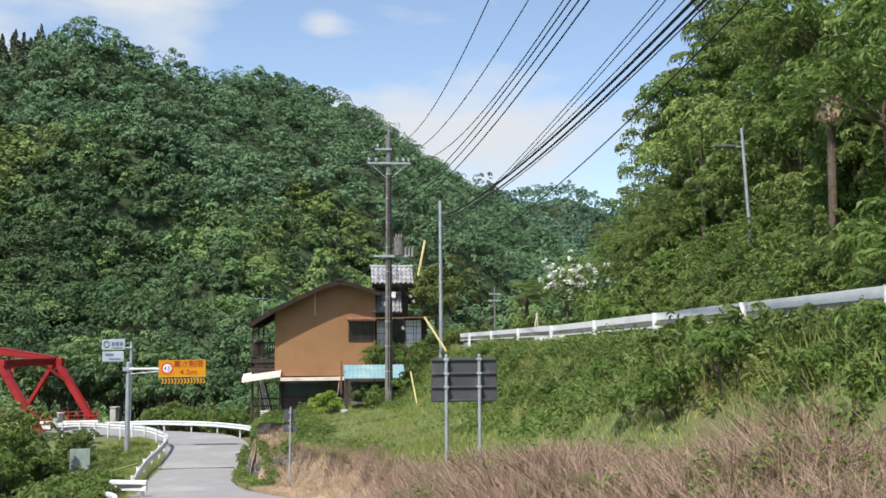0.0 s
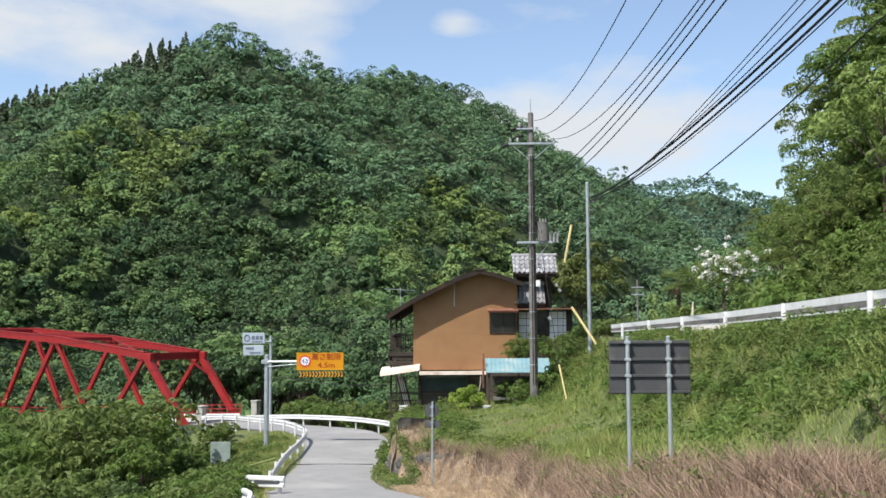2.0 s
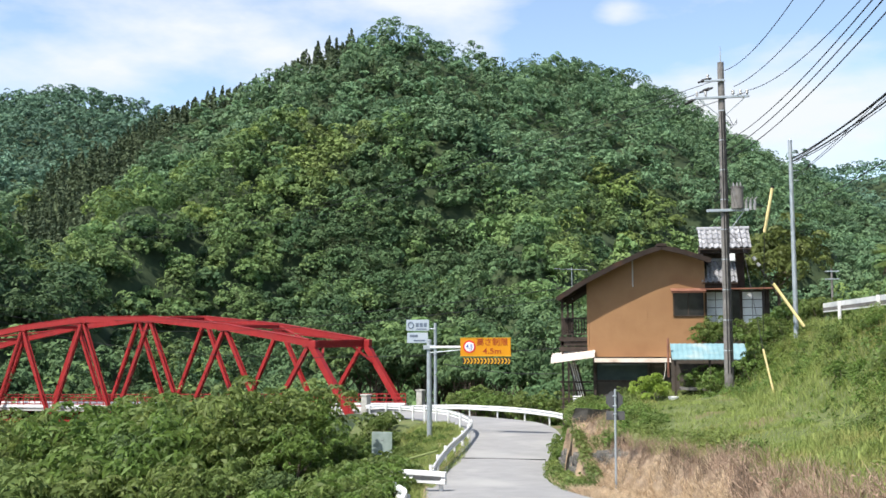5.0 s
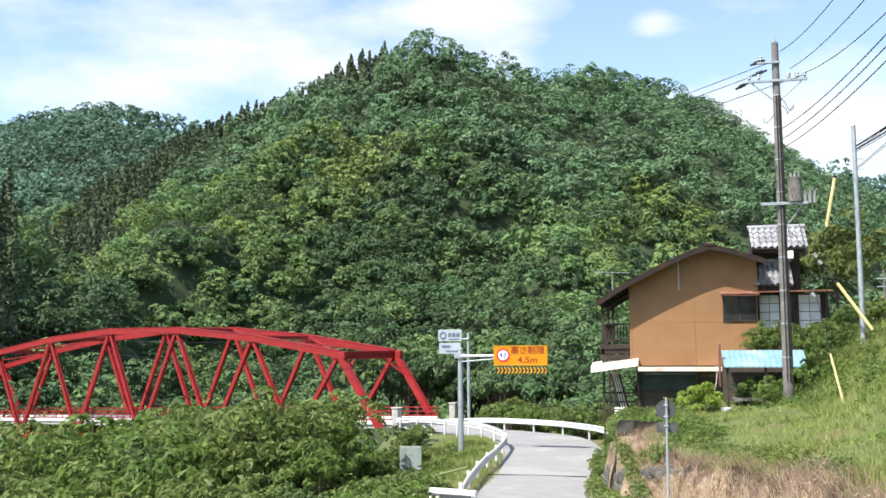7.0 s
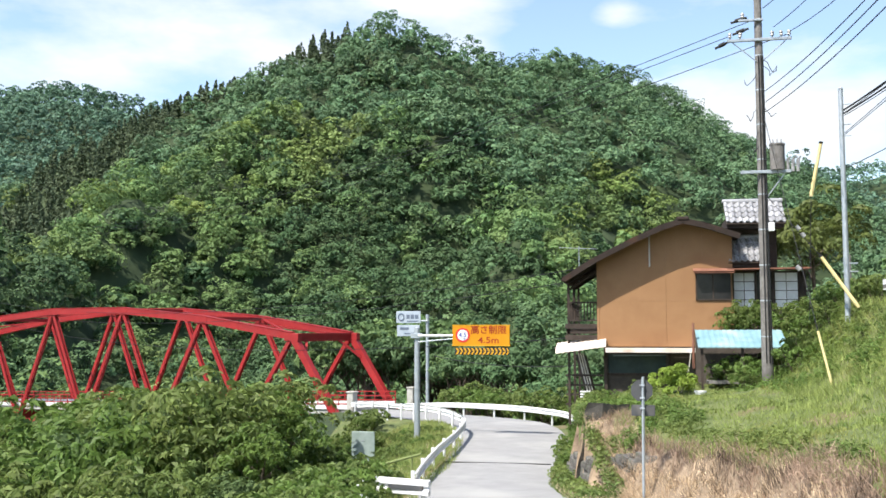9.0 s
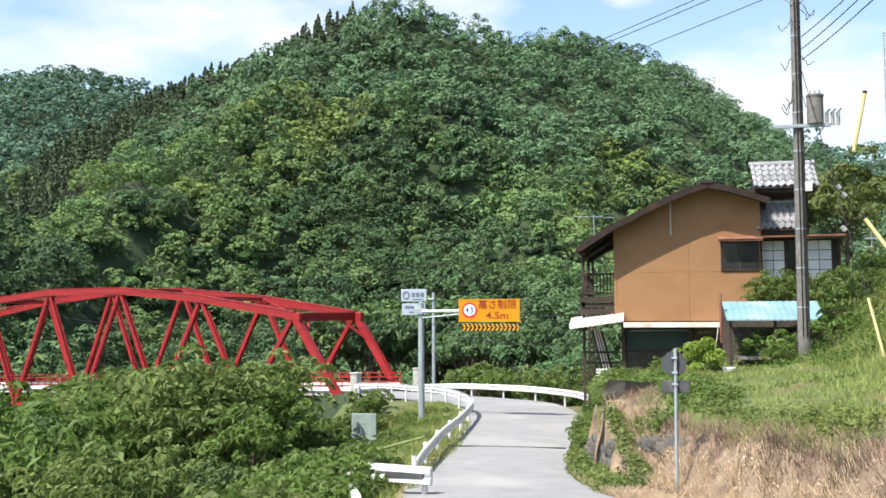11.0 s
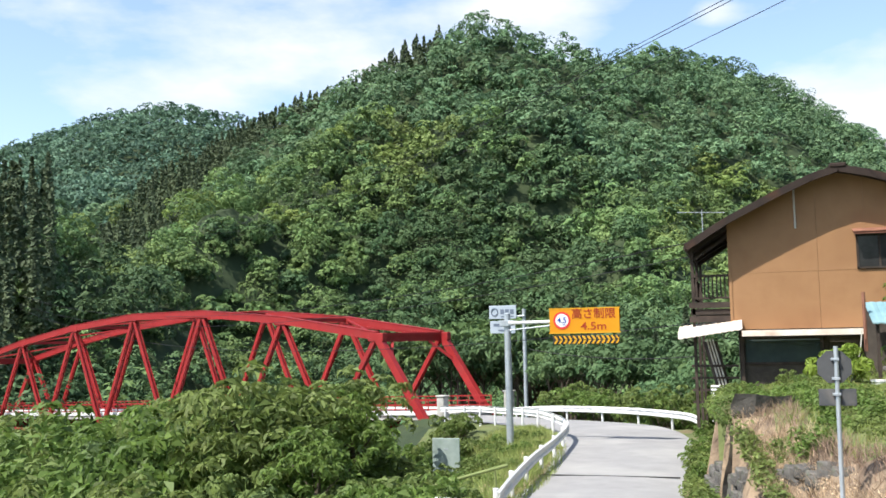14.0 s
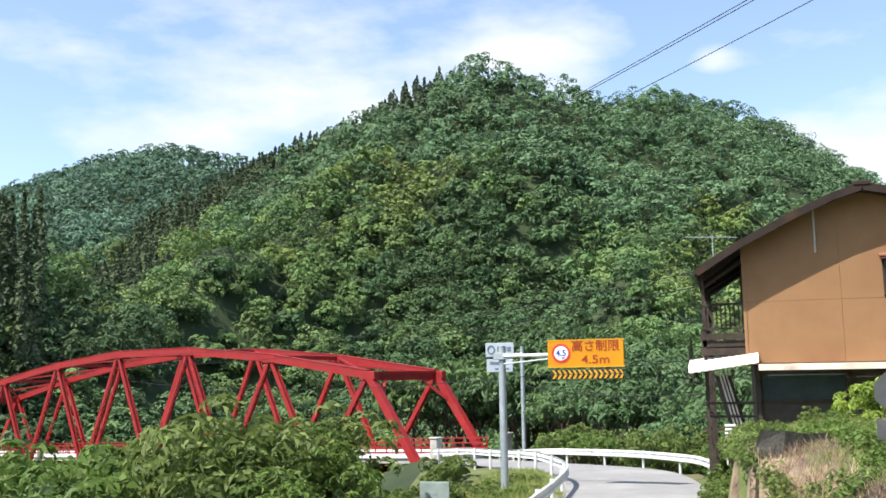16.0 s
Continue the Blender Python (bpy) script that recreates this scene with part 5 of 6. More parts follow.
def crowns(cen, rad, lumps, per, size, seed, flat=0.8, squash=0.75, droop=0.0, loose=0.28):
    """Crowns built of leafy lumps: each dome carries lumps, each lump a shell of leaf sprays facing outwards and up."""
    rng = np.random.RandomState(seed)
    n = len(cen)
    k = np.arange(lumps)
    z = 1 - 1.2 * (k + 0.5) / lumps
    a = k * 2.4 + rng.uniform(0, 6.28, (n, 1))
    r = np.sqrt(1 - z * z)
    d = np.stack([r * np.cos(a), r * np.sin(a), np.broadcast_to(z, (n, lumps))], -1) + rng.normal(size=(n, lumps, 3)) * 0.2
    d /= np.linalg.norm(d, axis=2, keepdims=True)
    lc = cen[:, None] + d * rad[:, None] * rng.uniform(0.5, 0.9, (n, lumps, 1))
    lr = rad.mean(1)[:, None, None] * rng.uniform(0.24, 0.52, (n, lumps, 1))
    e = rng.normal(size=(n, lumps, per, 3)) + d[:, :, None] * 0.8 + np.array([0, 0, 0.75])
    e /= np.linalg.norm(e, axis=3, keepdims=True)
    p = lc[:, :, None] + e * lr[:, :, None] * np.array([1, 1, squash]) * (1 - 0.32 * rng.rand(n, lumps, per, 1) ** 2)
    nor = e + np.array([0, 0, 0.2]) + rng.normal(size=p.shape) * loose
    sz = size * rng.uniform(0.55, 1.4, p.shape[:3])[..., None]
    v = leaf_quads(p, nor, sz, rng, flat).reshape(-1, 4, 3)[:, :3]
    if droop:
        v[:, 2, 2] -= droop * size
    return v.reshape(-1, 3)


def give_tint(ob, n, seed):
    """One random value for all the leaves of each of n crowns."""
    t = np.random.RandomState(seed).rand(n)
    t = np.repeat(t, len(ob.data.vertices) // n).astype(np.float32)
    ob.data.attributes.new("tint", "FLOAT", "POINT").data.foreach_set("value", t)
    return ob


def conifer_leaves(base, height, radius, count, size, seed):
    """Drooping sprays round narrow cones."""
    rng = np.random.RandomState(seed)
    n = len(base)
    h = rng.rand(n, count) ** 0.75 * 0.97 + 0.03
    tier = 0.72 + 0.28 * np.cos(h * 34 + rng.uniform(0, 6, (n, 1)))
    ang = rng.uniform(0, 2 * math.pi, (n, count))
    r = (1 - h) ** 0.8 * tier * rng.uniform(0.55, 1.05, (n, count)) * radius[:, None]
    d = np.stack([np.cos(ang), np.sin(ang), np.zeros_like(ang)], -1)
    c = base[:, None] + d * r[..., None]
    c[..., 2] += h * height[:, None]
    nor = d * 0.7 + np.array([0, 0, 0.55]) + rng.normal(size=d.shape) * 0.35
    return leaf_quads(c, nor, size * rng.uniform(0.6, 1.4, (n, count, 1)), rng, 0.5)


def leaf_mesh(name, verts, mat, corners=4):
    return mesh_from(name, verts, np.arange(len(verts)).reshape(-1, corners), mat)


def scatter(x0, x1, y0, y1, step, seed, keep=1.0):
    rng = np.random.RandomState(seed)
    X, Y = np.meshgrid(np.arange(x0, x1, step), np.arange(y0, y1, step))
    X = X + rng.uniform(-0.48, 0.48, X.shape) * step
    Y = Y + rng.uniform(-0.48, 0.48, Y.shape) * step
    k = rng.rand(*X.shape) < keep
    return X[k], Y[k]


def facing(x, y):
    """How steeply the ground rises, going away from the road."""
    e = 6.0
    gx_, gy_ = (land(x + e, y) - land(x - e, y)), (land(x, y + e) - land(x, y - e))
    wx, wy = x + 2, y - 12
    return (gx_ * wx + gy_ * wy) / np.hypot(wx, wy) / (2 * e)


# ---- the wooded mountains ----
X, Y = scatter(-235, 150, 97, 520, 6.0, 21)
Xs, Ys = scatter(-150, 60, 110, 300, 5.6, 22)
steep = facing(Xs, Ys) > 0.72
X, Y = np.r_[X, Xs[steep]], np.r_[Y, Ys[steep]]
crest_d, _ = polyline_distance(X, Y, [p[:2] for p in RIDGES[0]])
ok = ((facing(X, Y) > -0.16) | (crest_d < 20)) & (X > -(Y * 0.9 + 34)) & (X < Y * 0.3 + 12)
X, Y = X[ok], Y[ok]
Z = land(X, Y)
rng = np.random.RandomState(5)
spur_d, _ = polyline_distance(X, Y, [(-165, 235), (-172, 270), (-176, 300), (-166, 325), (-155, 333), (-123, 333), (-100, 328)])
con = (spur_d < 20 + 8 * fractal(X, Y, 30, 2, 40)) & (X < -92)
R = (2.7 + 3.0 * rng.rand(len(X)) ** 1.4) * (1 + 0.3 * fractal(X, Y, 30, 2, 31)) * np.interp(Y, [100, 400], [0.95, 1.15])
R = np.clip(R, 2.1, 6.2)
rad = np.stack([R, R, R * rng.uniform(0.75, 1.2, len(X))], 1)
cen = np.stack([X, Y, Z + rad[:, 2] * 0.45 + 1.2 + rng.uniform(-1.9, 1.3, len(X))], 1)
b = ~con
# crowns farther back take the haze-tinted leaf
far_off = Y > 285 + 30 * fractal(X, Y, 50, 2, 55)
# species by x paint light on the left spur and shade in the gully
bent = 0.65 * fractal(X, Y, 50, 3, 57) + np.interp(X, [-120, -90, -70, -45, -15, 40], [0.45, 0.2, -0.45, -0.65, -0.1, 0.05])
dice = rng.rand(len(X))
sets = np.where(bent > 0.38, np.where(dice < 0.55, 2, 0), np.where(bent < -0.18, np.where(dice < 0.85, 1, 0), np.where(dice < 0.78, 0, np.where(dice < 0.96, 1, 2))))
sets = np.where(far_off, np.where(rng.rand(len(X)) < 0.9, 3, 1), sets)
for k, (mat, what) in enumerate(((M_LEAF, "dense mixed green broadleaf forest covering the steep mountain"), (M_LEAF_B, "darker green oak forest among the mountain woods, massed to paint gully shade"), (M_LEAF_C, "fresh yellow-green trees scattered through the mountain forest"), (M_LEAF_D, "forest on the upper slopes of the mountain, leaves tinted with blue haze"))):
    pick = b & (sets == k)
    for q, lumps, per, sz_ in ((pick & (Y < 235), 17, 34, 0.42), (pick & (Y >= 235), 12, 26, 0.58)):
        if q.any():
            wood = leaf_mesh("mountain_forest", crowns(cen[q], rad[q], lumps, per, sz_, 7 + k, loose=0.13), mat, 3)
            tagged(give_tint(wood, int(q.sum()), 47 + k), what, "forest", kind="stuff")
CX, CY = scatter(-205, -92, 225, 352, 3.4, 23)
cd, _ = polyline_distance(CX, CY, [(-165, 235), (-172, 270), (-176, 300), (-166, 325), (-155, 333), (-123, 333), (-100, 328)])
ck = cd < 20 + 6 * fractal(CX, CY, 30, 2, 40)
CX, CY = CX[ck], CY[ck]
n = len(CX)
base = np.stack([CX, CY, land(CX, CY)], 1)
wood = leaf_mesh("cedar_forest", conifer_leaves(base, rng.uniform(5.5, 9.0, n), rng.uniform(1.9, 2.7, n), 120, 0.55, 17), M_CONIFER)
tagged(wood, "dark green cedars along the spur of the mountain", "forest", kind="stuff")
# far ridges, their haze painted into the leaf colour
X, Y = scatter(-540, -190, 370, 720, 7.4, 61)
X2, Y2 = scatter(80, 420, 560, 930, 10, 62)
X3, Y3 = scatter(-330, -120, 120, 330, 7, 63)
for X, Y, what in ((X, Y, "green forest on the far ridge, haze tinted into its leaves"), (X2, Y2, "green forest on the distant hill down the valley, haze tinted into its leaves")):
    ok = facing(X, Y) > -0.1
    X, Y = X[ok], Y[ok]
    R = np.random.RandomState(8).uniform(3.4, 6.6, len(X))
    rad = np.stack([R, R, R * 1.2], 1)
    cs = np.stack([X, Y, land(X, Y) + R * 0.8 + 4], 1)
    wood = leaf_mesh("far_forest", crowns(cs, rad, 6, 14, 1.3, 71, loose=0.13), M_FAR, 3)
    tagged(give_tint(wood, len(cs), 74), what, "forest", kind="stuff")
ok = (facing(X3, Y3) > -0.1) & (X3 < -(Y3 * 0.86 + 22))
X, Y = X3[ok], Y3[ok]
n = len(X)
wood = leaf_mesh("cedar_forest", conifer_leaves(np.stack([X, Y, land(X, Y)], 1), np.random.RandomState(3).uniform(9, 13, n), np.random.RandomState(4).uniform(2.2, 3.2, n), 90, 0.9, 19), M_CONIFER)
tagged(wood, "dark cedar wood on the neighbouring spur", "forest", kind="stuff")
X, Y = scatter(-135, -94, 112, 158, 3.6, 64)
ok = X + 3.3 < -(Y - 23.6) * 0.83
X, Y = X[ok], Y[ok]
g = land(X, Y)
wood = leaf_mesh("cedar_forest", conifer_leaves(np.stack([X, Y, g], 1), np.clip(np.random.RandomState(5).uniform(25, 31, len(X)) - g, 6, 20), np.random.RandomState(6).uniform(2.0, 2.8, len(X)), 260, 0.5, 29), M_CONIFER)
tagged(wood, "tall dark cedars on the near end of the neighbouring spur", "forest", kind="stuff")


# ---- single trees and bushes ----
def tree(name, label, category, height, r, count, size, seed, mat=None, group="", squash=0.8, trunk=0.12):
    """Trunk with limbs and a crown of several leafy masses."""
    rnd = random.Random(seed)
    ob = thing(name, label, category, group)
    bm = bmesh.new()
    top = Vector((rnd.uniform(-0.3, 0.3), rnd.uniform(-0.3, 0.3), height * 0.62))
    rod(bm, (0, 0, -0.6), top, trunk, trunk * 0.6, 8)
    masses = []
    for k in range(6):
        a = k * 1.05 + rnd.uniform(-0.4, 0.4)
        rr = r * rnd.uniform(0.35, 0.62)
        c = Vector((math.cos(a) * rr, math.sin(a) * rr, height - r * squash * rnd.uniform(0.55, 1.2)))
        rod(bm, top * rnd.uniform(0.6, 1.0), c, trunk * 0.45, trunk * 0.15, 6)
        masses.append((c, r * rnd.uniform(0.42, 0.62)))
    masses.append((Vector((0, 0, height - r * squash * 0.55)), r * 0.6))
    part("trunk", bm, M_BARK, ob)
    cs = np.array([m[0][:] for m in masses])
    rs = np.array([[m[1], m[1], m[1] * squash] for m in masses])
    crown = leaf_mesh("crown", crowns(cs, rs, 7, count // 49, size, seed, flat=0.5, droop=0.5, loose=0.26), mat or M_LEAF_NEAR, 3)
    give_tint(crown, 1, seed).parent = ob
    return ob


def bush(name, label, r, count, size, seed, mat=None, group="", squash=0.75, category="bush"):
    ob = thing(name, label, category, group)
    rnd = random.Random(seed)
    bm = bmesh.new()
    cs, rs = [], []
    for k in range(5):
        a = k * 1.26 + rnd.uniform(-0.5, 0.5)
        rr = r * rnd.uniform(0.25, 0.6)
        c = Vector((math.cos(a) * rr, math.sin(a) * rr, r * squash * rnd.uniform(0.5, 0.95)))
        rod(bm, (0, 0, -0.2), c, 0.03, 0.012, 5)
        cs.append(c[:])
        q = r * rnd.uniform(0.4, 0.62)
        rs.append((q, q, q * squash))
    part("stem", bm, M_BARK, ob)
    crown = leaf_mesh("foliage", crowns(np.array(cs), np.array(rs), 5, count // 25, size, seed, flat=0.5, droop=0.4, loose=0.3), mat or M_LEAF_NEAR, 3)
    give_tint(crown, 1, seed).parent = ob
    return ob


def spread(makers, spots):
    """Copies of a few patterns at spots of (x, y, z, scale); the patterns themselves take the first ones."""
    rnd = random.Random(77)
    for i, (x, y, z, s) in enumerate(spots):
        src = makers[i % len(makers)]
        if i < len(makers):
            src.location, src.rotation_euler, src.scale = (x, y, z), (0, 0, rnd.uniform(0, 6.28)), (s, s, s)
        else:
            m = Matrix.Translation((x, y, z)) @ Matrix.Rotation(rnd.uniform(0, 6.28), 4, "Z")
            c = copy_thing(src, m)
            c.scale = (s, s, s)


# trees on the river bank between the road and the bridge
def canopy(y):
    return float(np.interp(y, [28, 34, 42, 50, 58, 75, 85], [-5.6, -5.1, -3.6, -3.1, -3.1, -4.4, -5.6]))


rnd = random.Random(4)
spots = []
X, Y = scatter(-62, -9, 27, 88, 3.1, 33)
for x, y in zip(X, Y):
    if x > -(6.6 + 0.15 * y) - 0.3 or (y > 60 and x > -26 - (y - 60) * 0.1) and x > -19 - (y - 60) * 0.55:
        continue
    if y > 78 + (-28 - x) * 0.35 or x < -20 - y * 0.62 or (y > 57 and x > -28):
        continue
    g = land_at(x, y)
    topz = canopy(y) + rnd.uniform(-2.3, 0.4) + (1.0 if rnd.random() < 0.1 else 0.0) - 1.7 * min(1.0, max(0.0, (-(x + 2.6) / max(1.0, y - 19.3) - 0.64) / 0.08))
    h = topz - g
    if h < 1.2:
        continue
    spots.append((x, y, g, h / 6.0))
kinds = [tree("river_bank_tree", "leafy green broadleaf tree on the bank below the road", "tree", 6.0, 2.3 + 0.2 * (k % 3), 2450, 0.155, 100 + k, (M_LEAF_NEAR, M_LEAF_BUSH2, M_LEAF_NEAR, M_LEAF_BUSH2, M_LEAF_NEAR, M_LEAF_C, M_LEAF)[k], "river bank trees") for k in range(7)]
spread(kinds, spots)

# low weeds and bushes beside the barrier
rnd = random.Random(9)
spots = []
for k in range(110):
    y = rnd.uniform(29, 62)
    x = -(5.9 + (y - 29) * 0.17) - 3.0 - rnd.random() ** 1.2 * 6.0
    spots.append((x, y, land_at(x, y) - 0.1, rnd.uniform(0.55, 0.9) + 0.12 * min(4.0, -(x + 8.9 + (y - 29) * 0.17))))
for k in range(46):
    y = rnd.uniform(45, 72)
    x = -(8.6 + max(0.0, y - 45) * 0.2) - 3.2 - rnd.random() * 6.5
    spots.append((x, y, land_at(x, y) - 0.1, rnd.uniform(0.6, 1.3)))
kinds = [bush("roadside_bush", "low leafy green bush on the slope beside the road", 1.15, 800, 0.13, 140 + k, (M_LEAF_NEAR, M_LEAF_BUSH2)[k % 2], "roadside bushes") for k in range(4)]
spread(kinds, spots)

rnd = random.Random(92)
spots = []
for k in range(34):
    y = rnd.uniform(50, 68)
    x = float(np.interp(y, [50, 58, 68], [-16.0, -18.6, -22.6])) - rnd.random() * 5.0
    g = land_at(x, y)
    top = -3.6 - max(0.0, x + 16.5) * 0.5 + rnd.uniform(-0.7, 0.3)
    if top - g > 1.0:
        spots.append((x, y, g - 0.1, (top - g) / 2.5))
kinds = [bush("riverside_bush", "tall leafy green bush on the bank in front of the bridge", 1.7, 1300, 0.13, 155 + k, (M_LEAF_NEAR, M_LEAF_BUSH2)[k % 2], "riverside bushes", 1.0) for k in range(3)]
spread(kinds, spots)
rnd = random.Random(91)
spots = []
for k in range(230):
    y = rnd.uniform(28, 60) if k < 90 else rnd.uniform(28, 41.5)
    edge = float(np.interp(y, [29, 40.6, 43.5, 48, 53, 58.5], [-6.4, -7.9, -8.3, -8.7, -9.0, -9.6]))
    x = edge - 0.5 - rnd.random() * 3.2
    spots.append((x, y, land_at(x, y) - 0.08, (rnd.uniform(0.35, 0.7) if y > 41 else rnd.uniform(0.85, 1.35)) * min(1.0, 0.45 + 0.3 * (edge - x))))
kinds = [bush("weed_clump", "leafy weeds crowding the verge behind the guard rail", 0.8, 420, 0.1, 150 + k, (M_LEAF_BUSH2, M_LEAF_NEAR)[k % 2], "verge weeds", 0.8) for k in range(4)]
spread(kinds, spots)

# trees beyond the outer guard rail
rnd = random.Random(12)
spots = []
for k in range(46):
    u = rnd.random()
    y = 66 + u * 34
    x = -2.5 - (y - 62) * 0.62 + rnd.uniform(2.0, 11) + 1.5
    g = land_at(x, y)
    topz = rnd.uniform(-3.4, -1.2) + max(0, (y - 84)) * 0.12
    spots.append((x, y, g, max(0.4, (topz - g) / 7.0)))
for k in range(22):
    x, y = rnd.uniform(-30, -14), rnd.uniform(95, 106)
    g = land_at(x, y)
    spots.append((x, y, g, (rnd.uniform(-3.0, 0.5) - g) / 7.0))
# mostly the dark leaf: shade behind the sign and bridge mouth is coloured in
kinds = [tree("valley_tree", "spreading tree behind the guard rail, leaves darkened for shade", "tree", 7.0, 2.9, 1500, 0.23, 160 + k, (M_LEAF_B, M_LEAF_B, M_LEAF)[k % 3], "valley trees", 0.6) for k in range(5)]
spread(kinds, spots)
rnd = random.Random(13)
spots = []
for k in range(40):
    y = rnd.uniform(64, 84)
    x = float(np.interp(y, [63, 66, 71, 75, 79, 84], [-4.5, -5.3, -7.9, -11, -14, -17])) + 1.2 + rnd.random() * 4
    spots.append((x, y, land_at(x, y) - 0.2, rnd.uniform(0.7, 1.25)))
kinds = [bush("verge_bush", "low light green bush behind the guard rail", 1.6, 800, 0.14, 170 + k, (M_LEAF_NEAR, M_LEAF_BUSH2)[k % 2], "verge bushes", 1.0) for k in range(3)]
spread(kinds, spots)
# dark conifers behind the sign and the house
for k, (x, y, h) in enumerate(((-6.5, 97, 15.5), (-3.6, 95, 14.0), (-9.0, 99, 13.5), (0.5, 100, 12.5), (-45, 112, 11.0), (-66, 117, 9.5))):
    ob = thing("conifer", "dark green conifer standing among the valley trees", "tree", "valley conifers", (x, y, land_at(x, y)))
    part("trunk", rod(bmesh.new(), (0, 0, -0.5), (0, 0, h * 0.9), 0.2, 0.04, 8), M_BARK, ob)
    cr = leaf_mesh("crown", conifer_leaves(np.zeros((1, 3)), np.array([h]), np.array([2.3]), 2200, 0.22, 200 + k), M_CONIFER if k < 4 else M_LEAF_C)
    cr.parent = ob

# the wooded slope above the upper road
rnd = random.Random(14)
spots = []
X, Y = scatter(12, 52, 18, 120, 3.6, 35)
for x, y in zip(X, Y):
    xh = float(np.interp(y, [0, 40, 60, 110], [12.6, 12.8, 17.5, 36]))
    if x < xh + 0.8 or x > xh + 9.5:
        continue
    if 24 < y < 44 and x < xh + 5.6:
        continue
    spots.append((x, y, land_at(x, y), rnd.uniform(0.75, 1.3) * (0.8 if x < xh + 3 else 1.0)))
tall = []
for x, y, s in ((21.4, 57.0, 1.25), (23.4, 60.5, 1.7), (24.0, 56.0, 1.8), (26.0, 59.5, 2.0), (26.0, 64.0, 1.6), (27.5, 56.5, 1.9), (29.0, 61.0, 2.0)):
    tall.append((x, y, land_at(x, y) - 0.2, s))
kinds = [tree("hillside_tree", "leafy green tree on the steep slope above the road", "tree", 7.5, 2.7, 4000, 0.12, 180 + k, (M_LEAF_NEAR, M_LEAF_BUSH2, M_LEAF_C)[k % 3], "hillside trees", 0.95) for k in range(6)]
spread(kinds, spots)
kinds = [tree("tall_tree", "tall dense broadleaf tree on the wooded slope", "tree", 7.5, 2.5, 7000, 0.1, 190 + k, (M_LEAF_NEAR, M_LEAF_BUSH2)[k], "tall slope trees", 1.0) for k in range(2)]
spread(kinds, tall)
rnd = random.Random(15)
spots = []
for k in range(120):
    y = rnd.uniform(14, 105)
    xh = float(np.interp(y, [0, 40, 60, 110], [12.6, 12.8, 17.5, 36]))
    xu = float(upper_x(y)) + 5.6
    x = rnd.uniform(xu, max(xh + 4.5, xu + 1.5))
    if 44 < y < 57 and x < 14:
        continue
    spots.append((x, y, land_at(x, y), rnd.uniform(0.7, 1.5) * (0.55 if 20 < y < 37 else 1.0)))
kinds = [bush("hillside_bush", "leafy bush at the foot of the wooded slope", 1.3, 1100, 0.12, 220 + k, (M_LEAF_BUSH2, M_LEAF_NEAR)[k % 2], "hillside bushes", 0.9) for k in range(4)]
spread(kinds, spots)

rnd = random.Random(19)
spots = []
for k in range(120):
    y = rnd.uniform(18, 75)
    xh = float(np.interp(y, [0, 40, 60, 110], [12.6, 12.8, 17.5, 36]))
    x = xh + rnd.random() ** 1.3 * 11
    low_ = 0.5 if 22 < y < 42 and x < xh + 4.5 else 1.0
    spots.append((x, y, land_at(x, y) - 0.2, rnd.uniform(0.7, 1.35) * low_))
for k in range(60):
    y = rnd.uniform(22, 58)
    xh = float(np.interp(y, [0, 40, 60, 110], [12.6, 12.8, 17.5, 36]))
    x = xh + rnd.uniform(4.5, 10.5)
    spots.append((x, y, land_at(x, y) - 0.2, rnd.uniform(1.0, 1.7)))
kinds = [bush("slope_bush", "dense leafy undergrowth on the wooded slope", 1.9, 1450, 0.12, 230 + k, (M_LEAF_NEAR, M_LEAF_BUSH2, M_LEAF_C)[k % 3], "slope undergrowth", 0.95) for k in range(4)]
spread(kinds, spots)

# bushes and creepers on the bank below the upper road
rnd = random.Random(16)
spots = []
for k in range(84):
    y = rnd.uniform(6, 47)
    xu = float(upper_x(y))
    x = xu - 0.75 - rnd.random() ** 1.3 * (1.5 if y > 24 else 2.0)
    spots.append((x, y, land_at(x, y) - 0.12, rnd.uniform(0.3, 0.58) * (0.8 if y < 14 or y > 26 else 1.0)))
for x, y, q in ((5.0, 13.6, 0.95), (5.6, 12.9, 1.05), (6.3, 13.8, 1.0), (4.9, 14.8, 0.75), (6.2, 11.6, 0.75), (6.3, 10.2, 0.75), (5.6, 10.6, 0.6), (6.4, 8.6, 0.7), (6.1, 7.0, 0.7), (5.6, 15.6, 0.8), (6.4, 16.4, 0.8),
                (5.6, 18.6, 0.7), (6.2, 20.4, 0.7), (5.2, 21.8, 0.6), (5.9, 24.4, 0.7), (5.4, 27.0, 0.75), (5.0, 30.5, 0.6), (5.6, 33.0, 0.7), (4.9, 36.0, 0.7), (5.4, 39.0, 0.8), (4.6, 41.0, 0.7)):
    spots.append((x, y, land_at(x, y) - 0.08, q))
kinds = [bush("bank_bush", "green creepers and bushes on the bank below the guard rail", 0.9, 900, 0.075, 240 + k, (M_LEAF_NEAR, M_LEAF_BUSH2)[k % 2], "bank bushes", 0.7) for k in range(5)]
spread(kinds, spots)
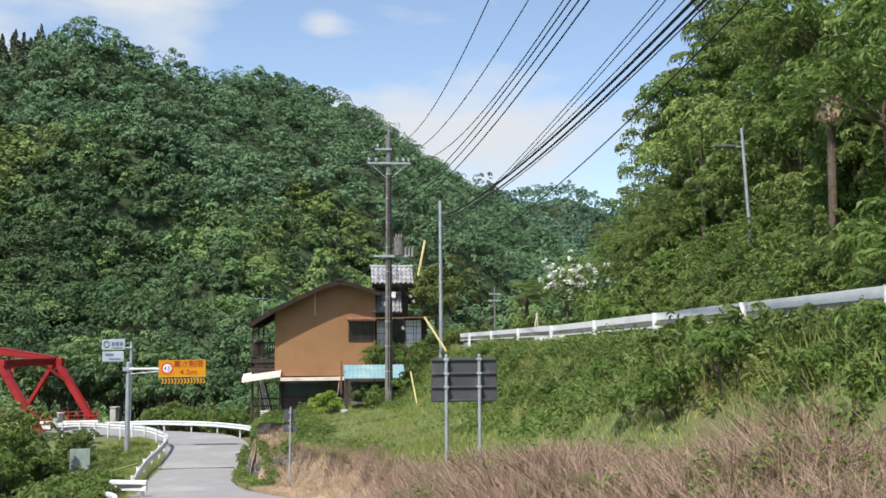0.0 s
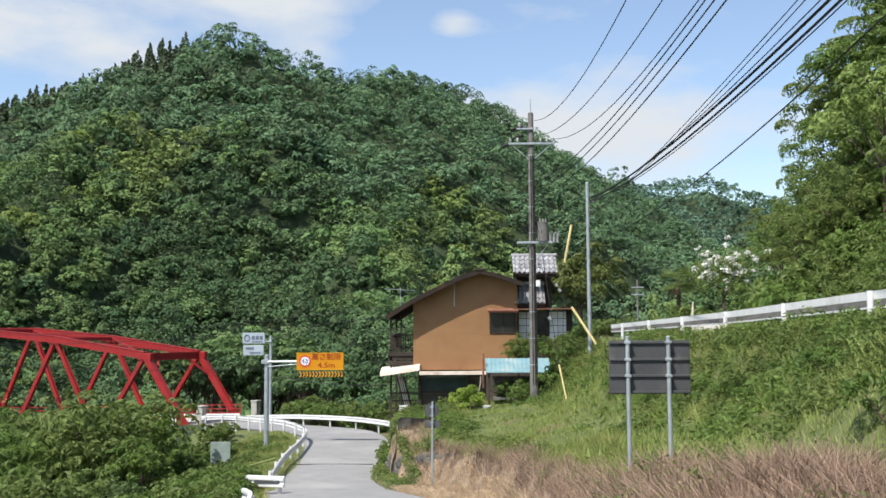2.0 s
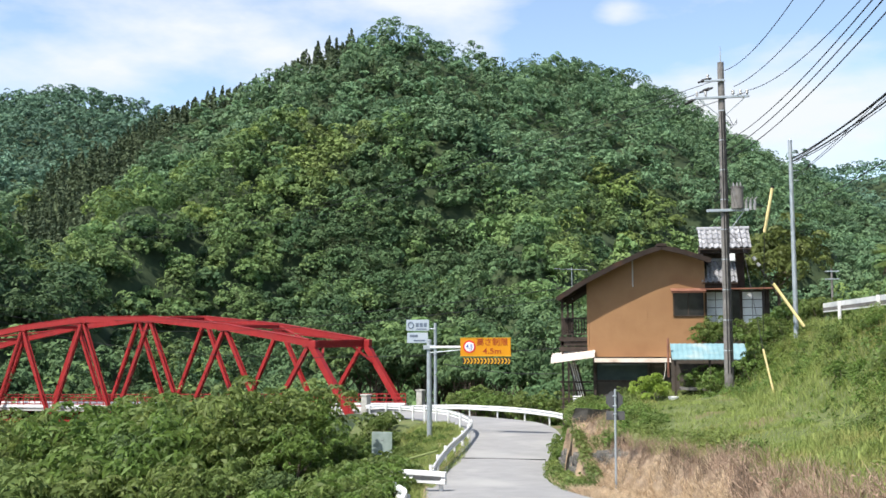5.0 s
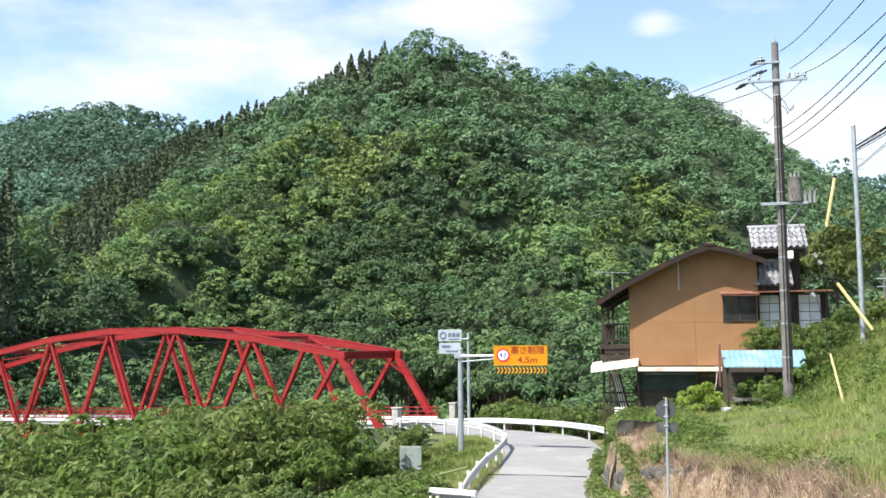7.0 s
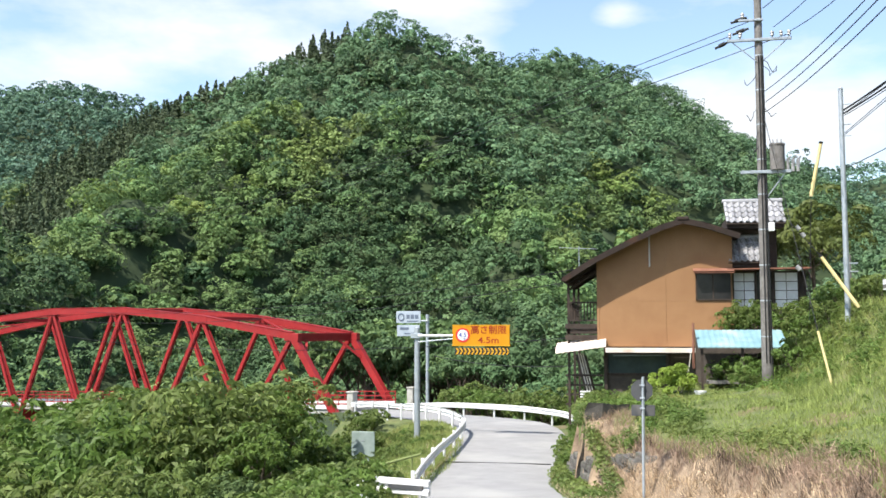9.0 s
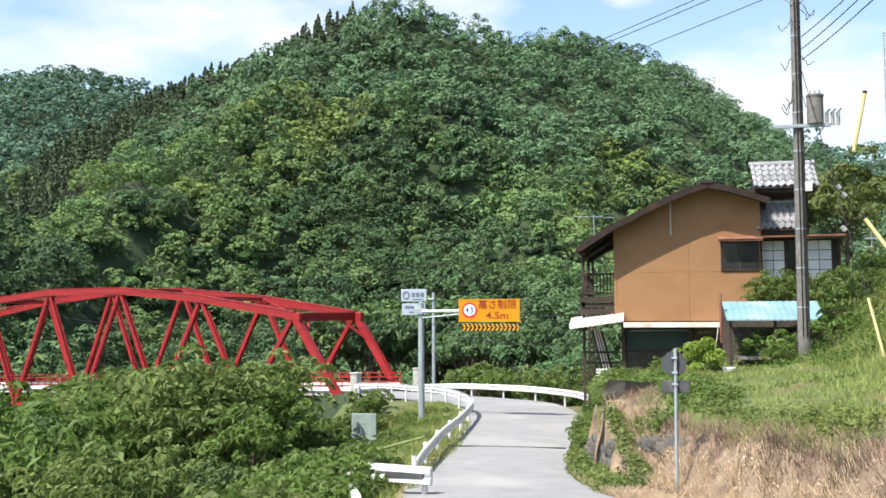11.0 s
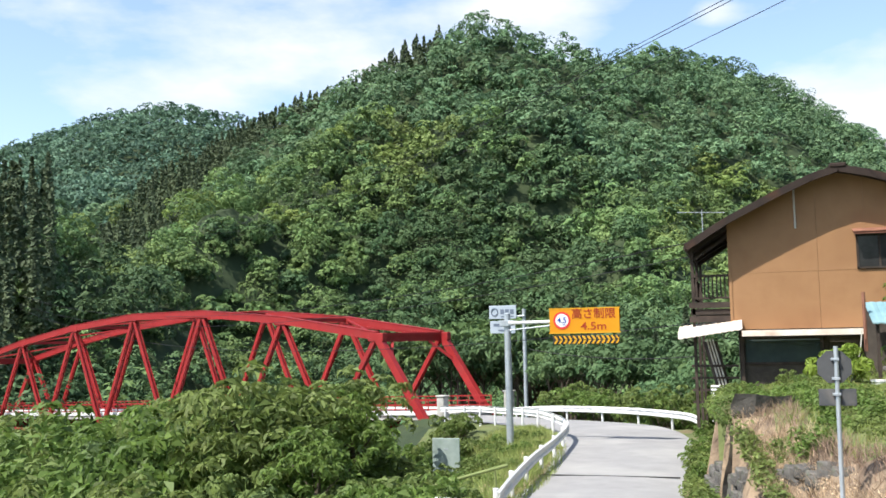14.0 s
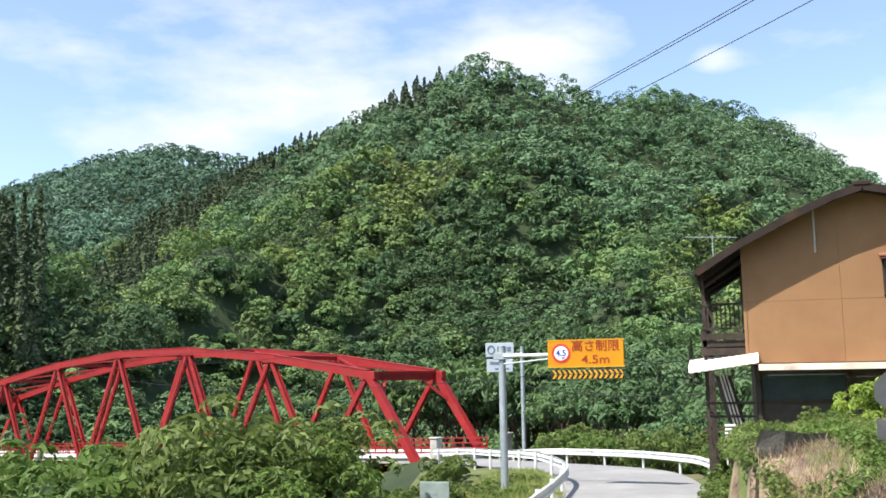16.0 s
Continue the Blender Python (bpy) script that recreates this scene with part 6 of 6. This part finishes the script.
# bushes round the house and the pole
rnd = random.Random(18)
spots = []
for k in range(34):
    x, y = rnd.uniform(1.6, 6.8), rnd.uniform(47.5, 54.5)
    spots.append((x, y, land_at(x, y) - 0.1, rnd.uniform(0.5, 0.95)))
for k in range(12):
    spots.append((rnd.uniform(2.4, 5.2), rnd.uniform(54.2, 55.4), -0.9 + rnd.uniform(0, 0.9), rnd.uniform(0.6, 0.9)))
for k in range(26):
    x, y = rnd.uniform(-4.0, -1.0), rnd.uniform(47, 54)
    spots.append((x, y, land_at(x, y) - 0.1, rnd.uniform(0.22, 0.42)))
for k in range(22):
    y = rnd.uniform(46.5, 60)
    x = float(np.interp(y, RY, RX) + np.interp(y, RY, RW) / 2) + rnd.uniform(0.3, 0.9)
    spots.append((x, y, land_at(x, y) - 0.1, rnd.uniform(0.3, 0.65)))
kinds = [bush("garden_bush", "overgrown garden bush beside the house", 1.1, 800, 0.1, 260 + k, (M_LEAF_NEAR, M_LEAF_BUSH2)[k % 2], "garden bushes", 0.9) for k in range(4)]
spread(kinds, spots)
ob = bush("shrub", "fresh yellow-green shrub in front of the house", 1.05, 2100, 0.1, 270, M_SHRUB, squash=1.3)
ob.location = (-0.05, 50.0, land_at(-0.05, 50.0) - 0.45)
ob = tree("garden_tree", "round olive-green tree behind the tiled annex", "tree", 7.4, 2.5, 5200, 0.16, 280, M_OLIVE, squash=1.2)
ob.location = (6.9, 60.2, -1.2)


# ---- grass ----
def blades(X, Y, Z, height, width, lean, seed):
    rng = np.random.RandomState(seed)
    n = len(X)
    a = rng.uniform(0, 2 * math.pi, n)
    h = height * rng.uniform(0.4, 1.3, n)
    w = width * rng.uniform(0.6, 1.4, n)
    t = rng.uniform(0, 2 * math.pi, n)
    l = lean * h * rng.rand(n)
    p = np.stack([X, Y, Z - 0.03], 1)
    side = np.stack([np.cos(a), np.sin(a), np.zeros(n)], 1) * w[:, None] / 2
    bend = np.stack([np.cos(t) * l, np.sin(t) * l, h], 1)
    return np.stack([p - side, p + side, p + bend + side * 0.15, p + bend - side * 0.15], 1).reshape(-1, 3)


def strip(n, y0, y1, s0, s1, seed):
    """Places on the bank between the roads, s from 0 at the lower to 1 at the upper."""
    rng = np.random.RandomState(seed)
    y = y0 + (y1 - y0) * rng.rand(n)
    xe = np.interp(y, RY, RX) + np.interp(y, RY, RW) / 2 + 0.2
    x = xe + (upper_x(y) - xe) * (s0 + (s1 - s0) * rng.rand(n))
    return x, y


def bank_place(x, y):
    """How far up the bank from the lower road (0) to the upper one (1)."""
    xe = np.interp(y, RY, RX) + np.interp(y, RY, RW) / 2 + 0.2
    return (x - xe) / (upper_x(y) - xe)


def brown_edge(x, y):
    """Where withered growth gives way to green, as a share of the bank."""
    return np.interp(y, [3, 10, 13, 15.5, 18, 24, 34, 41, 46], [0.62, 0.6, 0.52, 0.36, 0.27, 0.25, 0.24, 0.19, 0.1]) + 0.03 * fractal(x, y, 1.8, 3, 305)


def in_hollow(x, y):
    """False in the bare earthy hollows under the bushes."""
    return (np.hypot(x - 4.3, y - 12.5) > 0.6) & (np.hypot(x - 5.3, y - 9.0) > 0.55) & (np.hypot(x - 4.0, y - 14.4) > 0.45)


x, y = strip(105000, 3, 57, 0.1, 1.0, 301)
k = (fractal(x, y, 2.5, 3, 303) > -0.85) & (bank_place(x, y) > brown_edge(x, y) - 0.03 * np.random.RandomState(306).rand(len(x))) & in_hollow(x, y)
x, y = x[k], y[k]
g = leaf_mesh("meadow_grass", blades(x, y, land(x, y), 0.12 + 0.13 * np.clip(fractal(x, y, 3.5, 3, 299), 0, 1) + 0.12 * (bank_place(x, y) > 0.66), 0.026, 1.0, 302), M_GRASS)
tagged(g, "short green meadow grass on the bank", "grass", kind="stuff")
x, y = strip(64000, 3, 46, -0.01, 0.5, 304)
k = (brown_edge(x, y) + 0.02 > bank_place(x, y)) & in_hollow(x, y)
x, y = x[k], y[k]
low = bank_place(x, y) < np.interp(y, [16, 26], [0.06, 0.15]) + 0.1 * fractal(x, y, 1.2, 2, 318)
g = leaf_mesh("dry_grass", blades(x[low], y[low], land(x[low], y[low]), 0.26, 0.013, 1.3, 306), M_DRY)
tagged(g, "dry straw-coloured grass along the foot of the bank", "grass", kind="stuff")
x, y = x[~low], y[~low]
g = leaf_mesh("dry_weeds", blades(x, y, land(x, y), 0.28, 0.014, 1.6, 319), M_DRY_B)
tagged(g, "brown withered weeds on the cut face of the bank", "weeds", kind="stuff")
x, y = strip(30000, 3, 17, 0.15, 0.68, 307)
k = (brown_edge(x, y) + 0.05 > bank_place(x, y)) & in_hollow(x, y)
x, y = x[k], y[k]
g = leaf_mesh("dry_weeds", blades(x, y, land(x, y), 0.36, 0.016, 1.9, 309), M_DRY_B)
tagged(g, "brown withered weeds on the steep part of the bank", "weeds", kind="stuff")
# tangled weeds on the bank: leafy clumps, denser towards the upper road and the near end


def weeds(x, y, r, clumps, size, seed, mat, label, lift=0.5):
    rng = np.random.RandomState(seed)
    r = r * rng.uniform(0.55, 1.5, len(x))
    rad = np.stack([r, r, r * rng.uniform(0.6, 1.2, len(x))], 1)
    cs = np.stack([x, y, land(x, y) + rad[:, 2] * lift - 0.05], 1)
    v = leaves(cs, rad, clumps, size, seed, lumps=0.2, depth=0.7, low=-0.9, spread_=0.6, corners=3, up=0.8)
    tagged(leaf_mesh("bank_weeds", v, mat, 3), label, "weeds", kind="stuff")


for q, (mat, label) in enumerate(((M_LEAF_BUSH2, "lush tangled green weeds on the bank below the guard rail"), (M_LEAF_NEAR, "leafy green creepers spreading over the bank"))):
    x, y = strip(1900, 7, 52, 0.55, 0.97, 320 + q)
    xe = np.interp(y, RY, RX) + np.interp(y, RY, RW) / 2
    frac = (x - xe) / (upper_x(y) - xe)
    k = frac + 0.3 * fractal(x, y, 3.0, 3, 330 + q) > np.interp(y, [7, 20, 26, 32, 44, 52], [0.7, 0.72, 0.74, 0.84, 0.86, 0.7])
    weeds(x[k], y[k], 0.25, 78, 0.046, 340 + q, mat, label, 0.35)
    x, y = strip(900, 16, 56, 0.2, 0.8, 350 + q)
    k = fractal(x, y, 2.2, 3, 352 + q) > 0.3
    weeds(x[k], y[k], 0.13, 45, 0.036, 354 + q, mat, label.replace("below the guard rail", "between the roads"), 0.3)
x, y = strip(900, 5, 17, 0.1, 0.6, 360)
k = fractal(x, y, 2.0, 3, 361) > 0.45
weeds(x[k], y[k], 0.2, 70, 0.036, 362, M_LEAF_BUSH2, "green weeds pushing up through the withered growth")
x, y = strip(900, 4, 30, 0.05, 0.62, 363)
k = brown_edge(x, y) > bank_place(x, y)
weeds(x[k], y[k], 0.18, 50, 0.024, 365, M_DRY_B, "brown tangle of cut and withered weeds on the bank")
x, y = strip(700, 27, 41.5, 0.0, 0.17, 376)
weeds(x, y, 0.15, 50, 0.022, 377, M_DRY, "dry straw lying along the road edge", 0.3)
x, y = strip(420, 30, 48, 0.25, 0.34, 378)
weeds(x, y, 0.2, 60, 0.04, 379, M_LEAF_BUSH2, "green weeds above the dry straw", 0.3)
for q, mat in enumerate((M_LEAF_BUSH2, M_LEAF_NEAR)):
    r_ = np.random.RandomState(390 + q)
    y = r_.uniform(22, 52, 300)
    x = np.interp(y, [0, 40, 60, 110], [12.6, 12.8, 17.5, 36]) + r_.rand(300) * 6.5
    weeds(x, y, 0.55, 110, 0.075, 392 + q, mat, "bright green undergrowth covering the steep slope above the road", 0.6)
# ivy over the retaining wall and the ground above it
y = np.random.RandomState(370).uniform(40.5, 48.0, 520)
x = np.interp(y, [38.6, 40.6, 43, 45.5, 48], [-1.2, -2.3, -3.2, -3.7, -4.0]) + np.random.RandomState(371).rand(520) ** 1.3 * 2.4 + 0.3
k = (x > -1.5) | (y < 41.5) | (y > 45.2)
weeds(x[k], y[k], 0.2, 70, 0.045, 372, M_LEAF_NEAR, "green ivy and weeds spilling over the retaining wall")
y = np.concatenate([np.random.RandomState(373).uniform(38.5, 57, 900), np.random.RandomState(383).uniform(38.5, 46, 900)])
x = np.interp(y, RY, RX) + np.interp(y, RY, RW) / 2 + 0.15 + np.random.RandomState(374).rand(1800) * 1.1
k = (y < 42.4) | (y > 45.4) | (x < -3.05)
weeds(x[k], y[k], 0.2, 46, 0.05, 375, M_LEAF_BUSH2, "grass and ivy covering the foot of the retaining wall")
x, y = strip(46000, 22, 42, -0.01, 0.16, 380)
g = leaf_mesh("dry_grass", blades(x, y, land(x, y), 0.22, 0.013, 1.3, 381), M_DRY)
tagged(g, "bleached straw on the road edge below the meadow", "grass", kind="stuff")
# dark roots and stems hanging over the cut face
x, y = strip(9000, 17, 42, 0.13, 0.2, 384)
k = fractal(x, y, 1.2, 2, 385) > 0.2
x, y = x[k], y[k]
g = leaf_mesh("root_tangle", blades(x, y, land(x, y), 0.2, 0.018, 0.6, 386), M_ROOT)
tagged(g, "dark brown roots and stems over the cut face of the bank", "roots", kind="stuff")
# verge on the river side
rng = np.random.RandomState(310)
n = 30000
y = rng.uniform(28, 66, n)
xe = np.interp(y, RY, RX) - np.interp(y, RY, RW) / 2
x = xe - 0.1 - rng.rand(n) ** 1.4 * 6
g = leaf_mesh("verge_grass", blades(x, y, land(x, y), 0.3, 0.03, 1.1, 311), M_GRASS)
tagged(g, "long green grass on the verge by the river side", "grass", kind="stuff")
pick = [j for j in range(1, len(road_line) - 1) if 39 < road_line[j].y < 68]
j = rng.choice(pick, 9000)
dx, dy = RX[j + 1] - RX[j - 1], RY[j + 1] - RY[j - 1]
l_ = np.hypot(dx, dy)
off = RW[j] / 2 + 0.35 - rng.rand(9000) ** 1.6 * 0.75
along = rng.uniform(-0.4, 0.4, 9000)
x, y = RX[j] - dy / l_ * off + dx / l_ * along, RY[j] + dx / l_ * off + dy / l_ * along
g = leaf_mesh("verge_grass", blades(x, y, np.maximum(land(x, y), RZ[j] - 0.05), 0.17, 0.03, 1.0, 313), M_GRASS)
tagged(g, "grass fringe between the guard rail and the asphalt", "grass", kind="stuff")
n = 7000
y = rng.uniform(34, 60, n)
x = np.interp(y, RY, RX) - np.interp(y, RY, RW) / 2 - rng.rand(n) ** 2 * 1.1
g = leaf_mesh("dry_verge", blades(x, y, land(x, y), 0.15, 0.022, 1.3, 312), M_DRY)
tagged(g, "dry grass at the edge of the asphalt", "grass", kind="stuff")


# ---- palm, blossom tree and ramp by the upper road ----
def palm(place, height, reach, seed, label):
    rnd = random.Random(seed)
    ob = thing("palm_tree", label, "tree", "palms", place)
    part("trunk", rod(bmesh.new(), (0, 0, -0.5), (0.1, 0, height), 0.14, 0.12, 10), M_BARK, ob)
    for k in range(30):
        a, e = rnd.uniform(0, 6.28), rnd.uniform(-0.9, 0.9)
        d = Vector((math.cos(a) * math.cos(e), math.sin(a) * math.cos(e), math.sin(e)))
        side = d.cross(Vector((0, 0, 1))).normalized()
        stem = Vector((0.1, 0, height)) + d * reach * (0.5 if e > -0.6 else 0.3)
        bm = bmesh.new()
        rod(bm, (0.1, 0, height), stem, 0.015, n=4)
        for j in range(15):
            f = (j / 14 - 0.5) * 2.6
            tip = stem + (d * math.cos(f) + side * math.sin(f)) * reach * (0.6 if e > -0.6 else 0.35) - Vector((0, 0, (0.14 if e > -0.6 else 0.45) * reach))
            w_ = (side * math.cos(f) - d * math.sin(f)) * 0.03
            v = [bm.verts.new(p) for p in (stem - w_ * 0.3, stem + w_ * 0.3, stem.lerp(tip, 0.6) + w_, tip, stem.lerp(tip, 0.6) - w_)]
            bm.faces.new(v)
        part("frond", bm, M_DRY_B if e < -0.6 else M_LEAF_BUSH2, ob)
    return ob


palm((15.75, 28.3, land_at(15.75, 28.3)), 9.2 - land_at(15.75, 28.3), 1.4, 5, "fan palm with brown dead fronds on the wooded slope")
palm((12.9, 62.0, land_at(12.9, 62.0)), 3.6, 1.3, 6, "small fan palm beside the upper road")
bt = tree("blossom_tree", "tree with clusters of white blossom beside the upper road", "tree", 5.0, 2.1, 1500, 0.12, 290, M_LEAF_BUSH2, squash=0.8)
bt.location = (15.4, 61.0, land_at(15.4, 61.0))
rng = np.random.RandomState(41)
cs = rng.normal(size=(70, 3)) * np.array([1.1, 1.1, 0.5]) + np.array([0, -0.3, 4.35])
fl = leaf_mesh("blossom", leaves(cs, np.full((70, 3), 0.22), 14, 0.09, 43), M_BLOSSOM)
fl.parent = bt
rp = thing("concrete_ramp", "pale concrete ramp with a pipe handrail climbing the slope", "ramp", "", (11.6, 48.5, 0.55))
bm = sweep(bmesh.new(), [Vector((-0.3, -1.0, 0)), Vector((0.2, 2.0, 0.45)), Vector((1.0, 5.0, 1.2))], [(-0.8, -0.9), (0.8, -0.9), (0.8, 0.12), (-0.8, 0.12)])
part("slab", bm, M_PALECONC, rp)
pts = [Vector((-1.1, -0.8, 0.8)), Vector((-0.6, 2.0, 1.3)), Vector((0.2, 5.0, 2.1))]
bm = bmesh.new()
for a, b in zip(pts, pts[1:]):
    rod(bm, a, b, 0.03, n=8)
part("handrail", bm, M_PALE, rp)
for p in pts:
    part("rail_post", rod(bmesh.new(), p - Vector((0, 0, 1.2)), p, 0.03, n=8), M_PALE, rp)

# ---- stone retaining wall at the foot of the bank ----
rw = thing("retaining_wall", "dark weathered stone retaining wall overgrown with grass and ivy", "retaining wall", "", (0, 0, 0))
stone_meshes = []
rnd = random.Random(31)
for k in range(6):
    bm = bmesh.new()
    bmesh.ops.create_cube(bm, size=1)
    bmesh.ops.bevel(bm, geom=list(bm.edges), offset=0.13, segments=1, affect="EDGES", profile=0.5)
    for v in bm.verts:
        v.co += Vector((rnd.uniform(-0.06, 0.06), rnd.uniform(-0.06, 0.06), rnd.uniform(-0.06, 0.06)))
    me = bpy.data.meshes.new("stone")
    bm.to_mesh(me)
    bm.free()
    me.materials.append(M_STONE)
    stone_meshes.append(me)
wall_line = spline([(0.75, 29.0, 0), (0.65, 32.5, 0), (0.0, 36.0, 0), (-1.2, 38.6, 0), (-2.3, 40.6, 0), (-3.2, 43.0, 0), (-3.7, 45.5, 0)], 0.36)
for i, p in enumerate(wall_line):
    q = wall_line[min(i + 1, len(wall_line) - 1)] - wall_line[max(i - 1, 0)]
    a = math.atan2(q.y, q.x)
    zr = float(np.interp(p.y, RY, RZ)) - 0.1
    high = float(np.interp(p.y, [29, 33, 35.5, 38.6, 41, 43, 44, 45.5], [0.7, 0.9, 1.1, 1.2, 1.0, 0.8, 0.8, 0.7]))
    z, row = zr, 0
    while z < zr + high:
        h = rnd.uniform(0.2, 0.34)
        st = new("stone", rnd.choice(stone_meshes))
        st.parent = rw
        lean = (z - zr) * 0.16
        st.location = (p.x + 0.12 + lean + (0.18 * (row % 2)) * math.cos(a), p.y + (0.18 * (row % 2)) * math.sin(a), z + h / 2)
        st.rotation_euler = (rnd.uniform(-0.08, 0.08), rnd.uniform(-0.08, 0.08), a + rnd.uniform(-0.1, 0.1))
        st.scale = (rnd.uniform(0.32, 0.42), rnd.uniform(0.3, 0.4), h * 1.03)
        z += h
        row += 1
bm = bmesh.new()
corners = [Vector(c) for c in ((-3.3, 42.9, -4.6), (-2.2, 44.0, -4.6), (-1.7, 44.5, -2.5), (-2.92, 43.1, -2.36))]
grid_ = []
for side, push in ((0, Vector((0, 0, 0))), (1, Vector((0.45, 0.35, 0.0)))):
    rows_ = []
    for j in range(9):
        row = []
        for i in range(9):
            u, v = i / 8, j / 8
            p = corners[0].lerp(corners[1], u).lerp(corners[3].lerp(corners[2], u), v) + push
            edge_ = 0.05 if side == 0 else 0.0
            p += Vector((noise.noise(p * 2.1), noise.noise(p * 2.1 + Vector((9, 0, 0))), noise.noise(p * 1.7 + Vector((0, 9, 0))))) * (0.05 + edge_)
            row.append(bm.verts.new(p))
        rows_.append(row)
    grid_.append(rows_)
for side in (0, 1):
    for j in range(8):
        for i in range(8):
            q = (grid_[side][j][i], grid_[side][j][i + 1], grid_[side][j + 1][i + 1], grid_[side][j + 1][i])
            bm.faces.new(q if side == 0 else q[::-1])
for k in range(8):
    a_, b_ = grid_
    bm.faces.new((a_[8][k], a_[8][k + 1], b_[8][k + 1], b_[8][k]))
    bm.faces.new((a_[k][0], a_[k + 1][0], b_[k + 1][0], b_[k][0]))
    bm.faces.new((a_[k + 1][8], a_[k][8], b_[k][8], b_[k + 1][8]))
part("slab", bm, M_STONE, rw, "leaning dark weathered stone slab")
